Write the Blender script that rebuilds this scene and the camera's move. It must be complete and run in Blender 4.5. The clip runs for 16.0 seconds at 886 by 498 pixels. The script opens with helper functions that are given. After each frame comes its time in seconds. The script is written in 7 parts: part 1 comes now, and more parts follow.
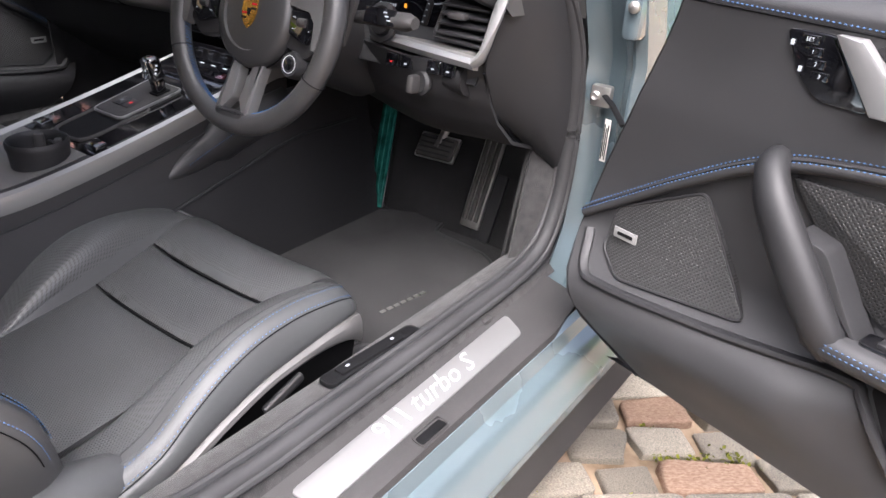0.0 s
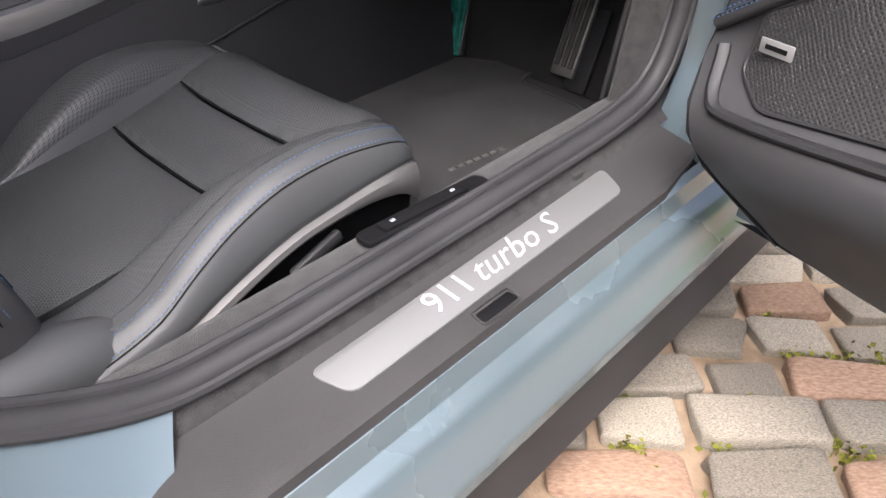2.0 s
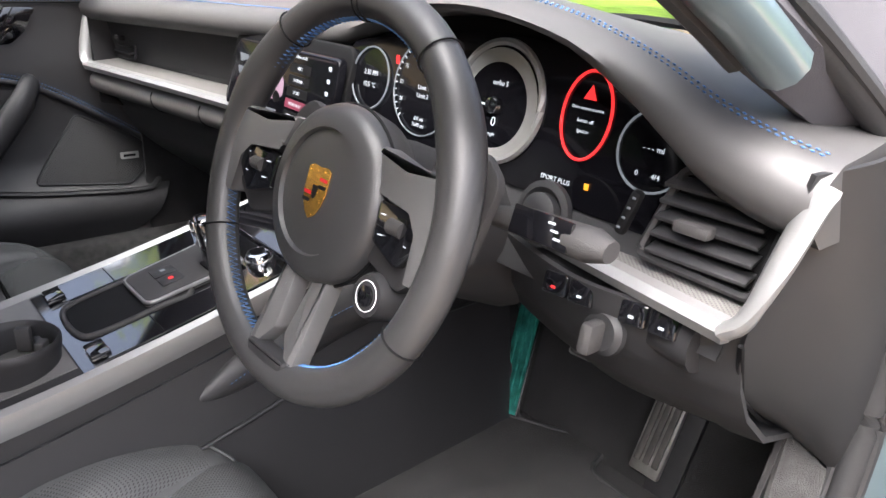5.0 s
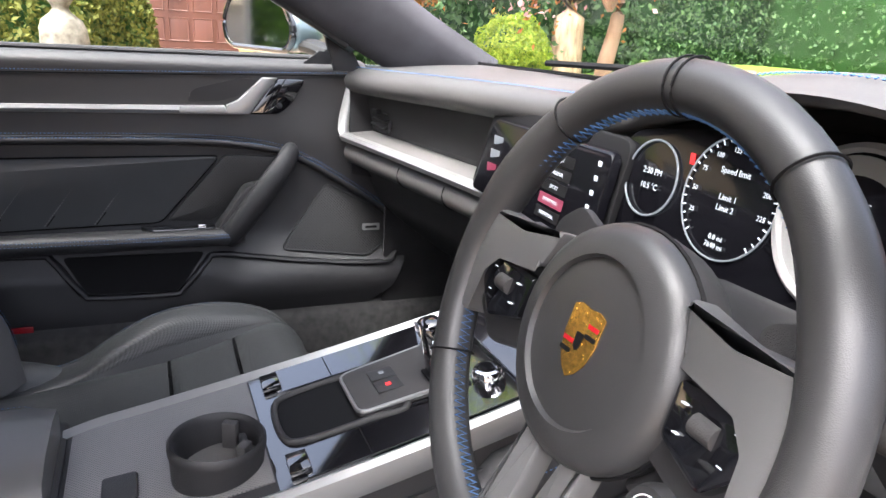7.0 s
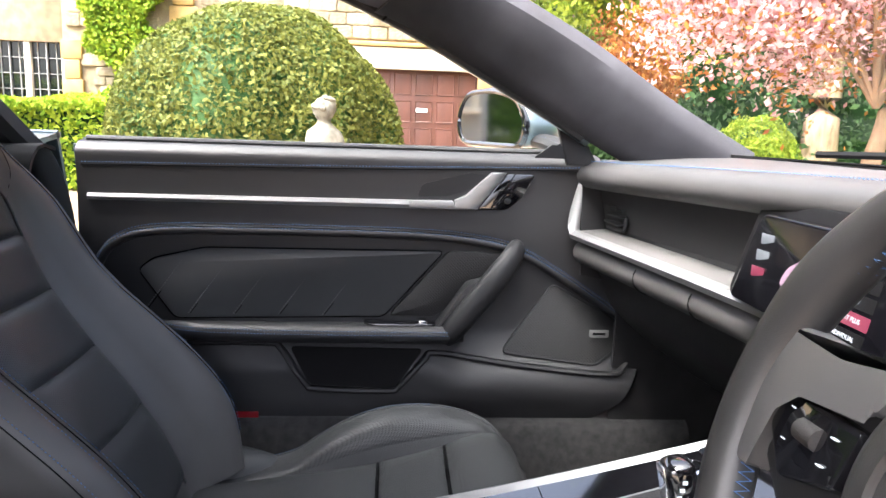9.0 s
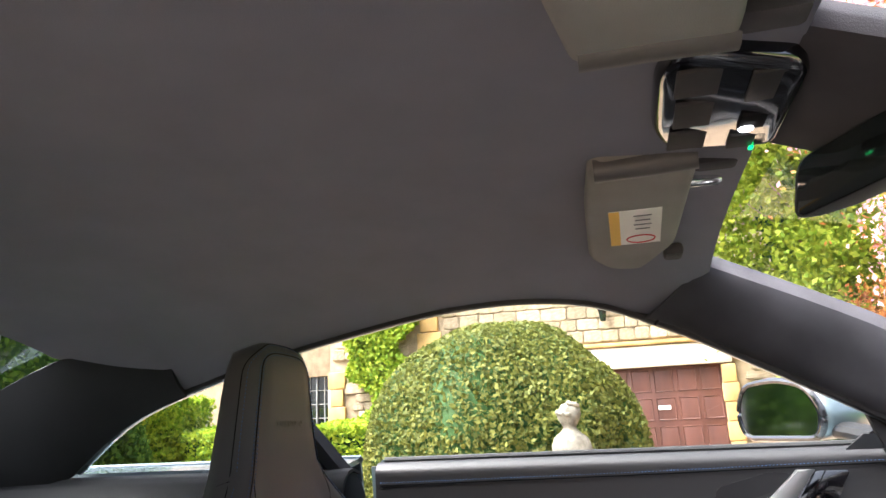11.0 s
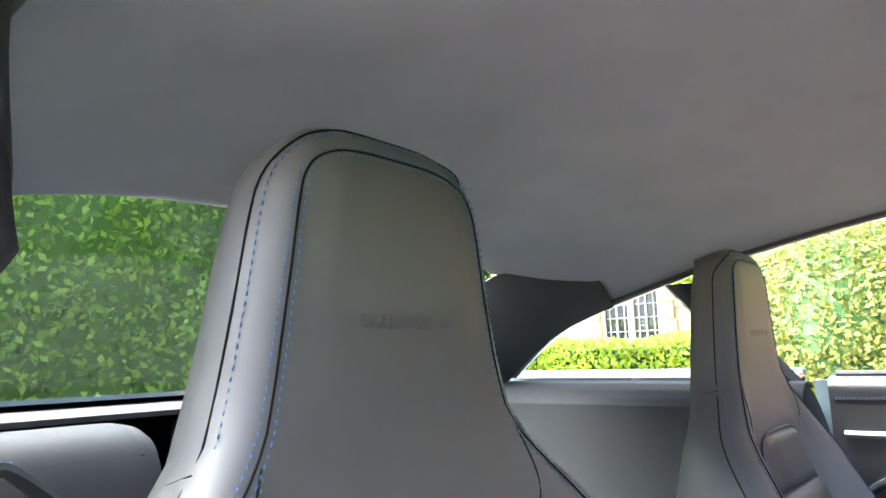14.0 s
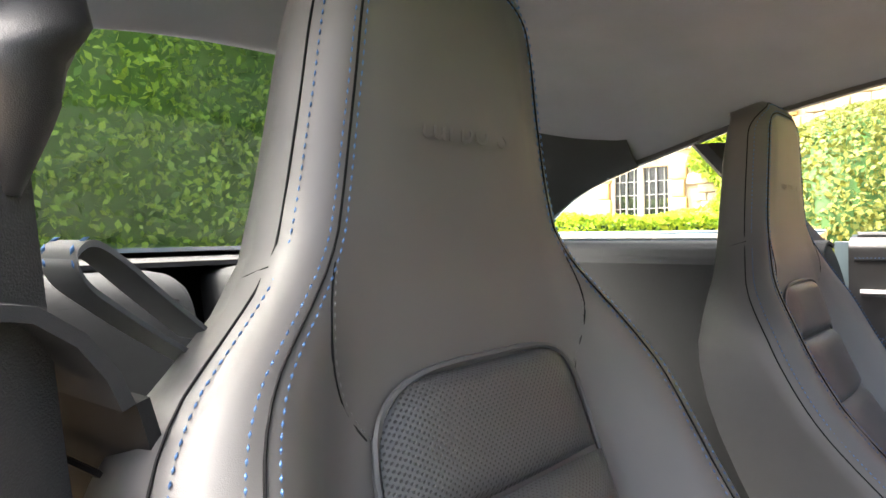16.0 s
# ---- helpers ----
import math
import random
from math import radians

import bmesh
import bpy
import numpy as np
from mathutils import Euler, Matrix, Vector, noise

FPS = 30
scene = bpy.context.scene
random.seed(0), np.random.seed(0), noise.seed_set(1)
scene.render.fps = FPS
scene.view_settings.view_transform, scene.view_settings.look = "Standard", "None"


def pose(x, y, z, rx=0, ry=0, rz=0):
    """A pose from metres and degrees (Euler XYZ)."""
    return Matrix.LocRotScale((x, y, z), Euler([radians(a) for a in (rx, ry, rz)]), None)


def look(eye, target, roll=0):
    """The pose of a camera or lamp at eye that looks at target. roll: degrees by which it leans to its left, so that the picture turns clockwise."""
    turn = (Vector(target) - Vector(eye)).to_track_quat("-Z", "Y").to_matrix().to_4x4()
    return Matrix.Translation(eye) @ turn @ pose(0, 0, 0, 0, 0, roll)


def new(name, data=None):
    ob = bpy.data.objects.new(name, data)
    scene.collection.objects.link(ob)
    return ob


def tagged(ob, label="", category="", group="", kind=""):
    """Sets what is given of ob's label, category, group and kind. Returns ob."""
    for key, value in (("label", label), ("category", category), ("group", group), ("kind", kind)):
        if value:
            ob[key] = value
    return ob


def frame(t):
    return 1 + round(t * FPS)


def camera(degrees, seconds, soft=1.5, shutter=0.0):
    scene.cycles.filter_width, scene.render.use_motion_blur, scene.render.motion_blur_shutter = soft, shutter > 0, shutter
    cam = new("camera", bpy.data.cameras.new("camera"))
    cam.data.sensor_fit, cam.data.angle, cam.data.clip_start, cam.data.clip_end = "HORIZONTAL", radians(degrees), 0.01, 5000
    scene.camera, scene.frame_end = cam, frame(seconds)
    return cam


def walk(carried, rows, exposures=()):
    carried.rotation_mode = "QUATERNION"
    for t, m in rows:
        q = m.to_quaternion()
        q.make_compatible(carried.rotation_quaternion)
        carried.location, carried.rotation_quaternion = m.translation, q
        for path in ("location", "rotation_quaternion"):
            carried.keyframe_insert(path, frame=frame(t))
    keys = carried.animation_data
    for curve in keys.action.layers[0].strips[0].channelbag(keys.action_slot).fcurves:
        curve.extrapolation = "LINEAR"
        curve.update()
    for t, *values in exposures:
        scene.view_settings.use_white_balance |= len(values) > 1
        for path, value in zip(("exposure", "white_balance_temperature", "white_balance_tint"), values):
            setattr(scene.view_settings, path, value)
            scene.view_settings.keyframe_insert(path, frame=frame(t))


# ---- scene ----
cam = camera(64.2, 16.0)
PATH = [
    (0, (1.254, -0.06, 0.968), (0.243, 1.395, 0.041), 3.5),
    (0.5, (1.224, -0.033, 0.953), (0.157, 1.352, -0.017), 2.9),
    (1, (1.206, 0.0, 0.896), (0.111, 1.318, -0.136), 1.8),
    (1.5, (1.195, 0.046, 0.835), (0.09, 1.287, -0.279), 0.6),
    (2, (1.183, 0.094, 0.8), (0.073, 1.254, -0.392), -0.4),
    (2.5, (1.161, 0.14, 0.784), (0.031, 1.26, -0.428), -0.5),
    (3, (1.125, 0.19, 0.822), (-0.064, 1.32, -0.322), 0.3),
    (3.5, (1.073, 0.232, 0.893), (-0.188, 1.405, -0.124), 1.3),
    (4, (0.993, 0.287, 0.942), (-0.317, 1.505, 0.047), 2.1),
    (4.2, (0.967, 0.307, 0.951), (-0.351, 1.544, 0.094), 2.4),
    (6.3, (0.785, 0.357, 0.968), (-0.792, 1.434, 0.374), 3.6),
    (6.5, (0.766, 0.365, 0.962), (-0.865, 1.359, 0.369), 3.5),
    (7, (0.725, 0.408, 0.96), (-1.029, 1.165, 0.366), 3.5),
    (7.5, (0.7, 0.431, 0.954), (-1.127, 0.976, 0.35), 3.7),
    (8, (0.643, 0.447, 0.946), (-1.221, 0.845, 0.341), 3.8),
    (8.2, (0.612, 0.454, 0.945), (-1.268, 0.793, 0.356), 3.7),
    (10.3, (0.635, 0.35, 0.908), (-1.335, 0.141, 1.18), -0.9),
    (10.5, (0.645, 0.343, 0.92), (-1.303, 0.066, 1.279), -1.4),
    (11, (0.656, 0.353, 0.935), (-1.224, -0.103, 1.441), -2.6),
    (11.5, (0.669, 0.31, 0.958), (-1.128, -0.359, 1.528), -3.4),
    (12, (0.686, 0.243, 0.981), (-1.03, -0.632, 1.524), -2.0),
    (12.5, (0.7, 0.201, 0.959), (-0.932, -0.832, 1.476), -2.0),
    (13, (0.714, 0.172, 0.956), (-0.866, -0.969, 1.403), -1.5),
    (13.5, (0.718, 0.157, 0.948), (-0.836, -1.048, 1.318), -1.5),
    (14, (0.719, 0.143, 0.939), (-0.817, -1.102, 1.241), -1.6),
    (14.5, (0.718, 0.14, 0.933), (-0.806, -1.131, 1.182), -2.0),
    (15, (0.719, 0.135, 0.926), (-0.797, -1.155, 1.119), -2.2),
    (15.5, (0.724, 0.127, 0.915), (-0.794, -1.171, 1.01), -2.1),
    (16, (0.737, 0.116, 0.901), (-0.797, -1.166, 0.856), -0.7),
]
EXPOSURES = [(0, 2.48, 5850, 11), (2.3, 1.98, 5950, 11), (3.3, 2.55, 5950, 10), (4.0, 2.95, 6050, 9), (6.3, 3.22, 5850, 8), (8.2, 3.7, 5950, 8), (10.3, 3.2, 5900, 8), (11.5, 3.35, 5750, 7), (13.0, 4.6, 5500, 3), (14.5, 4.65, 5650, 2), (16.0, 4.37, 6400, 5)]
walk(cam, [(t, look(eye, target, roll)) for t, eye, target, roll in PATH], EXPOSURES)

# ---------------------------------------------------------------- world and light
SUN_ELEV, SUN_ROT = radians(60), radians(148)
world = bpy.data.worlds.new("sky")
scene.world = world
world.use_nodes = True
wn = world.node_tree.nodes
sky = wn.new("ShaderNodeTexSky")
sky.sky_type, sky.sun_disc = "NISHITA", False
sky.sun_elevation, sky.sun_rotation = SUN_ELEV, SUN_ROT
sky.air_density, sky.dust_density, sky.ozone_density = 0.3, 10.0, 0.2
wn["Background"].inputs[1].default_value = 0.15
world.node_tree.links.new(sky.outputs[0], wn["Background"].inputs[0])
sun = new("sun", bpy.data.lights.new("sun", "SUN"))
sun.data.energy, sun.data.angle, sun.data.color = 0.55, radians(50), (1.0, 0.97, 0.93)
sun.matrix_world = look((0, 0, 0), (-math.sin(SUN_ROT) * math.cos(SUN_ELEV), -math.cos(SUN_ROT) * math.cos(SUN_ELEV), -math.sin(SUN_ELEV)))


# ---------------------------------------------------------------- materials
def material(name, color, rough=0.5, metal=0.0, grain=0.0, grain_scale=400.0, vary=0.12, vary_scale=6.0, spec=0.5, rnd=0.0, coat=0.0, sheen=0.0, color2=None, kind="noise", stretch=(1, 1, 1)):
    """A surface with colour that varies at two scales, roughness that varies, and a fine relief."""
    m = bpy.data.materials.new(name)
    m.use_nodes = True
    nt = m.node_tree
    nd, ln = nt.nodes, nt.links.new
    p = nd["Principled BSDF"]
    p.inputs["Roughness"].default_value, p.inputs["Metallic"].default_value = rough, metal
    p.inputs["Specular IOR Level"].default_value = spec
    p.inputs["Coat Weight"].default_value, p.inputs["Coat Roughness"].default_value = coat, 0.05
    p.inputs["Sheen Weight"].default_value = sheen
    co = nd.new("ShaderNodeTexCoord")
    mp = nd.new("ShaderNodeMapping")
    mp.inputs["Scale"].default_value = stretch
    ln(co.outputs["Object"], mp.inputs[0])
    big = nd.new("ShaderNodeTexNoise")
    big.inputs["Scale"].default_value, big.inputs["Detail"].default_value = vary_scale, 5
    ln(mp.outputs[0], big.inputs["Vector"])
    fine = nd.new("ShaderNodeTexVoronoi" if kind == "cell" else "ShaderNodeTexNoise")
    fine.inputs["Scale"].default_value = grain_scale
    ln(mp.outputs[0], fine.inputs["Vector"])
    ramp = nd.new("ShaderNodeMix")
    ramp.data_type = "RGBA"
    c2 = color2 or tuple(min(1, c * (1 + 2.2 * vary)) for c in color)
    ramp.inputs[6].default_value = (*[c * (1 - vary) for c in color], 1)
    ramp.inputs[7].default_value = (*c2, 1)
    fac = nd.new("ShaderNodeMath")
    fac.operation = "MULTIPLY_ADD"
    fac.inputs[1].default_value, fac.inputs[2].default_value = 2.0, -0.5
    fac.use_clamp = True
    ln(big.outputs["Fac"], fac.inputs[0])
    ln(fac.outputs[0], ramp.inputs[0])
    out = ramp.outputs[2]
    if rnd:
        info = nd.new("ShaderNodeObjectInfo")
        hs = nd.new("ShaderNodeHueSaturation")
        mr = nd.new("ShaderNodeMapRange")
        mr.inputs[3].default_value, mr.inputs[4].default_value = 1 - rnd, 1 + rnd
        ln(info.outputs["Random"], mr.inputs[0])
        ln(mr.outputs[0], hs.inputs["Value"])
        ln(out, hs.inputs["Color"])
        out = hs.outputs[0]
    ln(out, p.inputs["Base Color"])
    rr = nd.new("ShaderNodeMapRange")
    rr.inputs[3].default_value, rr.inputs[4].default_value = max(0.02, rough - 0.07), min(1, rough + 0.07)
    ln(big.outputs["Fac"], rr.inputs[0])
    ln(rr.outputs[0], p.inputs["Roughness"])
    if grain:
        bp = nd.new("ShaderNodeBump")
        bp.inputs["Strength"].default_value, bp.inputs["Distance"].default_value = min(1, grain), 0.002
        ln(fine.outputs["Distance" if kind == "cell" else "Fac"], bp.inputs["Height"])
        ln(bp.outputs[0], p.inputs["Normal"])
    return m


V0 = Vector


def dotted(name, base, hole, pitch, size, rough=0.45, axes=((1, 0, 0), (0, 1, 0)), metal=0.0):
    """A sheet with a close grid of small holes or dots."""
    m = material(name, base, rough, metal, 0.15, 700)
    nt = m.node_tree
    nd, ln = nt.nodes, nt.links.new
    p = nd["Principled BSDF"]
    old = p.inputs["Base Color"].links[0].from_socket
    co = nd.new("ShaderNodeTexCoord")
    vo = nd.new("ShaderNodeTexVoronoi")
    vo.voronoi_dimensions = "2D"
    vo.inputs["Randomness"].default_value, vo.inputs["Scale"].default_value = 0.0, 1 / pitch
    cb = nd.new("ShaderNodeCombineXYZ")
    for k in range(2):
        dp = nd.new("ShaderNodeVectorMath")
        dp.operation = "DOT_PRODUCT"
        a, b = V0(axes[0]), V0(axes[1])
        dp.inputs[1].default_value = (a + b if k == 0 else a - b) * 0.7071
        ln(co.outputs["Object"], dp.inputs[0])
        ln(dp.outputs["Value"], cb.inputs[k])
    ln(cb.outputs[0], vo.inputs["Vector"])
    lt = nd.new("ShaderNodeMapRange")
    lt.inputs[1].default_value, lt.inputs[2].default_value = size, size + 0.12
    ln(vo.outputs["Distance"], lt.inputs[0])
    mx = nd.new("ShaderNodeMix")
    mx.data_type = "RGBA"
    mx.inputs[6].default_value = (*hole, 1)
    ln(lt.outputs[0], mx.inputs[0])
    ln(old, mx.inputs[7])
    ln(mx.outputs[2], p.inputs["Base Color"])
    bp = nd.new("ShaderNodeBump")
    bp.inputs["Strength"].default_value, bp.inputs["Distance"].default_value = 0.6, 0.001
    ln(lt.outputs[0], bp.inputs["Height"])
    ln(bp.outputs[0], p.inputs["Normal"])
    return m


def glow(name, color, strength):
    m = bpy.data.materials.new(name)
    m.use_nodes = True
    p = m.node_tree.nodes["Principled BSDF"]
    p.inputs["Base Color"].default_value = (*[c * 0.2 for c in color], 1)
    p.inputs["Emission Color"].default_value = (*color, 1)
    p.inputs["Emission Strength"].default_value = strength
    return m


def glass(name, tint=(0.95, 0.98, 0.96)):
    m = bpy.data.materials.new(name)
    m.use_nodes = True
    nt = m.node_tree
    nd, ln = nt.nodes, nt.links.new
    nd.remove(nd["Principled BSDF"])
    tr, gl, lw, mx = nd.new("ShaderNodeBsdfTransparent"), nd.new("ShaderNodeBsdfGlossy"), nd.new("ShaderNodeLayerWeight"), nd.new("ShaderNodeMixShader")
    pw, ml = nd.new("ShaderNodeMath"), nd.new("ShaderNodeMath")
    pw.operation, ml.operation = "POWER", "MULTIPLY_ADD"
    pw.inputs[1].default_value, ml.inputs[1].default_value, ml.inputs[2].default_value = 5.0, 0.5, 0.05
    lw.inputs[0].default_value = 0.5
    tr.inputs[0].default_value = (*tint, 1)
    gl.inputs["Roughness"].default_value = 0.01
    ln(lw.outputs["Facing"], pw.inputs[0])
    ln(pw.outputs[0], ml.inputs[0])
    ln(ml.outputs[0], mx.inputs[0])
    ln(tr.outputs[0], mx.inputs[1])
    ln(gl.outputs[0], mx.inputs[2])
    ln(mx.outputs[0], nd["Material Output"].inputs[0])
    return m


LEATHER = material("black_leather", (0.043, 0.045, 0.046), 0.50, 0, 0.14, 1500, 0.15, 5, 0.45, kind="cell")
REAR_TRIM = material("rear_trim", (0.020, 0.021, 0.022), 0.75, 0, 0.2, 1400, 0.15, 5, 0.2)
SEAT_TRIM = material("seat_side_trim", (0.085, 0.083, 0.082), 0.5, 0.1, 0.12, 900, 0.06, 8, 0.4)
SPOKE_GREY = material("satin_spoke", (0.075, 0.075, 0.076), 0.42, 0.2, 0.06, 1200, 0.08, 8, 0.5)
DOOR_LEATHER = material("door_leather", (0.021, 0.021, 0.022), 0.50, 0, 0.10, 1700, 0.15, 4, 0.45, kind="cell")
WHEEL_LEATHER = material("wheel_leather", (0.024, 0.024, 0.0245), 0.40, 0, 0.10, 1500, 0.15, 5, 0.5, kind="cell")
LEATHER_SOFT = material("soft_leather", (0.070, 0.068, 0.066), 0.47, 0, 0.08, 1700, 0.15, 4, 0.5, kind="cell")
DASH_TOP = material("dash_leather", (0.046, 0.045, 0.045), 0.5, 0, 0.08, 1700, 0.15, 4, 0.45, kind="cell")
# Rear trim taken down to near-black: the rear cabin's shade is in the colour.
PANEL_SHADED = material("rear_panel_shaded", (0.009, 0.0095, 0.010), 0.75, 0, 0.2, 1400, 0.15, 5, 0.15)
PERF = dotted("perforated_leather", (0.043, 0.045, 0.046), (0.004, 0.004, 0.004), 0.0033, 0.20, 0.44, ((1, 0, 0), (0, 0.9, -0.9)))
HEADLINER = material("headliner_suede", (0.172, 0.175, 0.205), 0.97, 0, 0.25, 900, 0.05, 9, 0.1, sheen=0.05)
ALCANTARA = material("pillar_suede", (0.042, 0.041, 0.046), 0.97, 0, 0.25, 900, 0.2, 9, 0.1, sheen=0.08)
PLASTIC = material("grained_plastic", (0.015, 0.015, 0.016), 0.52, 0, 0.12, 1600, 0.1, 5, 0.35, kind="cell")
PLASTIC_GREY = material("sill_plastic", (0.026, 0.025, 0.025), 0.66, 0, 0.35, 1100, 0.16, 7, 0.35)
GLOSS = material("piano_black", (0.004, 0.004, 0.005), 0.04, 0, 0.0, 100, 0.1, 5, 0.8, coat=1.0)
# Near-black: holds the shade of hollows and seams as colour; also plain black parts.
DEEP = material("recess_shade_and_black", (0.004, 0.004, 0.0045), 0.7, 0, 0.1, 500, 0.1, 5, 0.12)
CARPET = material("carpet", (0.019, 0.0188, 0.019), 0.97, 0, 0.9, 900, 0.25, 12, 0.1, sheen=0.06)
CARPET_WORN = material("worn_carpet", (0.028, 0.0275, 0.0275), 0.97, 0, 0.9, 700, 0.3, 60, 0.1, sheen=0.10)
RUBBER = material("seal_rubber", (0.024, 0.024, 0.025), 0.6, 0, 0.1, 500, 0.15, 9, 0.35)
SILVER = material("satin_aluminium", (0.25, 0.25, 0.25), 0.38, 0.55, 0.06, 300, 0.06, 12, stretch=(1, 0.08, 1))
BRUSHED = material("brushed_sill_plate", (0.17, 0.17, 0.168), 0.52, 0.5, 0.12, 700, 0.05, 10, stretch=(1, 0.03, 1))
CHROME = material("chrome", (0.75, 0.75, 0.76), 0.1, 1.0)
STEEL = material("pedal_steel", (0.35, 0.34, 0.32), 0.38, 0.9, 0.15, 300, 0.3, 30)
PEDAL_RUB = material("pedal_rubber", (0.05, 0.047, 0.043), 0.75, 0, 0.3, 300, 0.3, 40)
FILM = material("protective_film", (0.03, 0.16, 0.13), 0.15, 0.35, 0.1, 60, 0.5, 30)
PAINT = material("pale_blue_paint", (0.108, 0.142, 0.157), 0.28, 0.35, 0.05, 1800, 0.06, 3, coat=0.9)
STITCH = material("blue_thread", (0.045, 0.11, 0.25), 0.7)
STITCH_GREY = material("black_thread", (0.13, 0.13, 0.13), 0.7)
RED = material("red_plastic", (0.5, 0.015, 0.02), 0.3)
RED_LENS = material("red_reflector", (0.22, 0.01, 0.015), 0.2)
WEAVE = dotted("patterned_trim", (0.15, 0.145, 0.14), (0.06, 0.06, 0.06), 0.0030, 0.22, 0.45, metal=0.2)
# One mesh in two tones: the far door's shade is put into its darker base.
GRILLE_SHADED = dotted("speaker_mesh_shaded_door", (0.011, 0.011, 0.011), (0.003, 0.003, 0.003), 0.0045, 0.20, 0.5, ((0, 1, 0), (0, 0, 1)))
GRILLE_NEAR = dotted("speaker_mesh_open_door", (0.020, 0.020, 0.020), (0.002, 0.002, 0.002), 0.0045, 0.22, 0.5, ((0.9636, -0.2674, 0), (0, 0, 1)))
BELT = material("belt_webbing", (0.055, 0.053, 0.052), 0.8, 0, 0.5, 900, 0.1, 8, 0.2, stretch=(1, 0.2, 1))
SCREEN = material("display_glass", (0.003, 0.003, 0.004), 0.10, 0, 0.0, 100, 0.1, 5, 0.3)
BADGE = material("badge_metal", (0.22, 0.22, 0.215), 0.45, 0.3, 0.05, 500, 0.05, 9)
GOLD = material("gold_enamel", (0.55, 0.30, 0.06), 0.25, 0.9, 0.3, 500, 0.4, 300)
ENAMEL_RED = material("red_enamel", (0.30, 0.01, 0.015), 0.2)
WHITE = material("white_print", (0.75, 0.75, 0.75), 0.6)
SCRIPT = material("silver_script", (0.42, 0.42, 0.42), 0.5, 0.2)
PAPER = material("white_sticker", (0.70, 0.68, 0.62), 0.6)
YELLOW = material("yellow_sticker", (0.70, 0.42, 0.06), 0.6)
GLASS = glass("window_glass")
MIRROR = material("mirror_glass", (0.85, 0.87, 0.87), 0.02, 1.0)
DARK_MIRROR = material("tinted_mirror", (0.012, 0.016, 0.016), 0.03, 0.0, spec=0.8)
LAMP_W = glow("white_led", (1, 0.98, 0.95), 1.5)
LAMP_R = glow("red_telltale", (1, 0.03, 0.03), 0.17)
LAMP_G = glow("green_led", (0.05, 1, 0.2), 0.3)
LAMP_O = glow("amber_telltale", (1, 0.35, 0.02), 0.2)
TEXT_W = glow("display_white", (0.9, 0.92, 0.95), 0.11)
TEXT_D = glow("display_grey", (0.35, 0.37, 0.4), 0.05)
MAUVE = glow("display_car", (0.45, 0.28, 0.36), 0.12)
MAROON = glow("display_maroon", (0.22, 0.03, 0.06), 0.14)
STONE = material("cobble_granite", (0.20, 0.185, 0.16), 0.9, 0, 1.0, 160, 0.4, 45, 0.2, rnd=0.35, color2=(0.40, 0.35, 0.275))
STONE_PINK = material("cobble_sandstone", (0.26, 0.15, 0.10), 0.9, 0, 1.0, 90, 0.3, 20, 0.2, rnd=0.25, color2=(0.34, 0.24, 0.17))
SAND = material("sandy_joint", (0.24, 0.17, 0.105), 0.95, 0, 1.0, 120, 0.5, 14, 0.1, color2=(0.36, 0.27, 0.19))
WALLSTONE = material("honey_limestone", (0.29, 0.22, 0.125), 0.9, 0, 0.7, 60, 0.25, 5, 0.2, rnd=0.25, color2=(0.39, 0.33, 0.235))
DRESSED = material("dressed_ochre_stone", (0.40, 0.26, 0.10), 0.9, 0, 0.4, 60, 0.2, 4, 0.2, rnd=0.12)
MORTAR = material("lime_mortar", (0.27, 0.215, 0.14), 0.95, 0, 0.6, 80, 0.2, 6, 0.1)
BLIND = material("pale_blind", (0.20, 0.23, 0.23), 0.3, 0, 0.1, 60, 0.08, 3)
LEAD = material("grey_lead", (0.20, 0.20, 0.19), 0.6, 0, 0.1, 60, 0.1, 5)
LINTEL = material("cream_paint", (0.55, 0.50, 0.42), 0.7, 0, 0.2, 60, 0.06, 3)
GARAGE = material("brown_door_paint", (0.075, 0.028, 0.020), 0.5, 0, 0.25, 90, 0.2, 5, stretch=(1, 1, 0.15))
STATUE = material("weathered_statue_stone", (0.10, 0.09, 0.07), 0.95, 0, 0.8, 90, 0.35, 14, 0.1, color2=(0.27, 0.255, 0.21))
BARK = material("bark", (0.20, 0.14, 0.09), 0.95, 0, 1.0, 40, 0.4, 8, 0.1, stretch=(1, 1, 0.25))
GRASS = material("lawn", (0.09, 0.16, 0.02), 0.95, 0, 1.0, 120, 0.4, 1.2, 0.1, color2=(0.16, 0.24, 0.03))
GRAVEL = material("gravel_drive", (0.34, 0.27, 0.19), 0.95, 0, 1.0, 90, 0.3, 1.5, 0.1)


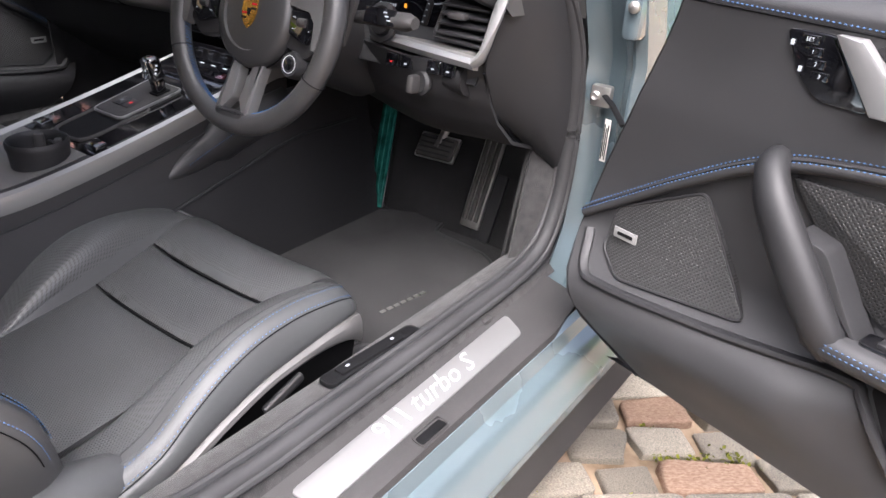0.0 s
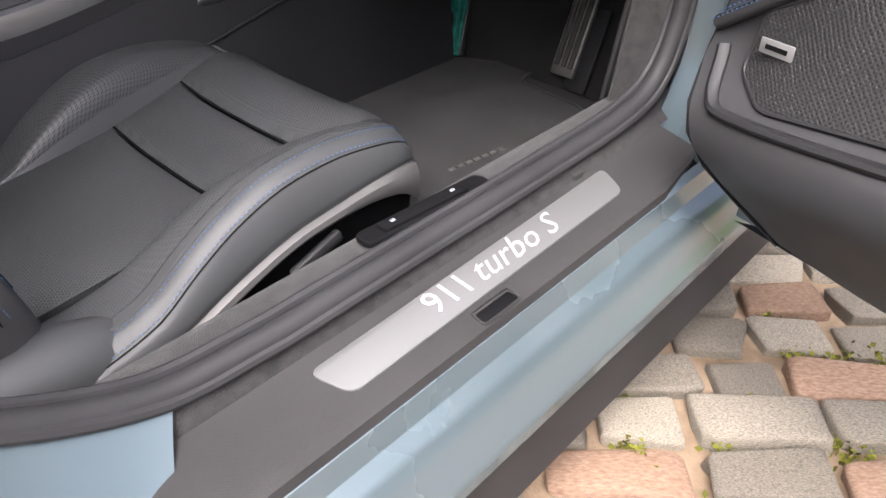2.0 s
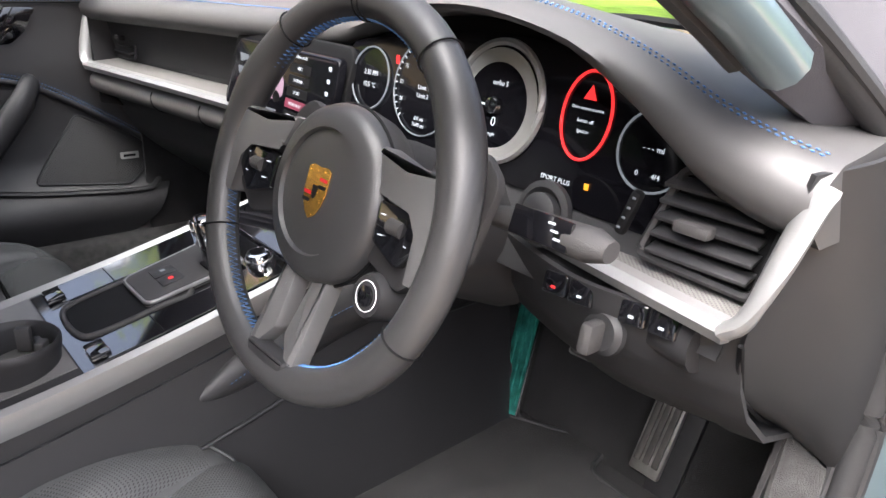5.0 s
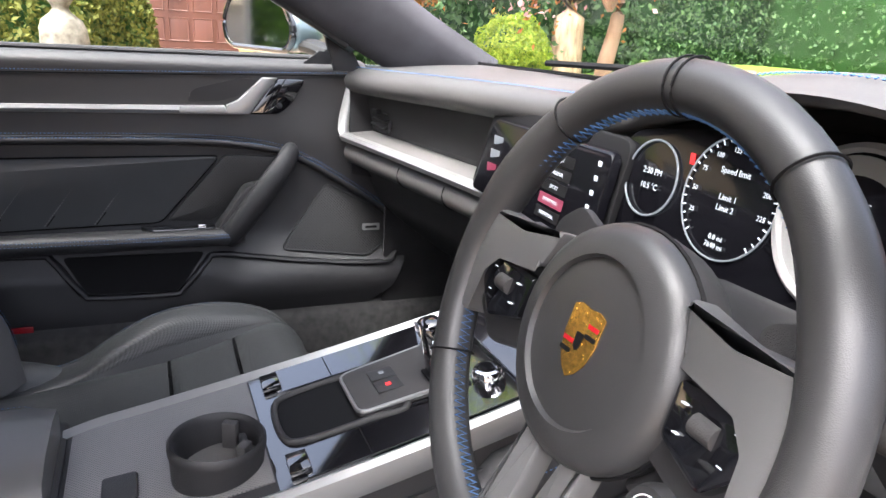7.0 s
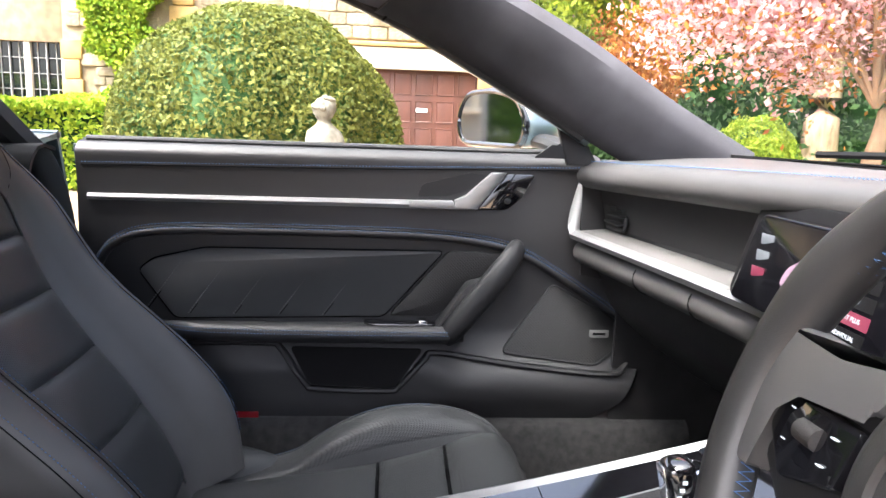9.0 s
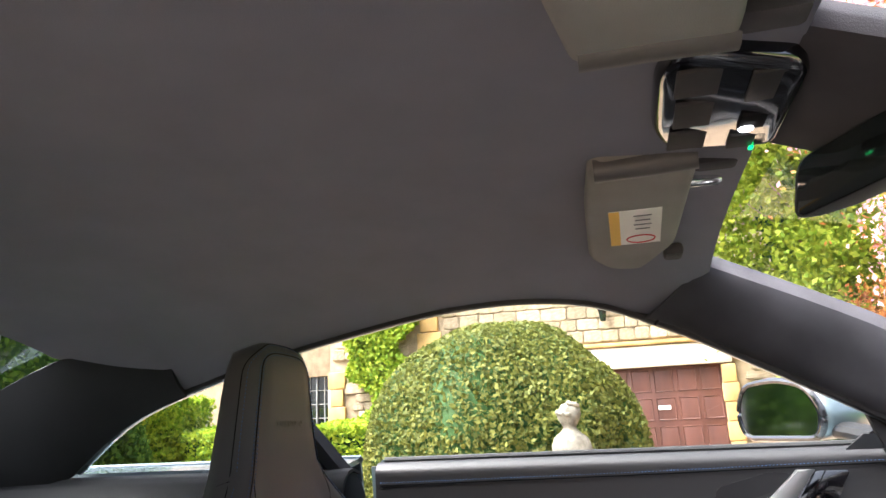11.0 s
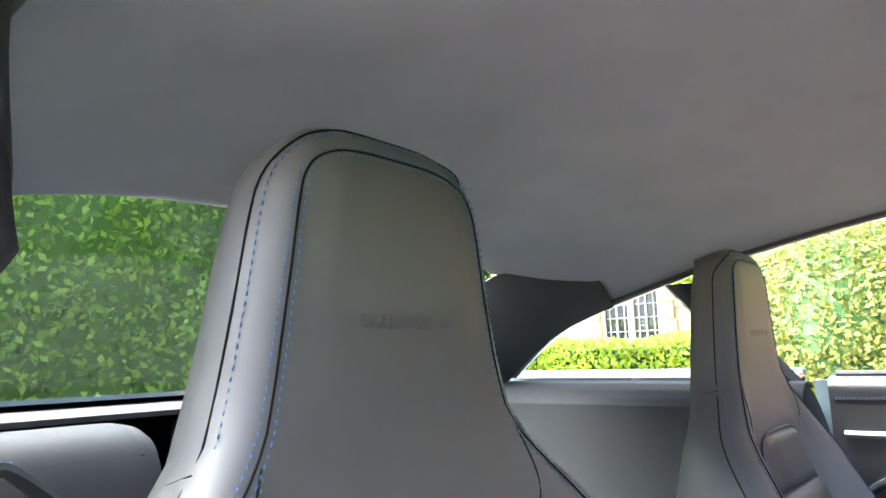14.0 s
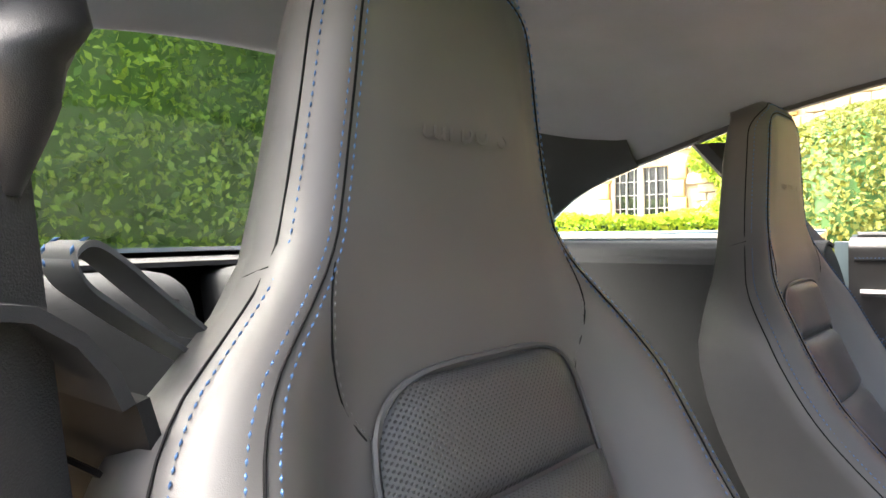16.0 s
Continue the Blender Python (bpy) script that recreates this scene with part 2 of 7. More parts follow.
def leafy(name, c1, c2, rough=0.45, trans=0.35):
    """Leaves whose colour differs from one to the next, and which let some light through."""
    m = bpy.data.materials.new(name)
    m.use_nodes = True
    nt = m.node_tree
    nd, ln = nt.nodes, nt.links.new
    p = nd["Principled BSDF"]
    p.inputs["Roughness"].default_value, p.inputs["Specular IOR Level"].default_value = max(0.65, rough), 0.2
    geo = nd.new("ShaderNodeNewGeometry")
    mx = nd.new("ShaderNodeMix")
    mx.data_type = "RGBA"
    mx.inputs[6].default_value, mx.inputs[7].default_value = (*c1, 1), (*c2, 1)
    ln(geo.outputs["Random Per Island"], mx.inputs[0])
    ln(mx.outputs[2], p.inputs["Base Color"])
    tl, ad = nd.new("ShaderNodeBsdfTranslucent"), nd.new("ShaderNodeMixShader")
    ad.inputs[0].default_value = trans
    ln(mx.outputs[2], tl.inputs[0])
    ln(p.outputs[0], ad.inputs[1])
    ln(tl.outputs[0], ad.inputs[2])
    ln(ad.outputs[0], nd["Material Output"].inputs[0])
    return m


BOX_LEAF = leafy("box_leaves", (0.06, 0.08, 0.015), (0.17, 0.175, 0.035), 0.4)
IVY_LEAF = leafy("bright_ivy_leaves", (0.12, 0.22, 0.012), (0.34, 0.42, 0.03), 0.4, 0.45)
HEDGE_LEAF = leafy("hedge_leaves", (0.03, 0.085, 0.012), (0.13, 0.23, 0.03), 0.4, 0.4)
# For the solid cores only: the shade between leaves, put in as dark green.
LEAF_CORE_SHADE = leafy("leaf_core_shade", (0.014, 0.042, 0.010), (0.04, 0.095, 0.02), 0.6, 0.2)
YEW_LEAF = leafy("far_hedge_leaves", (0.030, 0.068, 0.022), (0.075, 0.135, 0.045), 0.6, 0.3)
LIME_LEAF = leafy("spring_leaves", (0.12, 0.19, 0.012), (0.27, 0.32, 0.03), 0.45, 0.5)
BLOSSOM = leafy("pink_blossom", (0.52, 0.23, 0.27), (0.74, 0.56, 0.57), 0.6, 0.4)
COPPER_LEAF = leafy("copper_leaves", (0.25, 0.08, 0.02), (0.45, 0.22, 0.05), 0.5, 0.4)


# ---------------------------------------------------------------- mesh helpers
V = Vector


def thing(name, label, category, group="", kind="", at=(0, 0, 0)):
    ob = new(name)
    ob.empty_display_size = 0.05
    ob.location = at
    return tagged(ob, label, category, group, kind)


def part(name, bm, mat, parent=None, label="", sharp=38, flat=False):
    """Links a bmesh as one mesh object, under a thing or a part. Its points are world places."""
    if not flat:
        lim = radians(sharp)
        for f in bm.faces:
            f.smooth = True
        for e in bm.edges:
            if len(e.link_faces) == 2 and e.calc_face_angle(0) > lim:
                e.smooth = False
    me = bpy.data.meshes.new(name)
    bm.to_mesh(me)
    bm.free()
    me.materials.append(mat)
    ob = new(name, me)
    if parent is not None:
        ob.parent = parent
        q = parent
        off = V((0, 0, 0))
        while q is not None:
            off += q.location
            q = q.parent
        ob.location = -off
    if label:
        tagged(ob, label)
    return ob


def whole(name, bm, mat, label, category, group="", kind="", sharp=38):
    return tagged(part(name, bm, mat, None, "", sharp), label, category, group, kind)


def spline(pts, n=8, closed=False):
    """A smooth curve through the points."""
    P = [V(p) for p in pts]
    out, k = [], len(P)
    for i in range(k if closed else k - 1):
        a = P[(i - 1) % k] if closed or i > 0 else P[0] * 2 - P[1]
        b, c = P[i], P[(i + 1) % k]
        d = P[(i + 2) % k] if closed or i + 2 < k else P[-1] * 2 - P[-2]
        for j in range(n):
            t = j / n
            out.append(0.5 * ((2 * b) + (c - a) * t + (2 * a - 5 * b + 4 * c - d) * t * t + (3 * b - a - 3 * c + d) * t ** 3))
    if not closed:
        out.append(P[-1].copy())
    return out


def loft(rings, closed=True, caps=True, bm=None):
    bm = bm or bmesh.new()
    vs = [[bm.verts.new(p) for p in r] for r in rings]
    n = len(vs[0])
    for a, b in zip(vs, vs[1:]):
        for i in range(n if closed else n - 1):
            j = (i + 1) % n
            bm.faces.new((a[i], a[j], b[j], b[i]))
    if caps and closed:
        bm.faces.new(vs[0][::-1])
        bm.faces.new(vs[-1])
    bmesh.ops.recalc_face_normals(bm, faces=bm.faces)
    return bm


def sheet(fn, nu, nv, thick=0.0, bm=None):
    """A surface fn(u, v) for u and v from 0 to 1; thick gives it a back."""
    bm = loft([[fn(i / nu, j / nv) for i in range(nu + 1)] for j in range(nv + 1)], False, False, bm)
    if thick:
        bmesh.ops.solidify(bm, geom=bm.faces[:], thickness=thick)
    return bm


def frame_at(p, d, up=V((0, 0, 1))):
    d = d.normalized()
    s = d.cross(up)
    if s.length < 1e-4:
        s = d.cross(V((0, 1, 0)))
    s.normalize()
    return s, s.cross(d)


def tube(pts, r, n=8, closed=False, bm=None, flat=1.0, up=V((0, 0, 1))):
    """A rod along the points; r a number or one for each point; flat squashes it."""
    P = [V(p) for p in pts]
    k = len(P)
    rs = r if isinstance(r, (list, tuple)) else [r] * k
    rings = []
    for i, p in enumerate(P):
        d = (P[(i + 1) % k] - P[i - 1]) if closed else (P[min(i + 1, k - 1)] - P[max(i - 1, 0)])
        s, u = frame_at(p, d, up)
        rings.append([p + s * math.cos(a) * rs[i] + u * math.sin(a) * rs[i] * flat for a in [2 * math.pi * j / n for j in range(n)]])
    if closed:
        rings.append(rings[0])
        bm = loft(rings, True, False, bm)
        bmesh.ops.remove_doubles(bm, verts=bm.verts[:], dist=1e-6)
        return bm
    return loft(rings, True, True, bm)


def stitches(pts, gap=0.0055, length=0.0036, r=0.0007, lift=None):
    """A row of short threads along a curve."""
    P = [V(p) for p in pts]
    bm = bmesh.new()
    acc, nxt = 0.0, 0.0
    for a, b in zip(P, P[1:]):
        L = (b - a).length
        if L < 1e-7:
            continue
        d = (b - a) / L
        while nxt < acc + L:
            p = a + d * (nxt - acc)
            s, u = frame_at(p, d)
            e, f = p - d * length / 2, p + d * length / 2
            v = [bm.verts.new(q) for q in (e, p + s * r, f, p - s * r, p + u * r, p - u * r)]
            for t in ((0, 1, 4), (1, 2, 4), (2, 3, 4), (3, 0, 4), (1, 0, 5), (2, 1, 5), (3, 2, 5), (0, 3, 5)):
                bm.faces.new([v[i] for i in t])
            nxt += gap
        acc += L
    return bm


def rbox(c, s, bevel=0.004, rot=None, seg=2, bm=None):
    """A box with rounded edges: centre, full size, rotation as a 3x3 or 4x4 matrix."""
    made = bmesh.new()
    bmesh.ops.create_cube(made, size=1)
    bmesh.ops.scale(made, vec=s, verts=made.verts)
    if bevel:
        bmesh.ops.bevel(made, geom=made.edges[:], offset=min(bevel, min(s) * 0.45), segments=seg, profile=0.5, affect="EDGES")
    m = Matrix.Translation(c) @ (rot.to_4x4() if rot is not None else Matrix.Identity(4))
    bmesh.ops.transform(made, matrix=m, verts=made.verts)
    return made if bm is None else join(bm, made)


def join(bm, other):
    me = bpy.data.meshes.new("tmp")
    other.to_mesh(me)
    other.free()
    bm.from_mesh(me)
    bpy.data.meshes.remove(me)
    return bm


def slab(outline, place, depth, bevel=0.003, seg=2):
    """A flat shape: its outline's (a, b) laid out by place(a, b, d), from d = 0 to depth, with rounded front edges."""
    k = len(outline)
    cx, cy = sum(p[0] for p in outline) / k, sum(p[1] for p in outline) / k
    rings = [[place(a, b, 0) for a, b in outline]]
    steps = seg + 1 if bevel else 1
    for i in range(steps):
        t = i / max(1, steps - 1) * math.pi / 2
        ins = bevel * (1 - math.cos(t)) if bevel else 0
        d = depth - bevel + bevel * math.sin(t) if bevel else depth
        ring = []
        for j in range(k):
            a, b = outline[j]
            p0, p1 = outline[j - 1], outline[(j + 1) % k]
            tx, ty = p1[0] - p0[0], p1[1] - p0[1]
            L = math.hypot(tx, ty) or 1
            nx, ny = -ty / L, tx / L
            if nx * (cx - a) + ny * (cy - b) < 0:
                nx, ny = -nx, -ny
            ring.append(place(a + nx * ins, b + ny * ins, d))
        rings.append(ring)
    return loft(rings)


def lathe(profile, centre, axis, n=24, bm=None, caps=True):
    """A turned shape: (radius, distance along axis) pairs."""
    axis = V(axis).normalized()
    s, u = frame_at(V(centre), axis)
    return loft([[V(centre) + axis * h + (s * math.cos(a) + u * math.sin(a)) * r for a in [2 * math.pi * j / n for j in range(n)]] for r, h in profile], True, caps, bm)


def rounded(pts, r, n=4):
    """A 2D outline with its corners rounded."""
    out, k = [], len(pts)
    for i in range(k):
        p, a, b = V((*pts[i], 0)), V((*pts[i - 1], 0)), V((*pts[(i + 1) % k], 0))
        ra = min(r, (a - p).length * 0.45, (b - p).length * 0.45)
        s, e = p + (a - p).normalized() * ra, p + (b - p).normalized() * ra
        for j in range(n + 1):
            t = j / n
            q = s * (1 - t) ** 2 + p * 2 * t * (1 - t) + e * t * t
            out.append((q.x, q.y))
    return out


def lettering(name, body, size, m, mat, parent, label="", depth=0.0006, shear=0.0, align="CENTER"):
    """Letters as a mesh, lying at the pose m."""
    cu = bpy.data.curves.new(name, "FONT")
    cu.body, cu.size, cu.extrude, cu.align_x, cu.align_y, cu.shear, cu.resolution_u = body, size, depth, align, "CENTER", shear, 2
    tmp = new("tmp_text", cu)
    me = bpy.data.meshes.new_from_object(tmp)
    bpy.data.objects.remove(tmp)
    bm = bmesh.new()
    bm.from_mesh(me)
    bmesh.ops.transform(bm, matrix=m, verts=bm.verts)
    return part(name, bm, mat, parent, label, flat=True)


def basis(o, x, y):
    """The pose with origin o, its x axis along x and its y axis near y."""
    x = V(x).normalized()
    z = x.cross(V(y)).normalized()
    y = z.cross(x)
    return Matrix(((x.x, y.x, z.x, o[0]), (x.y, y.y, z.y, o[1]), (x.z, y.z, z.z, o[2]), (0, 0, 0, 1)))


def lerp(a, b, t):
    return a + (b - a) * t


def curve1(xs, ys, x):
    return float(np.interp(x, xs, ys))


def smooth1(xs, ys, x):
    """A smooth curve through a few (x, y) pairs."""
    if x <= xs[0]:
        return ys[0]
    for i in range(len(xs) - 1):
        if x <= xs[i + 1]:
            t = (x - xs[i]) / (xs[i + 1] - xs[i])
            m0 = (ys[i + 1] - ys[max(i - 1, 0)]) / (xs[i + 1] - xs[max(i - 1, 0)]) * (xs[i + 1] - xs[i])
            m1 = (ys[min(i + 2, len(xs) - 1)] - ys[i]) / (xs[min(i + 2, len(xs) - 1)] - xs[i]) * (xs[i + 1] - xs[i])
            return ys[i] * (2 * t ** 3 - 3 * t * t + 1) + m0 * (t ** 3 - 2 * t * t + t) + ys[i + 1] * (3 * t * t - 2 * t ** 3) + m1 * (t ** 3 - t * t)
    return ys[-1]

# ---------------------------------------------------------------- car shell
car = thing("car", "pale blue sports coupe with black cabin standing on cobbles", "car")
DLO = spline([(y, z, 0) for y, z in ((-0.80, 0.875), (-0.765, 0.905), (-0.635, 0.992), (-0.415, 1.062), (-0.23, 1.108), (0.06, 1.156), (0.28, 1.152), (0.43, 1.100), (0.58, 1.025), (0.73, 0.946), (0.80, 0.905))], 6)
DY, DZ = [p.x for p in DLO], [p.y for p in DLO]


def rail_z(y):
    return curve1(DY, DZ, y)


def rail_x(y):
    return smooth1((-0.8, -0.4, 0.0, 0.3, 0.43, 0.8), (0.655, 0.615, 0.60, 0.60, 0.61, 0.675), y)


def crown(y):
    return smooth1((-0.72, -0.45, -0.1, 0.2, 0.4, 0.51), (1.160, 1.195, 1.222, 1.228, 1.215, 1.200), y)


def ceiling_at(x, y):
    s = min(1, abs(x) / rail_x(y))
    yy = min(y, 0.40)
    return rail_z(yy) + (crown(y) - rail_z(yy)) * (1 - s ** 3.2)


def roof_fn(u, v):
    y = lerp(-0.72, 0.505, v)
    a = u * 2 - 1
    if y > 0.43:
        t = (y - 0.43) / 0.075
        lim, edge = lerp(rail_x(0.43), 0.53, t), lerp(rail_z(0.40), 1.168, t)
    elif y < -0.50:
        t = (-0.50 - y) / 0.22
        lim, edge = lerp(rail_x(-0.50), 0.50, t), lerp(rail_z(-0.50), 1.112, t)
    else:
        lim, edge = rail_x(y), rail_z(min(y, 0.40))
    return V((a * lim, y, edge + (crown(y) - edge) * (1 - abs(a) ** 3.2)))


bm = sheet(roof_fn, 36, 30)
part("headliner", bm, HEADLINER, car, "dark grey suede headliner")
bm = sheet(lambda u, v: roof_fn(u, v) + V((0.03 * (2 * u - 1), 0, 0.035)), 36, 30, 0.004)
part("roof_skin", bm, PAINT, car)


def mirror_pts(pts, side):
    return [V((p[0] * side, p[1], p[2])) for p in pts]


for side in (-1, 1):
    # windscreen pillar, a rounded beam from roof to dash
    low = spline([(0.60, 0.40, 1.112), (0.612, 0.46, 1.088), (0.64, 0.60, 1.015), (0.665, 0.75, 0.935), (0.70, 0.90, 0.86)], 5)
    high = spline([(0.52, 0.49, 1.182), (0.535, 0.535, 1.165), (0.59, 0.74, 1.075), (0.64, 0.94, 0.965), (0.69, 1.12, 0.88)], 5)
    rings = []
    for a, b in zip(low, high):
        mid = (a + b) / 2
        inn = V((-0.012, -0.006, -0.012))
        out = V((0.035, 0.02, 0.03))
        q = [a, a.lerp(b, 0.12) + inn * 0.7, a.lerp(b, 0.35) + inn, a.lerp(b, 0.65) + inn, a.lerp(b, 0.9) + inn * 0.7, b, b + out * 0.7, mid + out, a + out * 0.8]
        rings.append([V((p.x * side, p.y, p.z)) for p in q])
    part("windscreen_pillar", loft(rings), ALCANTARA, car, "dark suede windscreen pillar")
    seam = [V((p.x * side, p.y, p.z)) for p in spline([(0.598, 0.415, 1.100), (0.575, 0.45, 1.138), (0.545, 0.485, 1.165), (0.52, 0.50, 1.185)], 6)]
    part("pillar_seam", tube(seam, 0.0022, 6), DEEP, car)
    # roof rail edge over the side glass
    rail = [V((rail_x(y) * side, y, rail_z(y) + 0.002)) for y in np.linspace(-0.79, 0.78, 60)]
    part("window_seal", tube(rail, 0.008, 8), RUBBER, car)
    rail2 = [V(((rail_x(y) + 0.018) * side, y, rail_z(y) + 0.014)) for y in np.linspace(-0.79, 0.80, 60)]
    part("roof_rail", tube(rail2, 0.018, 10), PAINT, car)

    # rear side panel: between side glass and rear screen
    def cpil(u, v):
        y = lerp(-1.35, -0.50, v)
        top = V((0.50 * side if y < -0.7 else lerp(0.50, 0.56, (y + 0.7) / 0.2) * side, y, smooth1((-1.35, -1.0, -0.7, -0.5), (0.87, 0.985, 1.108, 1.13), y)))
        zb = rail_z(y) if y > -0.79 else 0.86
        bot = V((rail_x(max(y, -0.8)) * side, y, zb))
        b = math.sin(u * math.pi) * 0.012
        return bot.lerp(top, u) + V((-side * b, 0, -b))
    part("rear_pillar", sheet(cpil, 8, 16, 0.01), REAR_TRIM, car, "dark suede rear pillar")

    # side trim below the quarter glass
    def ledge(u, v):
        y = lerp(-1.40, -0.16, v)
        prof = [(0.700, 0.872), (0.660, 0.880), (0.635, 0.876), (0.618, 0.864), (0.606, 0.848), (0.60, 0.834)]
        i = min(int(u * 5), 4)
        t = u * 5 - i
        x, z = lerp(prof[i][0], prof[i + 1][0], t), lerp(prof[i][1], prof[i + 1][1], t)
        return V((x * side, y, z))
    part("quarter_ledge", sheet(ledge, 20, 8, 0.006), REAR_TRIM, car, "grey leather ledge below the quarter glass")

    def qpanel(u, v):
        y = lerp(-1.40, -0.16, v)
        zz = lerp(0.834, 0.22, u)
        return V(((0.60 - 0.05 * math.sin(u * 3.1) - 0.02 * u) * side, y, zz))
    part("rear_side_panel", sheet(qpanel, 14, 8, 0.006), PANEL_SHADED, car, "rear side trim, its shade put into a near-black colour")
    for zz in (0.795, 0.70):
        part("panel_seam", tube([V(((0.597 - (0.8 - zz) * 0.2) * side, y, zz)) for y in np.linspace(-1.3, -0.17, 12)], 0.002, 5), DEEP, car)
    part("panel_stitch", stitches([V((0.604 * side, y, 0.842)) for y in np.linspace(-1.3, -0.17, 12)]), STITCH, car)

    # door pillar between the side windows
    bp = [(0.640, -0.36, 1.065), (0.648, -0.305, 1.0), (0.672, -0.225, 0.90), (0.69, -0.19, 0.84), (0.70, -0.17, 0.70), (0.70, -0.18, 0.40)]
    rings = []
    for p in spline(bp, 5):
        w = 0.038
        rings.append([V((p.x * side, p.y + w, p.z)), V(((p.x - 0.02) * side, p.y + w * 0.6, p.z)), V(((p.x - 0.028) * side, p.y, p.z)), V(((p.x - 0.02) * side, p.y - w * 0.7, p.z)), V((p.x * side, p.y - w, p.z)), V(((p.x + 0.03) * side, p.y, p.z))])
    part("door_pillar", loft(rings), PLASTIC, car, "black trimmed door pillar")

    # quarter glass and its outer body
    gl = sheet(lambda u, v: V(((lerp(0.70, rail_x(lerp(-0.79, -0.22, u)), v) + 0.012) * side, lerp(-0.79, -0.22, u), lerp(0.872, rail_z(lerp(-0.79, -0.22, u)), v))), 12, 2)
    g = part("quarter_glass", gl, GLASS, car)
    g.visible_shadow = False
    flank = sheet(lambda u, v: V(((0.78 + 0.14 * math.sin(v * 2.2) * (1 if u < 0.8 else 0.6)) * side, lerp(-1.6, -0.19, u), lerp(0.90, 0.18, v))), 12, 10, 0.01)
    part("rear_wing", flank, PAINT, car)
    shoulder = sheet(lambda u, v: V((lerp(0.70, 0.79, v) * side, lerp(-1.6, -0.19, u), 0.885 + 0.012 * v)), 10, 2, 0.01)
    part("wing_shoulder", shoulder, PAINT, car)
    fend = sheet(lambda u, v: V(((0.80 + 0.10 * math.sin(v * 2.4)) * side, lerp(1.06, 1.9, u), lerp(0.84, 0.18, v))), 10, 10, 0.01)
    part("front_wing", fend, PAINT, car)

    # lower sill of the body
    prof = [(0.66, 0.235), (0.665, 0.30), (0.680, 0.350), (0.700, 0.362), (0.728, 0.366), (0.742, 0.366), (0.752, 0.352), (0.768, 0.332)]
    part("sill_carpet", sheet(lambda u, v: V((curve1(range(8), [p[0] for p in prof], u * 7) * side, lerp(-0.15, 1.04, v), curve1(range(8), [p[1] for p in prof], u * 7))), 21, 12, 0.004), CARPET_WORN, car, "worn carpet on the inner sill", 60)
    body = [(0.850, 0.314), (0.862, 0.308), (0.870, 0.284), (0.888, 0.274), (0.896, 0.262), (0.908, 0.240), (0.919, 0.222), (0.920, 0.205), (0.910, 0.192)]
    part("painted_sill", sheet(lambda u, v: V((curve1(range(9), [p[0] for p in body], u * 8) * side, lerp(-0.3, 1.15, v), curve1(range(9), [p[1] for p in body], u * 8))), 32, 12, 0.005), PAINT, car, "pale blue painted sill")
    part("sill_skirt", sheet(lambda u, v: V((lerp(0.912, 0.918, u) * side, lerp(-0.5, 1.5, v), lerp(0.196, 0.105, u))), 2, 8, 0.01), PLASTIC_GREY, car, "black plastic skirt under the sill")
    cov = [(0.754, 0.344), (0.762, 0.333), (0.774, 0.330), (0.846, 0.3235), (0.858, 0.319), (0.862, 0.304)]

    def cover(u, v):
        x, z = curve1(range(6), [p[0] for p in cov], u * 5), curve1(range(6), [p[1] for p in cov], u * 5)
        far = 0.985 - max(0, u - 0.25) * 0.055
        x -= 0.030 * max(0, v - 0.88) / 0.12 * max(0, u - 0.3)
        return V((x * side, lerp(0.12 - 0.015 * u, far, v), z + 0.012 * max(0, v - 0.93) * 10 * (1 - u)))
    part("sill_cover", sheet(cover, 20, 24, 0.003), PLASTIC_GREY, car, "grey plastic sill cover")

# ---- the driver's sill and door frame
plate = rounded([(0.330, 0.786), (0.822, 0.777), (0.798, 0.824), (0.345, 0.832)], 0.014)
sill_plate = part("sill_plate", slab(plate, lambda a, b, d: V((b, a, lerp(0.3296, 0.3252, (b - 0.777) / 0.055) + d)), 0.0022, 0.0008), BRUSHED, car, "brushed aluminium sill plate with engraved model script")
lettering("sill_script", "911", 0.043, basis((0.803, 0.500, 0.3302), (0, 1, -0.01), (-1, 0, 0.09)), SCRIPT, sill_plate, "silver model number", 0.0004)
lettering("sill_script", "turbo S", 0.047, basis((0.802, 0.606, 0.3303), (0, 1, -0.01), (-1, 0, 0.09)), SCRIPT, sill_plate, "silver script lettering", 0.0004, 0.5)
part("sill_clip", rbox((0.846, 0.524, 0.3195), (0.018, 0.056, 0.010), 0.004), DEEP, car)
part("sill_clip_rim", tube([V((p[0], p[1], 0.3245 - (p[0] - 0.846) * 0.15)) for p in rounded([(0.836, 0.495), (0.856, 0.495), (0.856, 0.553), (0.836, 0.553)], 0.006, 3)], 0.0014, 5, True), PLASTIC_GREY, car)
part("sill_tab", rbox((0.765, 0.780, 0.333), (0.010, 0.022, 0.012), 0.003), PLASTIC_GREY, car)
seal_path = [(0.715, -0.16, 0.86), (0.722, -0.09, 0.68), (0.728, 0.0, 0.53), (0.735, 0.084, 0.43), (0.742, 0.20, 0.366), (0.747, 0.30, 0.357), (0.749, 0.40, 0.358), (0.749, 0.70, 0.360), (0.748, 0.90, 0.366), (0.747, 0.985, 0.395), (0.747, 1.025, 0.47), (0.747, 1.035, 0.56), (0.747, 1.03, 0.66), (0.745, 1.00, 0.76), (0.735, 0.94, 0.85), (0.70, 0.84, 0.93), (0.66, 0.70, 1.01), (0.63, 0.50, 1.10)]
sp = spline(seal_path, 8)
part("door_seal", tube(sp, 0.013, 10), RUBBER, car, "grey rubber door seal")
part("seal_lip", tube([p + V((-0.014, 0, 0.010)) for p in sp[16:90]], 0.006, 8), RUBBER, car)
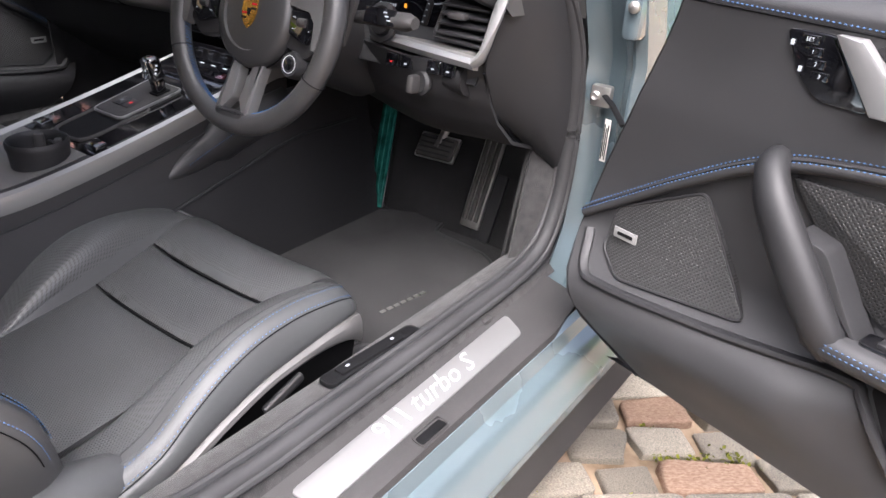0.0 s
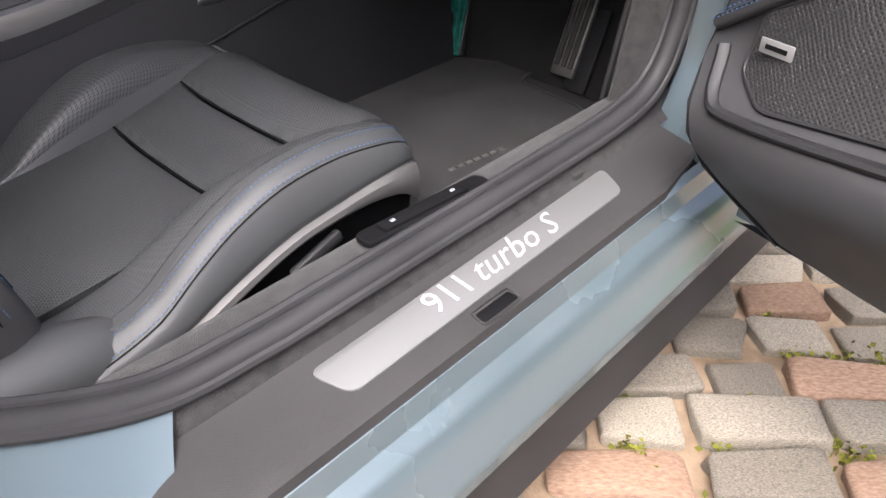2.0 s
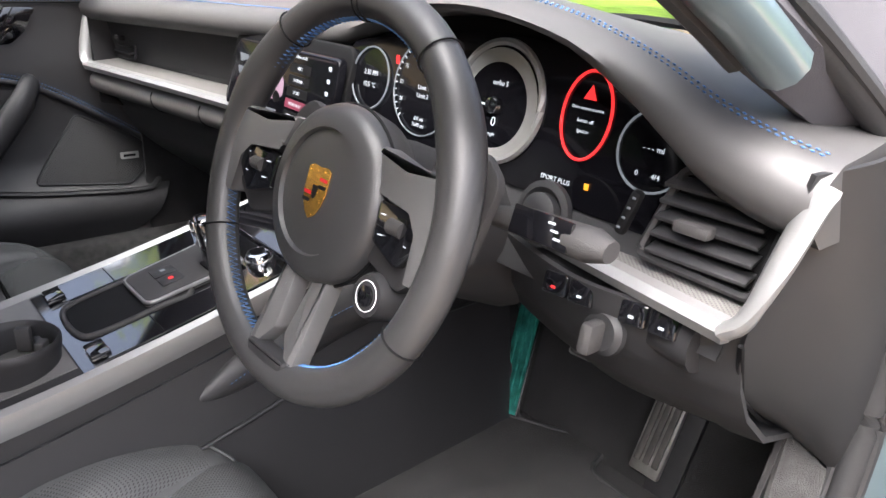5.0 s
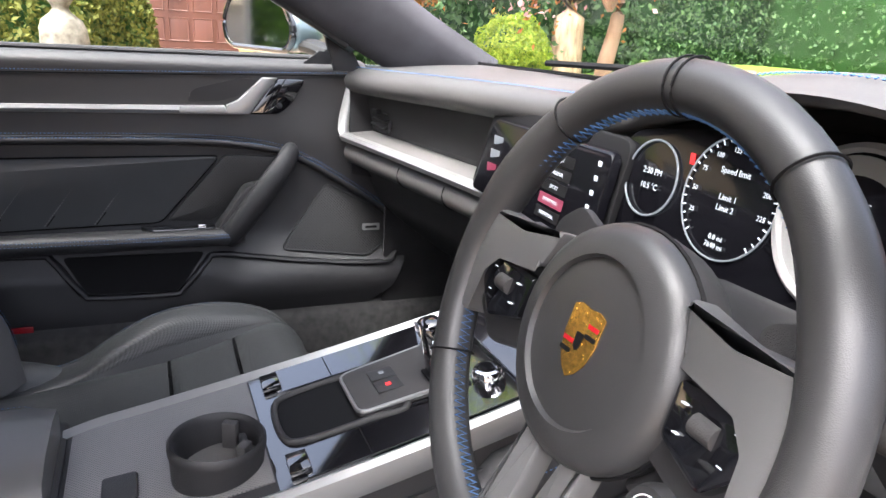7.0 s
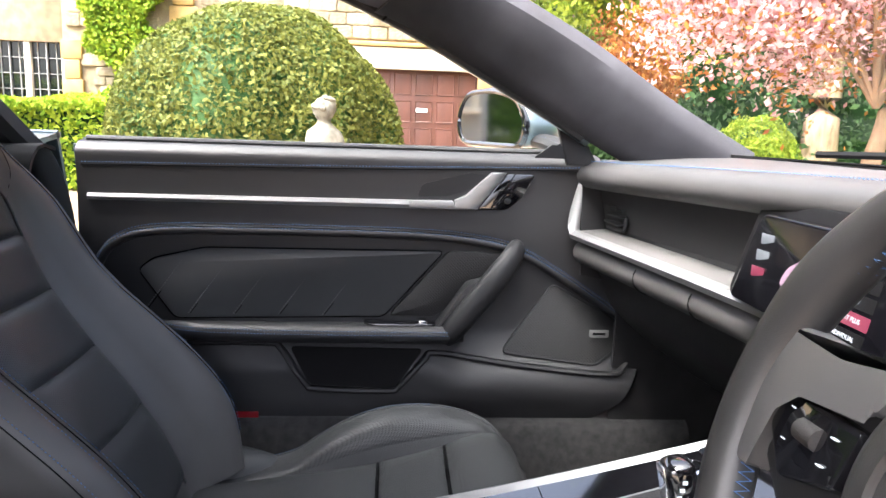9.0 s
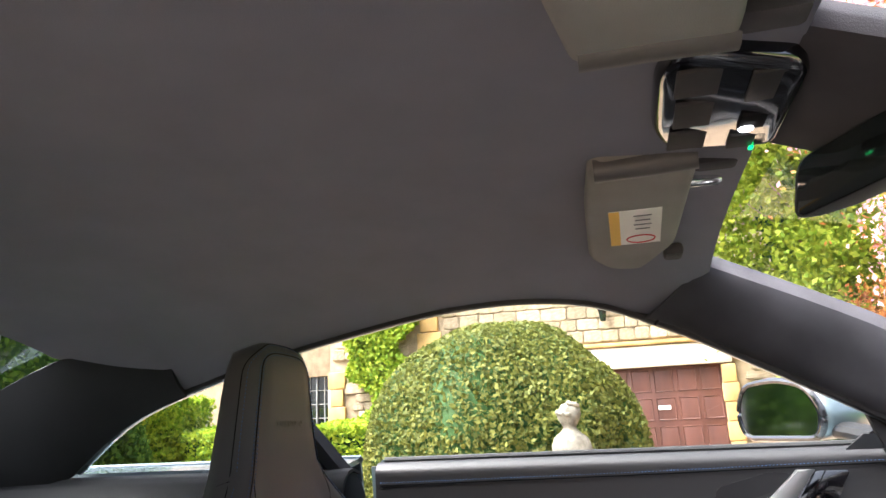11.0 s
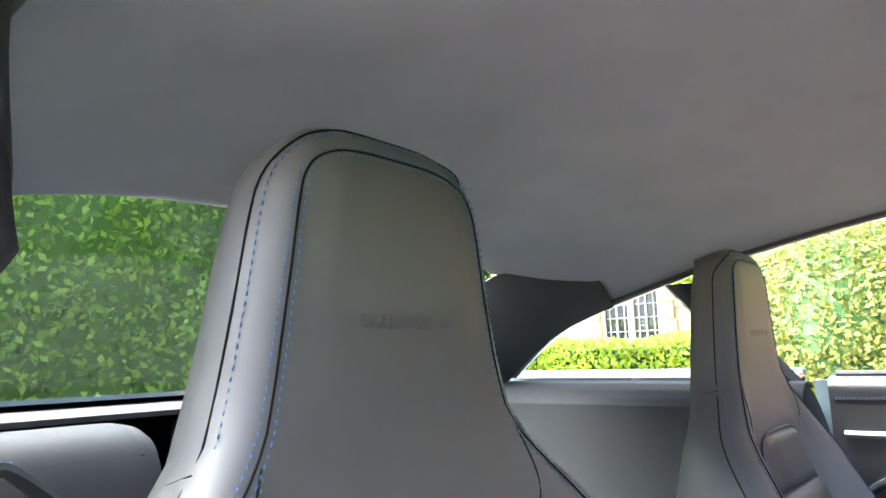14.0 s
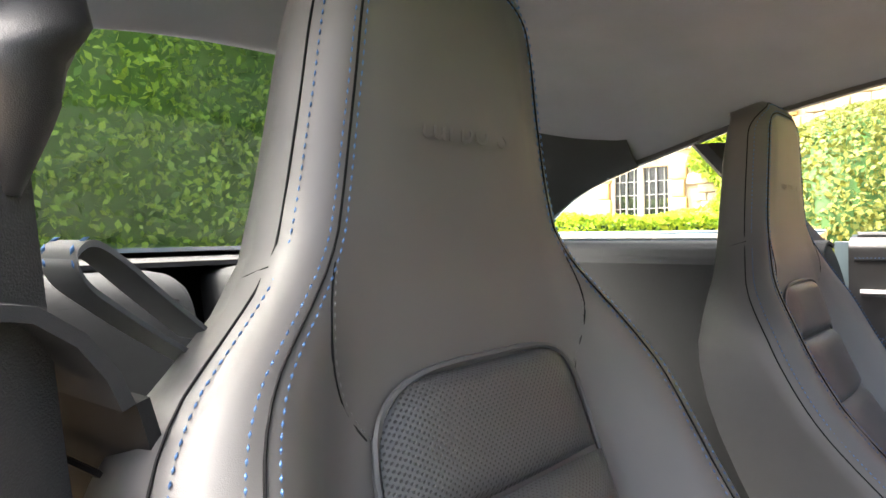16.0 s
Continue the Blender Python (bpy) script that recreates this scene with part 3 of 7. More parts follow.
part("seal_fold", tube([p + V((0.012, 0.004, -0.004)) for p in sp], 0.006, 8), RUBBER, car)


def shut(u, v):
    p = sp[min(len(sp) - 1, int(v * 34))]
    return V((lerp(p.x + 0.004, 0.865, u), p.y - 0.055 * math.sin(u * 1.6), p.z - 0.055 * math.sin(u * 1.6)))


part("rear_door_shut", sheet(shut, 10, 34, 0.004), PAINT, car, "pale blue painted shut panel")


def jamb(u, v):
    pts = [(0.757, 1.045), (0.785, 1.075), (0.815, 1.065), (0.838, 1.04), (0.856, 1.055), (0.86, 1.12)]
    x, y = curve1(range(6), [p[0] for p in pts], u * 5), curve1(range(6), [p[1] for p in pts], u * 5)
    z = lerp(0.30, 0.93, v)
    flare = max(0, 0.42 - z)
    return V((x, y - flare * 0.55 - max(0, z - 0.72) * 0.45, z))


part("door_jamb", sheet(jamb, 24, 24, 0.006), PAINT, car, "pale blue painted door jamb")
hinge = part("check_strap", rbox((0.790, 1.045, 0.662), (0.036, 0.016, 0.036), 0.004), STEEL, car, "zinc door check strap bracket")
part("bolt", lathe([(0.0085, 0), (0.0085, 0.004), (0.006, 0.006), (0.003, 0.004)], (0.783, 1.036, 0.662), (0, -1, 0), 12), STEEL, hinge)
part("strap_arm", tube([(0.80, 1.035, 0.665), (0.825, 1.01, 0.66), (0.87, 0.955, 0.648)], 0.006, 8, flat=0.5), DEEP, hinge)
part("door_hinge", rbox((0.838, 1.02, 0.80), (0.03, 0.05, 0.07), 0.008), PAINT, car, "painted upper door hinge")
part("hinge_bolt", lathe([(0.009, 0), (0.009, 0.006), (0.004, 0.009)], (0.842, 0.992, 0.815), (0, -1, 0.1), 12), STEEL, car)
tag = part("identification_sticker", rbox((0.806, 1.052, 0.585), (0.012, 0.0012, 0.075), 0.0005, pose(0, 0, 0, 0, 0, -12)), PAPER, car, "white sticker with rows of tiny print")
for k in range(3):
    part("print_bar", rbox((0.8025 + k * 0.0035, 1.0508 - k * 0.0008, 0.583), (0.0018, 0.0008, 0.062 - 0.012 * (k % 2)), 0), DEEP, tag)


# ---- floor, firewall, tunnel and closing walls
part("floor_pan", sheet(lambda u, v: V((lerp(-0.67, 0.67, u), lerp(-0.3, 1.20, v), 0.215 + 0.02 * max(0, abs(2 * u - 1) - 0.9) * 10)), 30, 12, -0.01), CARPET, car)
part("firewall", sheet(lambda u, v: V((lerp(-0.74, 0.74, u), lerp(1.19, 1.40, min(1, v * 1.4)), lerp(0.215, 0.86, v))), 8, 10, -0.01), CARPET, car, "dark carpeted firewall")
part("tunnel", sheet(lambda u, v: V((lerp(0.185, -0.185, u) + 0.02 * math.cos(u * 3.14) * (1 - math.sin(u * math.pi)), lerp(-0.9, 1.32, v), 0.215 + math.sin(u * math.pi) ** 0.5 * 0.20)), 16, 10), CARPET, car)
part("rear_bulkhead", sheet(lambda u, v: V((lerp(-0.64, 0.64, u), lerp(-1.40, -1.10, v), lerp(0.84, 0.30, v))), 4, 6, 0.01), CARPET, car)
part("parcel_shelf", sheet(lambda u, v: V((lerp(-0.64, 0.64, u), lerp(-1.62, -1.16, v), 0.852)), 4, 4, 0.01), CARPET, car)
for sg in (-1, 1):
    back_o = [(-1.22, 0.815), (-1.17, 0.836), (-1.10, 0.838), (-1.05, 0.822), (-1.02, 0.78), (-0.99, 0.70), (-0.955, 0.60), (-0.93, 0.50), (-1.04, 0.48), (-1.16, 0.60)]
    back_s = spline([(y, z, 0) for y, z in back_o], 3, True)
    part("rear_seat_back", loft([[V((sg * x, p.x * k - 1.08 * (1 - k), p.y * k + 0.66 * (1 - k))) for p in back_s] for x, k in ((0.06, 0.90), (0.075, 0.97), (0.10, 1.0), (0.50, 1.0), (0.545, 0.97), (0.56, 0.90))]), PANEL_SHADED, car, "rear seat back, darkened to near-black as in shade", 60)
    part("rear_seat_seam", tube([V((sg * x, -1.0275, 0.79)) for x in np.linspace(0.09, 0.53, 10)], 0.0022, 5), DEEP, car)
part("rear_seat_base", rbox((0, -0.72, 0.40), (1.1, 0.5, 0.22), 0.05), LEATHER, car)
part("rear_deck", sheet(lambda u, v: V((lerp(-0.8, 0.8, u), lerp(-2.0, -1.45, v), lerp(0.80, 0.875, v))), 6, 4, 0.01), PAINT, car)
part("bonnet", sheet(lambda u, v: V((lerp(-0.78, 0.78, u), lerp(1.30, 2.3, v), 0.875 - 0.25 * v * v + 0.02 * math.cos((u - 0.5) * 6.28) - (2 * u - 1) ** 4 * 0.06)), 14, 10, -0.01), PAINT, car)
part("front_bulkhead", rbox((0, 1.44, 0.5), (1.5, 0.06, 0.7), 0.01), DEEP, car)
part("underbody", rbox((0, 0.2, 0.165), (1.5, 3.0, 0.05), 0.02), DEEP, car)
K = [V((0.690, 1.005, 0.552)), V((0.742, 1.045, 0.50)), V((0.745, 1.005, 0.35)), V((0.700, 0.940, 0.345))]
part("kick_panel", sheet(lambda u, v: K[0].lerp(K[1], u).lerp(K[3].lerp(K[2], u), v) + V((-0.012, -0.012, 0)) * math.sin(u * 3.14) * math.sin(v * 3.14), 10, 10, 0.006), CARPET_WORN, car, "worn grey carpet kick panel")
part("footwell_side", sheet(lambda u, v: V((lerp(0.696, 0.66, u) - 0.02 * v, lerp(lerp(1.004, 0.94, v), 1.36, u), lerp(0.60, 0.222, v))), 8, 8, 0.006), CARPET, car, "dark footwell side carpet")
fe = spline([(0.728, 0.802, 0.856), (0.716, 0.802, 0.78), (0.704, 0.815, 0.71), (0.694, 0.87, 0.645), (0.688, 1.005, 0.552)], 6)
be = spline([(0.744, 0.925, 0.865), (0.746, 0.975, 0.78), (0.747, 1.01, 0.70), (0.747, 1.03, 0.60), (0.744, 1.045, 0.50)], 6)
part("dash_side_panel", sheet(lambda u, v: fe[round(v * 24)].lerp(be[round(v * 24)], u) + V((0.008, 0, 0)) * math.sin(u * 3.14), 8, 24, 0.004), PLASTIC, car, "grained black dash side panel", 60)
kick3 = sheet(lambda u, v: V((-0.700, lerp(0.88, 1.25, u), lerp(0.22, 0.86, v))), 4, 4, -0.006)
part("kick_panel", kick3, CARPET, car)

# glazing
ws = sheet(lambda u, v: V((lerp(-1, 1, u) * lerp(0.70, 0.525, v), lerp(1.17, 0.505, v) - 0.10 * (2 * u - 1) ** 2 * (1 - v) - 0.03 * (2 * u - 1) ** 2 * v + 0.03, lerp(0.893, 1.205, v) + 0.03 * math.sin(v * math.pi) - 0.02 * (2 * u - 1) ** 2 * v)), 16, 10)
g = part("windscreen", ws, GLASS, car, "clear curved windscreen")
g.visible_shadow = False
rs = sheet(lambda u, v: V((lerp(-1, 1, u) * lerp(0.52, 0.50, v), lerp(-1.46, -0.71, v), lerp(0.872, 1.160, v) + 0.02 * math.sin(v * math.pi) - 0.03 * (2 * u - 1) ** 2)), 12, 8)
g = part("rear_screen", rs, GLASS, car)
g.visible_shadow = False
part("scuttle", sheet(lambda u, v: V((lerp(-0.70, 0.70, u), lerp(1.16, 1.32, v) - 0.10 * (2 * u - 1) ** 2, 0.888 - 0.01 * v)), 14, 3, -0.01), DEEP, car)
for x0 in (-0.35, 0.30):
    wip = part("wiper", tube([(x0 - 0.25, 1.19, 0.905), (x0, 1.235, 0.912), (x0 + 0.30, 1.215, 0.905)], 0.007, 6), DEEP, car)


# ---------------------------------------------------------------- seats
def seat(cx, mirror, label, group):
    """A sports seat with one-piece headrest, perforated inserts and blue stitching. mirror is 1 or -1."""
    s = thing("sports_seat", label, "car seat", group, at=(cx, 0.2, 0.225))
    up, fw = V((0, -0.30, 0.954)), V((0, 0.954, 0.30))
    HS = (0.0, 0.12, 0.26, 0.36, 0.44, 0.49, 0.52, 0.545, 0.57, 0.595, 0.62, 0.70, 0.76, 0.80, 0.822, 0.832)
    WS = (0.205, 0.236, 0.240, 0.238, 0.238, 0.230, 0.216, 0.197, 0.170, 0.145, 0.129, 0.110, 0.099, 0.086, 0.062, 0.02)
    FS = (0.075, 0.100, 0.084, 0.062, 0.056, 0.052, 0.046, 0.040, 0.035, 0.030, 0.026, 0.020, 0.014, 0.004, -0.012, -0.03)
    TS = (0.12, 0.14, 0.14, 0.13, 0.12, 0.11, 0.10, 0.092, 0.086, 0.084, 0.084, 0.084, 0.080, 0.066, 0.044, 0.015)
    CS = (0.010, 0.012, 0.016, 0.020, 0.024, 0.026, 0.028, 0.030, 0.030, 0.028, 0.026, 0.024, 0.018, 0.006, -0.010, -0.03)
    BH = (0.0, 0.1, 0.2, 0.3, 0.4, 0.5, 0.56, 0.62, 0.73, 0.83)
    BY = (0.120, 0.075, 0.015, -0.058, -0.120, -0.163, -0.178, -0.184, -0.180, -0.168)

    def spine(h):
        return V((cx, smooth1(BH, BY, h), 0.315 + 0.939 * h))

    def back(u, h, off=0.0):
        """A place on the front of the backrest: u from -1 to 1 across, h metres up."""
        w, f, c = smooth1(HS, WS, h), smooth1(HS, FS, h), smooth1(HS, CS, h)
        a = abs(u)
        low = min(1, max(0, (0.56 - h) / 0.16))
        if a < 0.52:
            d = c - 0.012 * (a / 0.52) ** 2 * low
        elif a < 0.80:
            t = (a - 0.52) / 0.28
            d = lerp(c - 0.012 * low, f, t * t * (3 - 2 * t))
        else:
            t = (a - 0.80) / 0.20
            d = lerp(f, f - 0.045, t ** 2.2)
        wide = w * (u if a < 0.8 else math.copysign(0.8 + 0.2 * math.sin((a - 0.8) / 0.2 * math.pi / 2), u))
        return spine(h) + fw * (d + off) + V((wide, 0, 0))
    us = [-1, -0.97, -0.93, -0.87, -0.80, -0.72, -0.64, -0.57, -0.50, -0.3, -0.1, 0.1, 0.3, 0.50, 0.57, 0.64, 0.72, 0.80, 0.87, 0.93, 0.97, 1]
    rings = []
    for h in [0.0, 0.05, 0.1, 0.16, 0.22, 0.28, 0.33, 0.38, 0.42, 0.46, 0.49, 0.52, 0.545, 0.565, 0.59, 0.62, 0.66, 0.70, 0.74, 0.77, 0.79, 0.805, 0.816, 0.824, 0.830, 0.832]:
        w, t, c = smooth1(HS, WS, h), smooth1(HS, TS, h), smooth1(HS, CS, h)
        ring = [back(u, h) for u in us]
        for u in (1.0, 0.93, 0.7, 0.3, -0.3, -0.7, -0.93, -1.0):
            ring.append(spine(h) + fw * (c - t + 0.03 * min(1, t / 0.10) ** 2 * abs(u) ** 3) + V((w * u * 0.985, 0, 0)))
        rings.append(ring)
    shell = part("backrest", loft(rings), LEATHER_SOFT, s, "black leather backrest with one-piece headrest", 60)
    # perforated insert in three stitched pads
    for lo, hi in ((0.045, 0.17), (0.174, 0.27), (0.274, 0.365), (0.369, 0.450), (0.455, 0.530)):
        def pad(u, v):
            h = lerp(lo, hi, v)
            half = 0.44 if h < 0.475 else 0.44 * max(0.5, 1 - ((h - 0.475) / 0.064) ** 4) ** 0.25
            puff = 0.010 * (1 - (2 * v - 1) ** 8) * (1 - abs(2 * u - 1) ** 6)
            return back((2 * u - 1) * half, h, 0.002 + puff)
        part("backrest_insert", sheet(pad, 16, 12, -0.004), PERF, s, "perforated leather pad")
    arch = [back(-0.46, h, 0.003) for h in np.linspace(0.03, 0.468, 14)] + [back(0.46 * math.copysign(abs(math.cos(a)) ** 0.45, math.cos(a)), 0.470 + 0.064 * math.sin(a) ** 0.45, 0.003) for a in np.linspace(math.pi - 0.05, 0.05, 18)] + [back(0.46, h, 0.003) for h in np.linspace(0.468, 0.03, 14)]
    part("insert_piping", tube(arch, 0.0022, 6), LEATHER, s)
    hs = np.linspace(0.06, 0.760, 60)
    arc_a = np.linspace(0.0, math.pi, 40)
    for sg in (-1, 1):
        part("bolster_piping", tube([back(sg * 0.815, h, 0.0001) for h in hs], 0.0008, 6), DEEP, s)
        for u in (0.79, 0.84):
            part("bolster_stitching", stitches([back(sg * u, h, 0.0008) for h in hs], 0.0058, 0.0040, 0.0008), STITCH, s, "blue stitching")
        part("edge_piping", tube([back(sg * 0.955, h, 0.0001) for h in hs], 0.0008, 6), DEEP, s)
        part("edge_stitching", stitches([back(sg * 0.93, h, 0.0008) for h in hs], 0.0058, 0.0040, 0.0008), STITCH, s, "blue stitching")
        part("shoulder_seam", tube([back(sg * lerp(0.80, 0.47, t), lerp(0.600, 0.505, t ** 0.8), 0.0) for t in np.linspace(0, 1, 14)], 0.0008, 5), DEEP, s)
        part("shoulder_stitching", stitches([back(sg * (lerp(0.80, 0.47, t) - 0.012), lerp(0.600, 0.505, t ** 0.8), 0.0006) for t in np.linspace(0, 1, 14)], 0.0058, 0.0036, 0.0005), STITCH_GREY, s, "grey stitching")
        part("neck_seam", tube([back(sg * u, 0.605, 0.0004) for u in np.linspace(0.95, 1.0, 5)], 0.0016, 5), DEEP, s)
    for uu, top in ((0.79, 0.036), (0.84, 0.043), (0.93, 0.058)):
        crown_line = [back(math.copysign(uu * abs(math.cos(a)) ** 0.6, math.cos(a)), 0.760 + top * math.sin(a) ** 0.6, 0.0008) for a in arc_a]
        part("crown_stitching", stitches(crown_line, 0.0058, 0.0040, 0.0008), STITCH, s, "blue stitching")
    for uu, top in ((0.815, 0.040), (0.955, 0.063)):
        part("crown_seam", tube([back(math.copysign(uu * abs(math.cos(a)) ** 0.6, math.cos(a)), 0.760 + top * math.sin(a) ** 0.6, 0.0001) for a in arc_a], 0.0008, 6), DEEP, s)
    lettering("headrest_script", "turbo S", 0.030, basis(back(0, 0.685, -0.0001), (-1, 0, 0), up), LEATHER_SOFT, s, "embossed script", 0.0002, 0.4)
    # cushion: insert, thigh pad, two bolsters
    IY, IZ = (0.06, 0.16, 0.30, 0.42, 0.52, 0.58, 0.62, 0.655, 0.678), (0.305, 0.310, 0.326, 0.343, 0.366, 0.384, 0.388, 0.366, 0.315)

    def cush(u, y, off=0.0):
        half = smooth1((0.06, 0.3, 0.5, 0.64, 0.685), (0.135, 0.142, 0.155, 0.168, 0.16), y)
        return V((cx + u * half, y, smooth1(IY, IZ, y) + 0.012 * abs(u) ** 3 + off))
    for nm, lo, hi, mt in (("cushion_insert", 0.10, 0.418, PERF), ("cushion_insert", 0.424, 0.533, PERF), ("thigh_pad", 0.539, 0.684, PERF)):
        part(nm, sheet(lambda u, v: cush(2 * u - 1, lerp(lo, hi, v), 0.010 * (1 - (2 * v - 1) ** 8) * (1 - abs(2 * u - 1) ** 8)), 18, 14, 0.02), mt, s, "perforated leather pad")
    for sg in (-1, 1):
        rings = []
        for y in np.linspace(0.05, 0.672, 40):
            half = smooth1((0.06, 0.3, 0.5, 0.64, 0.685), (0.135, 0.142, 0.155, 0.168, 0.16), y)
            top = smooth1((0.05, 0.18, 0.27, 0.32, 0.37, 0.43, 0.50, 0.56, 0.61, 0.645, 0.672), (0.315, 0.322, 0.342, 0.375, 0.404, 0.425, 0.431, 0.424, 0.408, 0.380, 0.330), y)
            low = smooth1((0.05, 0.25, 0.35, 0.43, 0.49, 0.57, 0.63, 0.672), (0.28, 0.295, 0.333, 0.358, 0.366, 0.372, 0.360, 0.318), y)
            ins = smooth1(IY, IZ, y)
            wk = smooth1((0.05, 0.5, 0.60, 0.645, 0.672), (1.0, 1.0, 0.97, 0.86, 0.62), y)
            w = 0.248 * wk
            mid = (half + w) / 2
            ring = [(half - 0.008, ins - 0.006), (half + 0.004, lerp(ins, top, 0.45)), (half + 0.018, lerp(ins, top, 0.80)), (mid, top - 0.002), (w - 0.030, top), (w - 0.016, top - 0.004), (w - 0.006, top - 0.013), (w, lerp(top, low, 0.45)), (w + 0.004, lerp(top, low, 0.75)), (w + 0.002, low), (w - 0.02, low - 0.03), (half, low - 0.035)]
            rings.append([V((cx + sg * q.x, y, q.y)) for q in spline([(p, z, 0) for p, z in ring], 3)])
        part("cushion_bolster", loft(rings), LEATHER, s, "black leather side bolster", 60)
        part("bolster_face", loft([[r[k] + V((0, 0, 0.0012)) for k in range(3, 11)] + [r[k] - V((0, 0, 0.002)) for k in range(10, 2, -1)] for r in rings[9:-4]]), PERF, s, "perforated inner face", 60)
        part("bolster_piping", tube([r[12] + V((0, 0, 0.0006)) for r in rings[6:-1]], 0.0022, 6), LEATHER, s)
        part("bolster_stitching", stitches([r[13] + V((sg * 0.001, 0, 0.001)) for r in rings[6:-1]], 0.0065, 0.0045, 0.0008), STITCH, s, "blue stitching")
        part("bolster_stitching", stitches([r[17] + V((sg * 0.001, 0, 0.001)) for r in rings[8:-1]], 0.0065, 0.0045, 0.0008), STITCH, s, "blue stitching")
        part("outer_seam", tube([r[18] + V((sg * 0.0002, 0, 0)) for r in rings[8:-1]], 0.0011, 5), DEEP, s)
        # wing panel that joins cushion and backrest
        wing = [(0.190, 0.02, 0.30), (0.200, 0.09, 0.315), (0.204, 0.16, 0.316), (0.206, 0.25, 0.310)]
        part("hip_panel", tube([V((cx + sg * p[0], p[1], p[2] - 0.01)) for p in spline(wing, 5)], [0.050, 0.052, 0.054, 0.055, 0.055, 0.055, 0.054, 0.054, 0.053, 0.052, 0.050, 0.048, 0.045, 0.041, 0.036, 0.028], 12), LEATHER, s, "", 60)
        # satin side trim and base rail
        rings = []
        for y in np.linspace(0.06, 0.632, 26):
            low = smooth1((0.05, 0.25, 0.35, 0.43, 0.49, 0.57, 0.63, 0.672), (0.28, 0.295, 0.333, 0.358, 0.366, 0.372, 0.360, 0.318), y)
            th = smooth1((0.06, 0.30, 0.48, 0.58, 0.632), (0.018, 0.019, 0.017, 0.030, 0.055), y)
            w = 0.252 if y < 0.58 else lerp(0.252, 0.236, (y - 0.58) / 0.052)
            rings.append([V((cx + sg * (w + a), y, low - th * b)) for a, b in ((-0.012, 0.0), (0.002, 0.0), (0.007, 0.18), (0.008, 0.6), (0.004, 0.95), (-0.012, 1.0))])
        part("side_trim", loft(rings), SEAT_TRIM, s, "satin grey side trim")
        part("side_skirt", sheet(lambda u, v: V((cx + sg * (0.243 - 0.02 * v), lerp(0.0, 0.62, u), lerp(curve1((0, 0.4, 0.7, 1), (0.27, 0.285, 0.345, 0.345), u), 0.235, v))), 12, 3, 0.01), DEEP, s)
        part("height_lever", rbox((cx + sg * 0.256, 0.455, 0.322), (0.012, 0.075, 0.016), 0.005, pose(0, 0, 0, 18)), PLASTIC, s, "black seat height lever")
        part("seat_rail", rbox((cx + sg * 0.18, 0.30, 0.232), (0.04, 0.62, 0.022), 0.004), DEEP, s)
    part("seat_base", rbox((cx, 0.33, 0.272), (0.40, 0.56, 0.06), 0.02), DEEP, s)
    # The shadow lines of the cushion seams, drawn as thin near-black tubes.
    for y in (0.421, 0.536):
        part("cross_seam", tube([cush(u, y, 0.001) for u in np.linspace(-0.97, 0.97, 16)], 0.0015, 6), DEEP, s)
    return s


driver_seat = seat(0.385, 1, "black leather sports seat with blue stitching on the driver's side", "front seats")
passenger_seat = seat(-0.385, -1, "black leather sports seat with blue stitching beside the far door", "front seats")


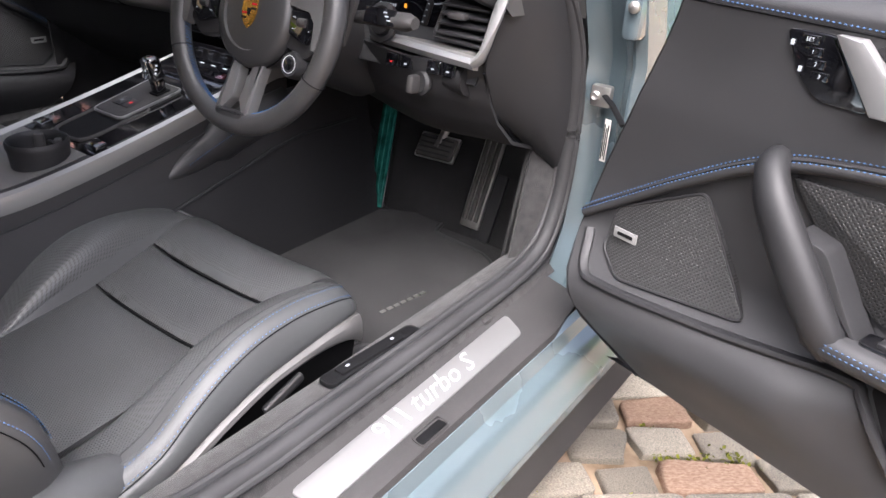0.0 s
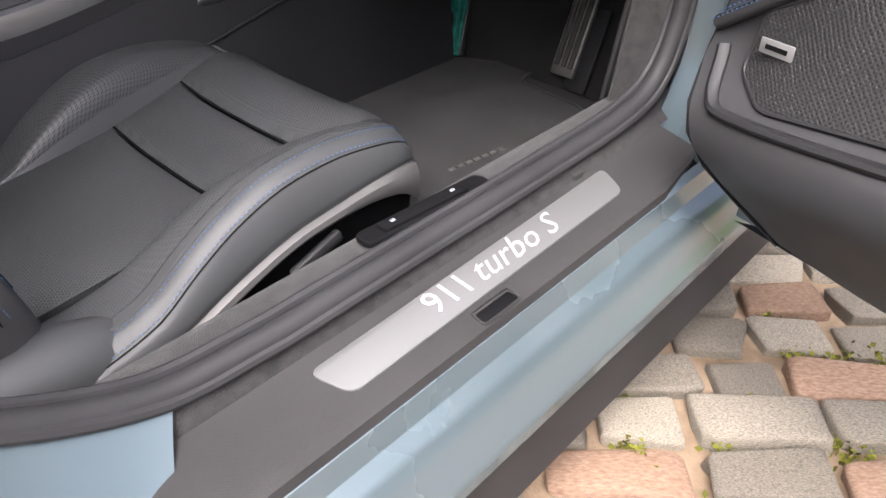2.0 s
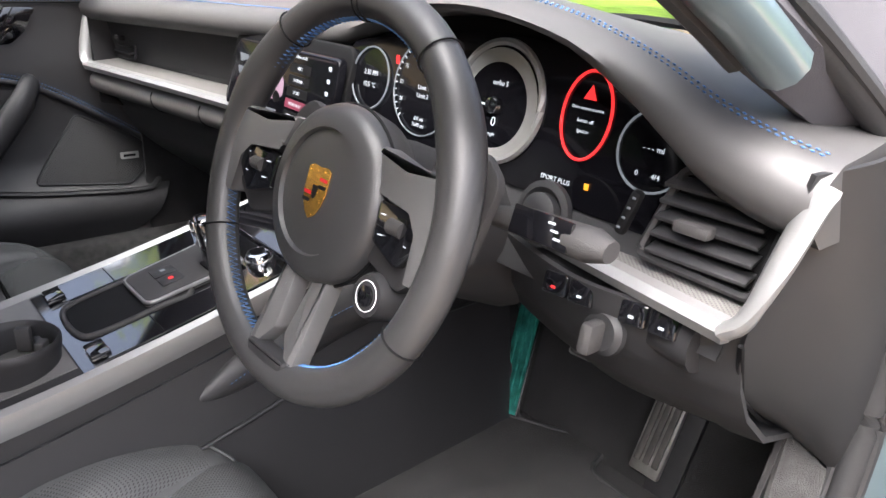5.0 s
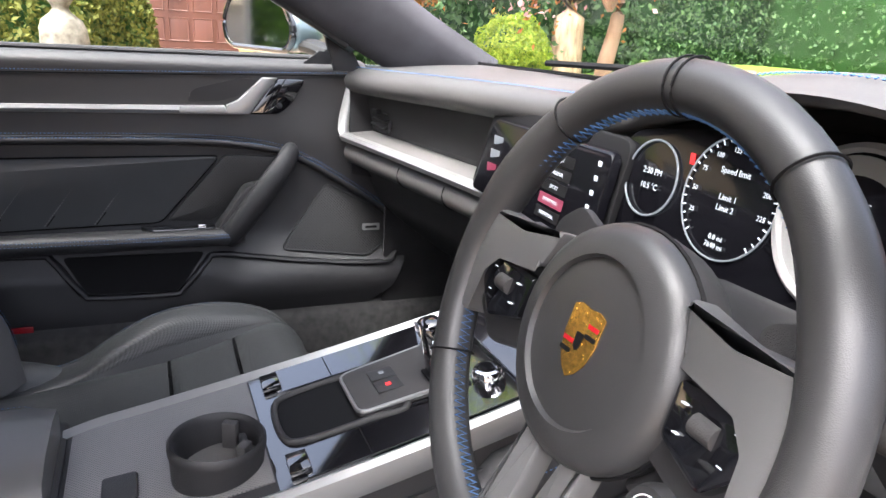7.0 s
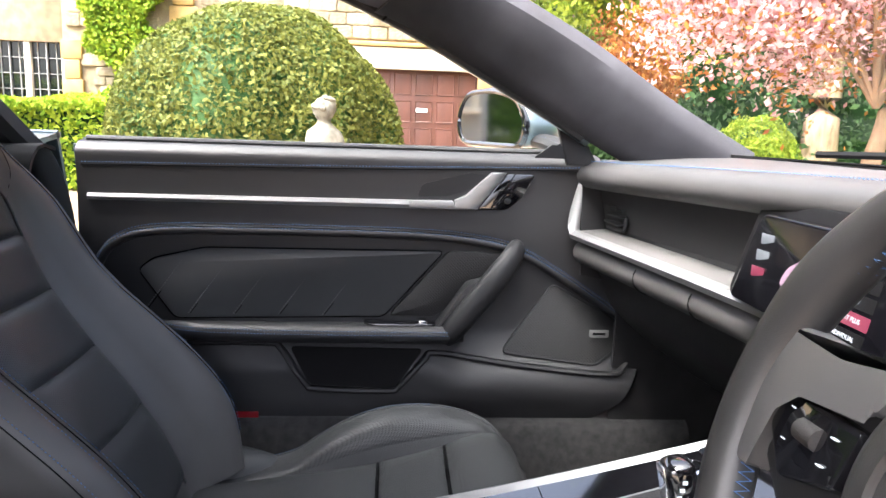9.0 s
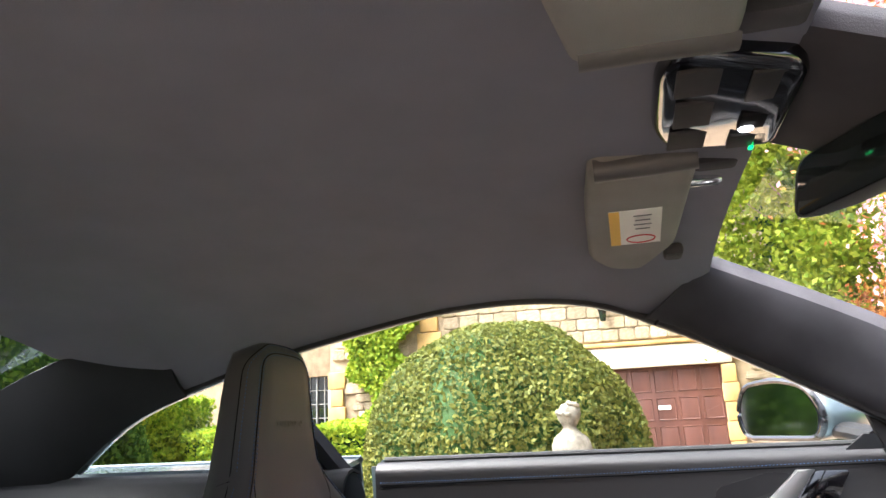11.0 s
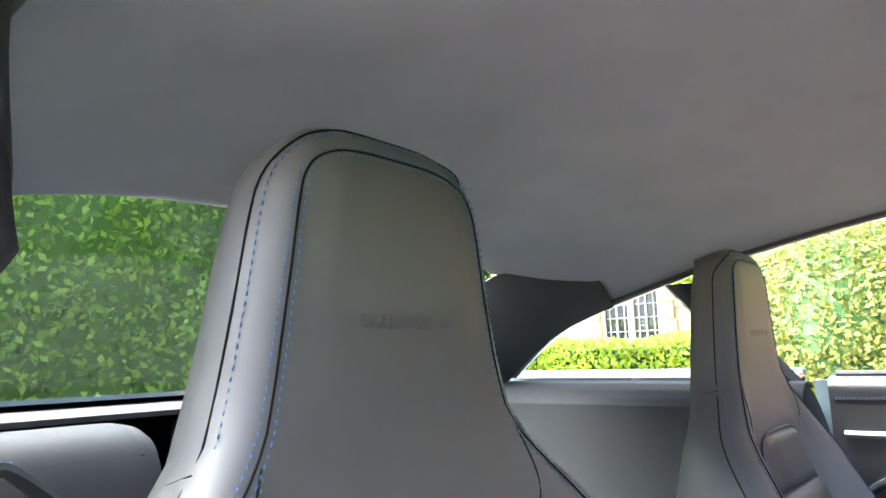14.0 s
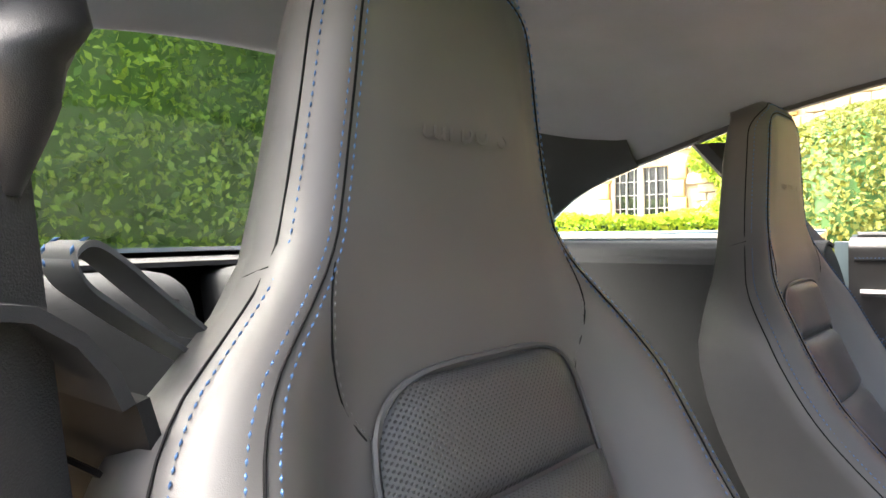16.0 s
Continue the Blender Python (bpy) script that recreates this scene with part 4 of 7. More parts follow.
# ---------------------------------------------------------------- doors
def door(place, sgn, label, near):
    """A car door's lining, built in (s from the hinge end, z up, d towards the cabin)."""
    dr = thing("door_1" if near else "door_2", label, "car door", "", "structure", place(0.5, 0.3, -0.05))

    def P(s, z, d):
        return place(s, z, d)
    SZ = [0.33, 0.36, 0.40, 0.44, 0.47, 0.50, 0.53, 0.56, 0.60, 0.66, 0.70, 0.74, 0.78, 0.82, 0.85, 0.868, 0.880, 0.886, 0.884]
    front = [0.16, 0.10, 0.05, 0.03, 0.015, 0.0, 0.0, 0.005, 0.015, 0.035, 0.05, 0.062, 0.075, 0.087, 0.095, 0.10, 0.105, 0.11, 0.11]

    def dep(s, z):
        base = curve1((0.33, 0.38, 0.46, 0.50, 0.53, 0.60, 0.72, 0.80, 0.845, 0.868, 0.882, 0.886), (0.025, 0.035, 0.030, 0.012, 0.0, -0.004, 0.004, 0.0, 0.002, 0.004, -0.012, -0.035), z)
        low = 0.03 * math.exp(-((z - 0.43) / 0.05) ** 2) * (1 if s < 0.36 else max(0, 1 - (s - 0.36) * 12))
        return base + low

    def lining(u, v):
        i = v * (len(SZ) - 1)
        z = curve1(range(len(SZ)), SZ, i)
        f = curve1(range(len(SZ)), front, i)
        s = lerp(f, 1.09, u ** 1.2)
        if near:
            z += 0.045 * max(0, 0.25 - s) * max(0, 0.5 - z) * 10 - max(0, s - 0.3) * max(0, 0.40 - z) * 0.3
        return P(s, z, dep(s, z))
    body = part("door_lining", sheet(lining, 40, 44), DOOR_LEATHER, dr, "black leather door lining")
    # outer shell
    part("door_skin", sheet(lambda u, v: P(lerp(0.03, 1.13, u), lerp(0.26, 0.875, v), -0.09 - 0.03 * math.sin(v * 3.1)), 10, 10, 0.006), PAINT, dr, "pale blue outer skin")
    part("door_edge", sheet(lambda u, v: P(curve1(range(len(SZ)), front, u * 18) + 0.002 - 0.004 * v, curve1(range(len(SZ)), SZ, u * 18), lerp(-0.09, dep(0.05, curve1(range(len(SZ)), SZ, u * 18)), v)), 20, 3), PLASTIC, dr)
    part("door_bottom", sheet(lambda u, v: P(lerp(0.10, 1.1, u), lerp(0.27, 0.332, v), lerp(-0.09, 0.025, v)), 10, 3), PLASTIC, dr)
    part("door_rear_edge", sheet(lambda u, v: P(1.09, lerp(0.27, 0.884, v), lerp(-0.09, dep(1.0, lerp(0.33, 0.884, v)), u)), 3, 8), PAINT, dr)
    # waist rail with its double seam
    rail = spline([(0.105, 0.862, 0), (0.3, 0.858, 0), (0.6, 0.852, 0), (1.08, 0.846, 0)], 8)
    part("waist_stitching", stitches([P(p.x, p.y, dep(p.x, p.y) + 0.0012) for p in rail], 0.0062, 0.0045, 0.0009), STITCH, dr, "blue stitching")
    part("waist_seam", tube([P(p.x, p.y - 0.005, dep(p.x, p.y - 0.005)) for p in rail], 0.0016, 5), DEEP, dr)
    part("glass_seal", tube([P(s, 0.888, -0.03) for s in np.linspace(0.12, 1.08, 12)], 0.006, 8), RUBBER, dr)
    # Added pale painted strip that gives the sky's reflection along the waist edge.
    part("door_top", sheet(lambda u, v: P(lerp(0.12, 1.09, u), 0.889 - 0.006 * v, lerp(-0.036, -0.10, v)), 10, 3, 0.004), PAINT, dr, "pale blue strip for the sky's reflection on the door top")
    # satin strip that grows into the release handle
    st = [(0.46, 0.016), (0.7, 0.014), (1.07, 0.012)]
    part("satin_strip", loft([[P(s, 0.783 + a, dep(s, 0.783) + b) for a, b in ((h / 2, -0.004), (h / 2, 0.006), (0, 0.010), (-h / 2, 0.006), (-h / 2, -0.004))] for s, h in st]), SILVER, dr, "satin aluminium strip")
    for hb in ([(0.475, 0.776), (0.475, 0.791), (0.392, 0.792), (0.386, 0.776)], [(0.390, 0.776), (0.388, 0.793), (0.366, 0.803), (0.318, 0.848), (0.290, 0.848), (0.345, 0.776)]):
        part("release_handle", slab(hb, lambda a, b, d: P(a, b, dep(a, b) - 0.006 + d), 0.022, 0.003), SILVER, dr, "satin aluminium release handle")
    cup = rounded([(0.46, 0.797), (0.40, 0.800), (0.36, 0.812), (0.325, 0.842), (0.36, 0.846), (0.45, 0.822)], 0.008)
    part("handle_cup", slab(cup, lambda a, b, d: P(a, b, dep(a, b) - 0.004 + d), 0.0052, 0), PLASTIC, dr, "dark handle recess")
    sw = rounded([(0.343, 0.775), (0.290, 0.846), (0.232, 0.846), (0.256, 0.800), (0.285, 0.776)], 0.010)
    pod = part("switch_panel", slab(sw, lambda a, b, d: P(a, b, dep(a, b) - 0.004 + d), 0.008, 0.002), GLOSS, dr, "glossy black lock and memory switches")
    if near:
        for k, (a, b) in enumerate(((0.262, 0.838), (0.268, 0.826), (0.274, 0.814), (0.281, 0.802))):
            part("switch_key", rbox(P(a, b, dep(a, b) + 0.004), (0.020, 0.0096, 0.004), 0.001, basis((0, 0, 0), place(1, 0, 0) - place(0, 0, 0), (0, 0, 1)).to_3x3()), GLOSS, pod)
        zx = place(1, 0, 0) - place(0, 0, 0)
        lettering("key_mark", "SET", 0.006, basis(P(0.262, 0.838, dep(0.26, 0.838) + 0.0064), zx, (0, 0, 1)), TEXT_W, pod, "", 0.0001)
        for t, a, b in (("1", 0.268, 0.826), ("2", 0.274, 0.814), ("3", 0.281, 0.802)):
            lettering("key_mark", t, 0.006, basis(P(a, b, dep(a, b) + 0.0064), zx, (0, 0, 1)), TEXT_W, pod, "", 0.0001)
        for a, b in ((0.243, 0.832), (0.258, 0.806)):
            part("lock_mark", rbox(P(a, b, dep(a, b) + 0.005), (0.004, 0.006, 0.0008), 0.0005, basis((0, 0, 0), zx, (0, 0, 1)).to_3x3()), TEXT_W, pod)
    else:
        part("switch_gap", tube([P(a, b, dep(a, b) + 0.004) for a, b in ((0.262, 0.812), (0.29, 0.812), (0.31, 0.812))], 0.0012, 5), DEEP, pod)
        part("switch_gap", tube([P(a, b, dep(a, b) + 0.004) for a, b in ((0.272, 0.846), (0.30, 0.80), (0.316, 0.778))], 0.0012, 5), DEEP, pod)
        part("switch_key", lathe([(0.006, 0), (0.006, 0.003), (0.003, 0.004)], P(0.285, 0.793, dep(0.285, 0.793) + 0.004), place(0, 0, 1) - place(0, 0, 0), 12), PLASTIC, pod)
    # raised arch with blue double seam
    arc = spline([(0.0, 0.545, 0), (0.07, 0.592, 0), (0.15, 0.645, 0), (0.24, 0.697, 0), (0.32, 0.722, 0), (0.46, 0.735, 0), (0.75, 0.737, 0), (0.95, 0.733, 0), (1.03, 0.705, 0), (1.065, 0.65, 0), (1.07, 0.60, 0)], 8)
    part("arch_roll", tube([P(p.x, p.y - 0.012, dep(p.x, p.y) + 0.001) for p in arc], 0.013, 10, flat=0.7), DOOR_LEATHER, dr, "", 60)
    for o, e in ((0.003, 0.006), (-0.004, 0.0150)):
        part("arch_stitching", stitches([P(p.x, p.y + o - 0.002, dep(p.x, p.y) + e - 0.0005) for p in arc], 0.0062, 0.0045, 0.0009), STITCH, dr, "blue stitching")
    part("arch_seam", tube([P(p.x, p.y - 0.005, dep(p.x, p.y) + 0.011) for p in arc], 0.0012, 5), DEEP, dr)
    # quilted or speaker infill above the armrest
    q = rounded([(0.405, 0.692), (0.86, 0.690), (0.955, 0.668), (0.985, 0.645), (0.92, 0.552), (0.52, 0.560)], 0.012)
    part("infill_panel", slab(q, lambda a, b, d: P(a, b, dep(a, b) - 0.002 + d), 0.009, 0.004), LEATHER, dr, "quilted leather infill")
    for k in range(5):
        s0 = 0.585 + k * 0.085
        ln = [P(lerp(s0 - 0.04, s0 + 0.05, t), lerp(0.684, 0.562, t), dep(s0, 0.62) + 0.0075) for t in np.linspace(0, 1, 8)]
        part("quilt_seam", tube(ln, 0.0013, 5), DEEP, dr)
        part("quilt_stitching", stitches([p + place(0.004, 0, 0.0016) - place(0, 0, 0) for p in ln], 0.006, 0.0045, 0.0011), STITCH_GREY, dr)
    part("infill_piping", tube([P(a, b, dep(a, b) + 0.002) for a, b in q], 0.0028, 6, True), DEEP, dr)
    g2 = rounded([(0.285, 0.690), (0.395, 0.694), (0.51, 0.562), (0.42, 0.560), (0.36, 0.60)], 0.010)
    part("speaker_grille", slab(g2, lambda a, b, d: P(a, b, dep(a, b) - 0.002 + d), 0.009, 0.003), GRILLE_NEAR if near else GRILLE_SHADED, dr, "black woofer mesh")
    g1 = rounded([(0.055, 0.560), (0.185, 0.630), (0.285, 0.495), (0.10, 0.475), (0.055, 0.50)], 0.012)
    part("speaker_grille", slab(g1, lambda a, b, d: P(a, b, dep(a, b) - 0.01 + d), 0.016, 0.003), GRILLE_NEAR if near else GRILLE_SHADED, dr, "black tweeter mesh")
    part("grille_rim", tube([P(a, b, dep(a, b) + 0.004) for a, b in g1], 0.0025, 6, True), PLASTIC, dr)
    zx = place(1, 0, 0) - place(0, 0, 0)
    badge = part("speaker_badge", rbox(P(0.090, 0.534, dep(0.09, 0.534) + 0.021), (0.040, 0.016, 0.002), 0.0008, basis((0, 0, 0), zx if near else zx, (0, -0.0 if near else 0, 1)).to_3x3()), BADGE, dr, "small satin maker's badge")
    part("badge_bar", rbox(P(0.090, 0.534, dep(0.09, 0.534) + 0.0222), (0.026, 0.005, 0.0008), 0, basis((0, 0, 0), zx, (0, 0, 1)).to_3x3()), DEEP, badge)
    # grab handle
    gh = spline([(0.262, 0.700, 0.000), (0.270, 0.697, 0.028), (0.290, 0.672, 0.048), (0.320, 0.635, 0.056), (0.355, 0.590, 0.058), (0.385, 0.550, 0.055), (0.40, 0.530, 0.045)], 5)
    part("grab_handle", tube([P(p.x, p.y, p.z) for p in gh], [0.017 + 0.004 * math.sin(i / 30 * 3.1) for i in range(len(gh))], 12, flat=1.15), PLASTIC, dr, "satin black grab handle", 60)
    part("handle_web", slab(rounded([(0.318, 0.645), (0.385, 0.545), (0.425, 0.540), (0.40, 0.575), (0.36, 0.635)], 0.01), lambda a, b, d: P(a, b, d), 0.045, 0.004), PLASTIC, dr)
    # armrest
    AZ = [(-0.004, 0.0), (0.0, 0.03), (0.004, 0.058), (-0.004, 0.070), (-0.016, 0.072), (-0.028, 0.062), (-0.034, 0.04), (-0.036, 0.0)]
    rings = []
    for s in np.linspace(0.365, 0.95, 20):
        k = smooth1((0.365, 0.40, 0.85, 0.95), (0.80, 1.0, 0.85, 0.35), s)
        rings.append([P(s, 0.551 + a + 0.012 * (0.4 - s) * 0.3, d * k) for a, d in AZ])
    part("armrest", loft(rings), DOOR_LEATHER, dr, "black leather armrest", 50)
    for o in (0.0, 0.007):
        part("armrest_stitching", stitches([P(s, 0.548 - o, 0.0715 * smooth1((0.365, 0.40, 0.85, 0.95), (0.80, 1.0, 0.85, 0.35), s) + 0.001) for s in np.linspace(0.37, 0.93, 20)], 0.0062, 0.0045, 0.0009), STITCH, dr, "blue stitching")
    wsw = part("window_switches", slab(rounded([(0.42, 0.020), (0.56, 0.020), (0.54, 0.052), (0.42, 0.052)], 0.008), lambda a, b, d: P(a, 0.550 + d, b), 0.008, 0.002), GLOSS, dr, "glossy window switch panel")
    for k in range(4 if near else 1):
        part("window_switch", rbox(P(0.445 + k * 0.025, 0.560, 0.036), (0.016, 0.022, 0.007), 0.002, basis((0, 0, 0), zx, (0, 0, 1)).to_3x3() @ pose(0, 0, 0, 90).to_3x3()), PLASTIC if near else CHROME, wsw)
    # map pocket in the lower lining
    pk = rounded([(0.44, 0.500), (0.70, 0.503), (0.66, 0.432), (0.495, 0.425)], 0.012)
    # No hollow is cut; a near-black sheet stands for the pocket's shaded inside.
    part("map_pocket", slab(pk, lambda a, b, d: P(a, b, lerp(0.038, 0.020, (b - 0.425) / 0.078) + d), 0.003, 0), DEEP, dr, "map pocket opening, its shade a near-black sheet")
    lip = spline([(0.02, 0.515, 0), (0.045, 0.470, 0), (0.09, 0.462, 0), (0.25, 0.474, 0), (0.41, 0.492, 0), (0.44, 0.478, 0), (0.485, 0.428, 0), (0.51, 0.418, 0), (0.645, 0.422, 0), (0.668, 0.432, 0), (0.715, 0.495, 0), (0.75, 0.506, 0), (0.92, 0.506, 0)], 5)
    part("pocket_lip", tube([P(p.x, p.y, dep(p.x, p.y) + 0.004) for p in lip], 0.008, 8, flat=0.8), PLASTIC, dr)
    part("reflector", rbox(P(0.80, 0.365, dep(0.8, 0.365) + 0.003), (0.085, 0.018, 0.006), 0.002, basis((0, 0, 0), zx, (0, 0, 1)).to_3x3()), RED_LENS, dr, "red door reflector")
    return dr


HX, HY = 0.868, 0.874
DU, DN = V((0.9636, -0.2674, 0)), V((-0.2674, -0.9636, 0))
near_door = door(lambda s, z, d: V((HX, HY, 0)) + DU * s + DN * d + V((0, 0, z)), 1, "open driver's door with black leather lining and blue stitching", True)
far_door = door(lambda s, z, d: V((-0.742 + d, 0.945 - s, z)), -1, "closed passenger door with quilted black leather lining", False)
gl = sheet(lambda u, v: V((lerp(-0.778, -rail_x(lerp(-0.15, 0.80, u)) - 0.012, v), lerp(-0.15, 0.80, u), lerp(0.875, max(0.88, rail_z(lerp(-0.15, 0.80, u))), v))), 20, 3)
g = part("side_glass", gl, GLASS, far_door, "raised side window")
g.visible_shadow = False
part("mirror_sail", slab([(0.73, 0.905), (0.80, 0.900), (0.80, 0.880), (0.70, 0.880)][::-1], lambda a, b, d: V((-0.70 + d * 0.5, a, b + 0.0)), 0.012, 0.002), PLASTIC, far_door)
sail = slab([(0.735, 0.955), (0.80, 0.905), (0.82, 0.868), (0.762, 0.868)], lambda a, b, d: V((-0.705 + d, a, b)), 0.014, 0.003)
part("mirror_triangle", sail, PLASTIC, far_door)
# exterior mirror
wm = thing("wing_mirror", "pale blue wing mirror with dark base on the passenger door", "wing mirror", at=(-0.93, 0.78, 0.88))
shell_o = rounded([(-0.085, -0.058), (-0.10, -0.01), (-0.07, 0.048), (0.0, 0.066), (0.085, 0.060), (0.11, 0.0), (0.095, -0.056)], 0.03, 5)
mir = lambda a, b, d: V((-0.930 - a * 1.05 - d * 0.45, 0.655 + d * 1.15 - a * 0.62, 0.950 + b))
rings = []
for d, k in ((0.0, 0.93), (0.004, 0.99), (0.012, 1.0), (0.05, 0.98), (0.085, 0.85), (0.105, 0.6), (0.112, 0.25)):
    rings.append([mir(a * k, b * k, d) for a, b in shell_o])
part("mirror_housing", loft(rings, True, True), PAINT, wm, "pale blue housing", 50)
part("mirror_rim", tube([mir(a * 0.94, b * 0.94, -0.002) for a, b in shell_o], 0.007, 8, True), GLOSS, wm, "black rim")
part("mirror_glass", slab([(a * 0.86, b * 0.86) for a, b in shell_o], lambda a, b, d: mir(a, b, -0.004 - d * 0.5), 0.003, 0), MIRROR, wm, "mirror glass")
part("mirror_foot", tube([(-0.765, 0.78, 0.895), (-0.82, 0.76, 0.905), (-0.90, 0.72, 0.915)], [0.03, 0.026, 0.03], 10, flat=0.6), PLASTIC, wm)


# ---------------------------------------------------------------- dashboard
dash = thing("dashboard", "black leather dashboard with blue seam and silver shelf strip", "dashboard", at=(0, 1.0, 0.5))
XS = (-0.70, -0.55, -0.35, -0.15, 0.0, 0.10, 0.18, 0.28, 0.39, 0.50, 0.58, 0.65, 0.70, 0.735)
Y0 = (0.784, 0.805, 0.838, 0.860, 0.866, 0.862, 0.850, 0.828, 0.815, 0.808, 0.803, 0.798, 0.795, 0.80)
Z0 = (0.872, 0.876, 0.882, 0.888, 0.892, 0.898, 0.912, 0.934, 0.942, 0.930, 0.908, 0.880, 0.866, 0.858)


def lipy(x):
    return smooth1(XS, Y0, x)


def lipz(x):
    return smooth1(XS, Z0, x)


def shelf_y(x):
    return smooth1((-0.70, -0.45, -0.17, 0.0, 0.17, 0.45, 0.60, 0.70), (0.785, 0.822, 0.858, 0.868, 0.86, 0.835, 0.808, 0.790), x)


rings = []
for x in np.linspace(-0.705, 0.735, 60):
    y, z = lipy(x), lipz(x)
    th = smooth1((-0.7, 0.0, 0.10, 0.18, 0.28, 0.50, 0.58, 0.65, 0.735), (0.042, 0.040, 0.034, 0.022, 0.015, 0.017, 0.034, 0.05, 0.05), x)
    sec = [(1.24, 0.880), (1.10, max(0.893, lerp(z, 0.893, 0.8))), (0.98, lerp(z, 0.900, 0.45) + 0.004), (y + 0.06, z + 0.006), (y + 0.025, z + 0.003), (y + 0.008, z - 0.006), (y, z - 0.004 - th * 0.4), (y + 0.004, z - 0.004 - th * 0.75), (y + 0.02, z - 0.004 - th), (y + 0.07, z - 0.006 - th), (1.2, z - 0.10)]
    rings.append([V((x, a, b)) for a, b in sec])
part("dash_top", loft(rings), DASH_TOP, dash, "grey-black leather dash top", 60)
line = [V((x, lipy(x) + 0.022, lipz(x) + 0.0046)) for x in np.linspace(-0.69, 0.725, 90)]
for o in (0, 0.009):
    part("dash_stitching", stitches([p + V((0, o, 0.0003)) for p in line], 0.0062, 0.0046, 0.0010), STITCH, dash, "blue stitching")
part("demister_slot", sheet(lambda u, v: V((lerp(-0.5, 0.62, u), lerp(1.115, 1.13, v) - 0.10 * (2 * u - 1) ** 2 + 0.02, 0.9005 - 0.003 * v)), 20, 1, 0.002), DEEP, dash)
for k in range(34):
    x = lerp(0.16, 0.62, k / 33)
    part("demister_fin", rbox((x, 1.10 - 0.18 * (x - 0.1) ** 2, 0.9025), (0.003, 0.018, 0.003), 0), PLASTIC, dash)
pod = part("dash_dial_pod", lathe([(0.030, 0), (0.030, 0.012), (0.024, 0.020), (0.01, 0.022)], (0.0, 0.955, 0.898), (0, -0.15, 1), 20), PLASTIC, dash, "small round clock pod")
# fascia behind the shelf
part("fascia", sheet(lambda u, v: V((lerp(-0.70, 0.14, u), lerp(lipy(lerp(-0.70, 0.14, u)) + 0.045, shelf_y(lerp(-0.70, 0.14, u)) + 0.065, v), lerp(lipz(lerp(-0.70, 0.14, u)) - 0.035, 0.742, v))), 24, 6, -0.004), PLASTIC, dash, "grained black fascia")
# shelf, strip and padded roll, in two runs
for x0, x1 in ((-0.70, -0.12), (0.47, 0.70)):
    xs = np.linspace(x0, x1, 22)
    part("shelf_trim", loft([[V((x, shelf_y(x) + a, 0.7435 + b)) for a, b in ((0.001, 0.0), (0.07, 0.006), (0.07, 0.001), (0.001, -0.004))] for x in xs]), WEAVE, dash, "patterned metal shelf")
    part("silver_strip", loft([[V((x, shelf_y(x) + a, 0.738 + b)) for a, b in ((0.008, 0.0075), (-0.004, 0.0065), (-0.010, 0.0), (-0.006, -0.009), (0.008, -0.012))] for x in xs]), SILVER, dash, "satin silver strip")
    part("padded_roll", loft([[V((x, shelf_y(x) + 0.030 + 0.030 * math.cos(a), 0.704 + 0.026 * math.sin(a))) for a in np.linspace(0, 6.283, 15)[:-1]] for x in (xs if x0 < 0 else np.linspace(x0, 0.672, 20))]), LEATHER_SOFT if x0 < 0 else PLASTIC, dash, "", 60)
    part("fascia_back", loft([[V((x, shelf_y(x) + 0.06 + a, b)) for a, b in ((0, 0.735), (0.012, lipz(x) - 0.04), (0.03, lipz(x) - 0.04), (0.03, 0.735))] for x in (xs if x0 < 0 else np.linspace(0.612, 0.70, 8))]), PLASTIC, dash)
# ends of the strip that climb to the dash top
for sx in (-1, 1):
    up_strip = [V((sx * 0.700, 0.788, 0.738)), V((sx * 0.712, 0.787, 0.752)), V((sx * 0.722, 0.793, 0.79)), V((sx * 0.730, 0.806, 0.835)), V((sx * 0.732, 0.812, 0.848))]
    part("strip_end", tube(spline(up_strip, 5), 0.0115, 8, flat=0.6), SILVER, dash, "satin silver strip end", 60)
    if sx < 0:
        part("dash_end", sheet(lambda u, v: V((sx * (0.735 - 0.03 * v - 0.012 * (1 - u)), lerp(0.80, 1.10, u), lerp(0.858, 0.66, v) - 0.06 * u * v)), 6, 8, 0.004), PLASTIC, dash)
    # air vent
    vx = sx * 0.655
    vent = part("air_vent", slab(rounded([(-0.048, -0.030), (0.042, -0.034), (0.050, 0.036), (-0.030, 0.034)], 0.008), lambda a, b, d: V((vx + a * (1 if sx > 0 else -1), lerp(0.868, 0.860, 0.5) + b * 0.25 - d * 0.6 - (0.03 if sx > 0 else 0.0), 0.792 + b)), 0.004, 0), DEEP, dash, "black air vent with slats")
    for k in range(5):
        zz = 0.768 + k * 0.013
        part("vent_slat", rbox((vx, 0.855 + (zz - 0.792) * 0.25 - (0.03 if sx > 0 else 0), zz), (0.084, 0.018, 0.0035), 0.001, pose(0, 0, 0, 14)), PLASTIC, vent)
    part("vent_tab", rbox((vx - 0.005, 0.842 - (0.03 if sx > 0 else 0), 0.794), (0.030, 0.014, 0.010), 0.003), PLASTIC_GREY, vent)
    part("vent_rim", tube([V((vx + a * (1 if sx > 0 else -1), 0.858 + b * 0.25 - (0.03 if sx > 0 else 0), 0.792 + b)) for a, b in rounded([(-0.052, -0.034), (0.046, -0.038), (0.054, 0.040), (-0.034, 0.038)], 0.008)], 0.004, 6, True), PLASTIC, vent)
wheelset = part("vent_thumbwheel", rbox((0.592, 0.815, 0.790), (0.010, 0.010, 0.042), 0.004, pose(0, 0, 0, 0, 18)), DEEP, dash)
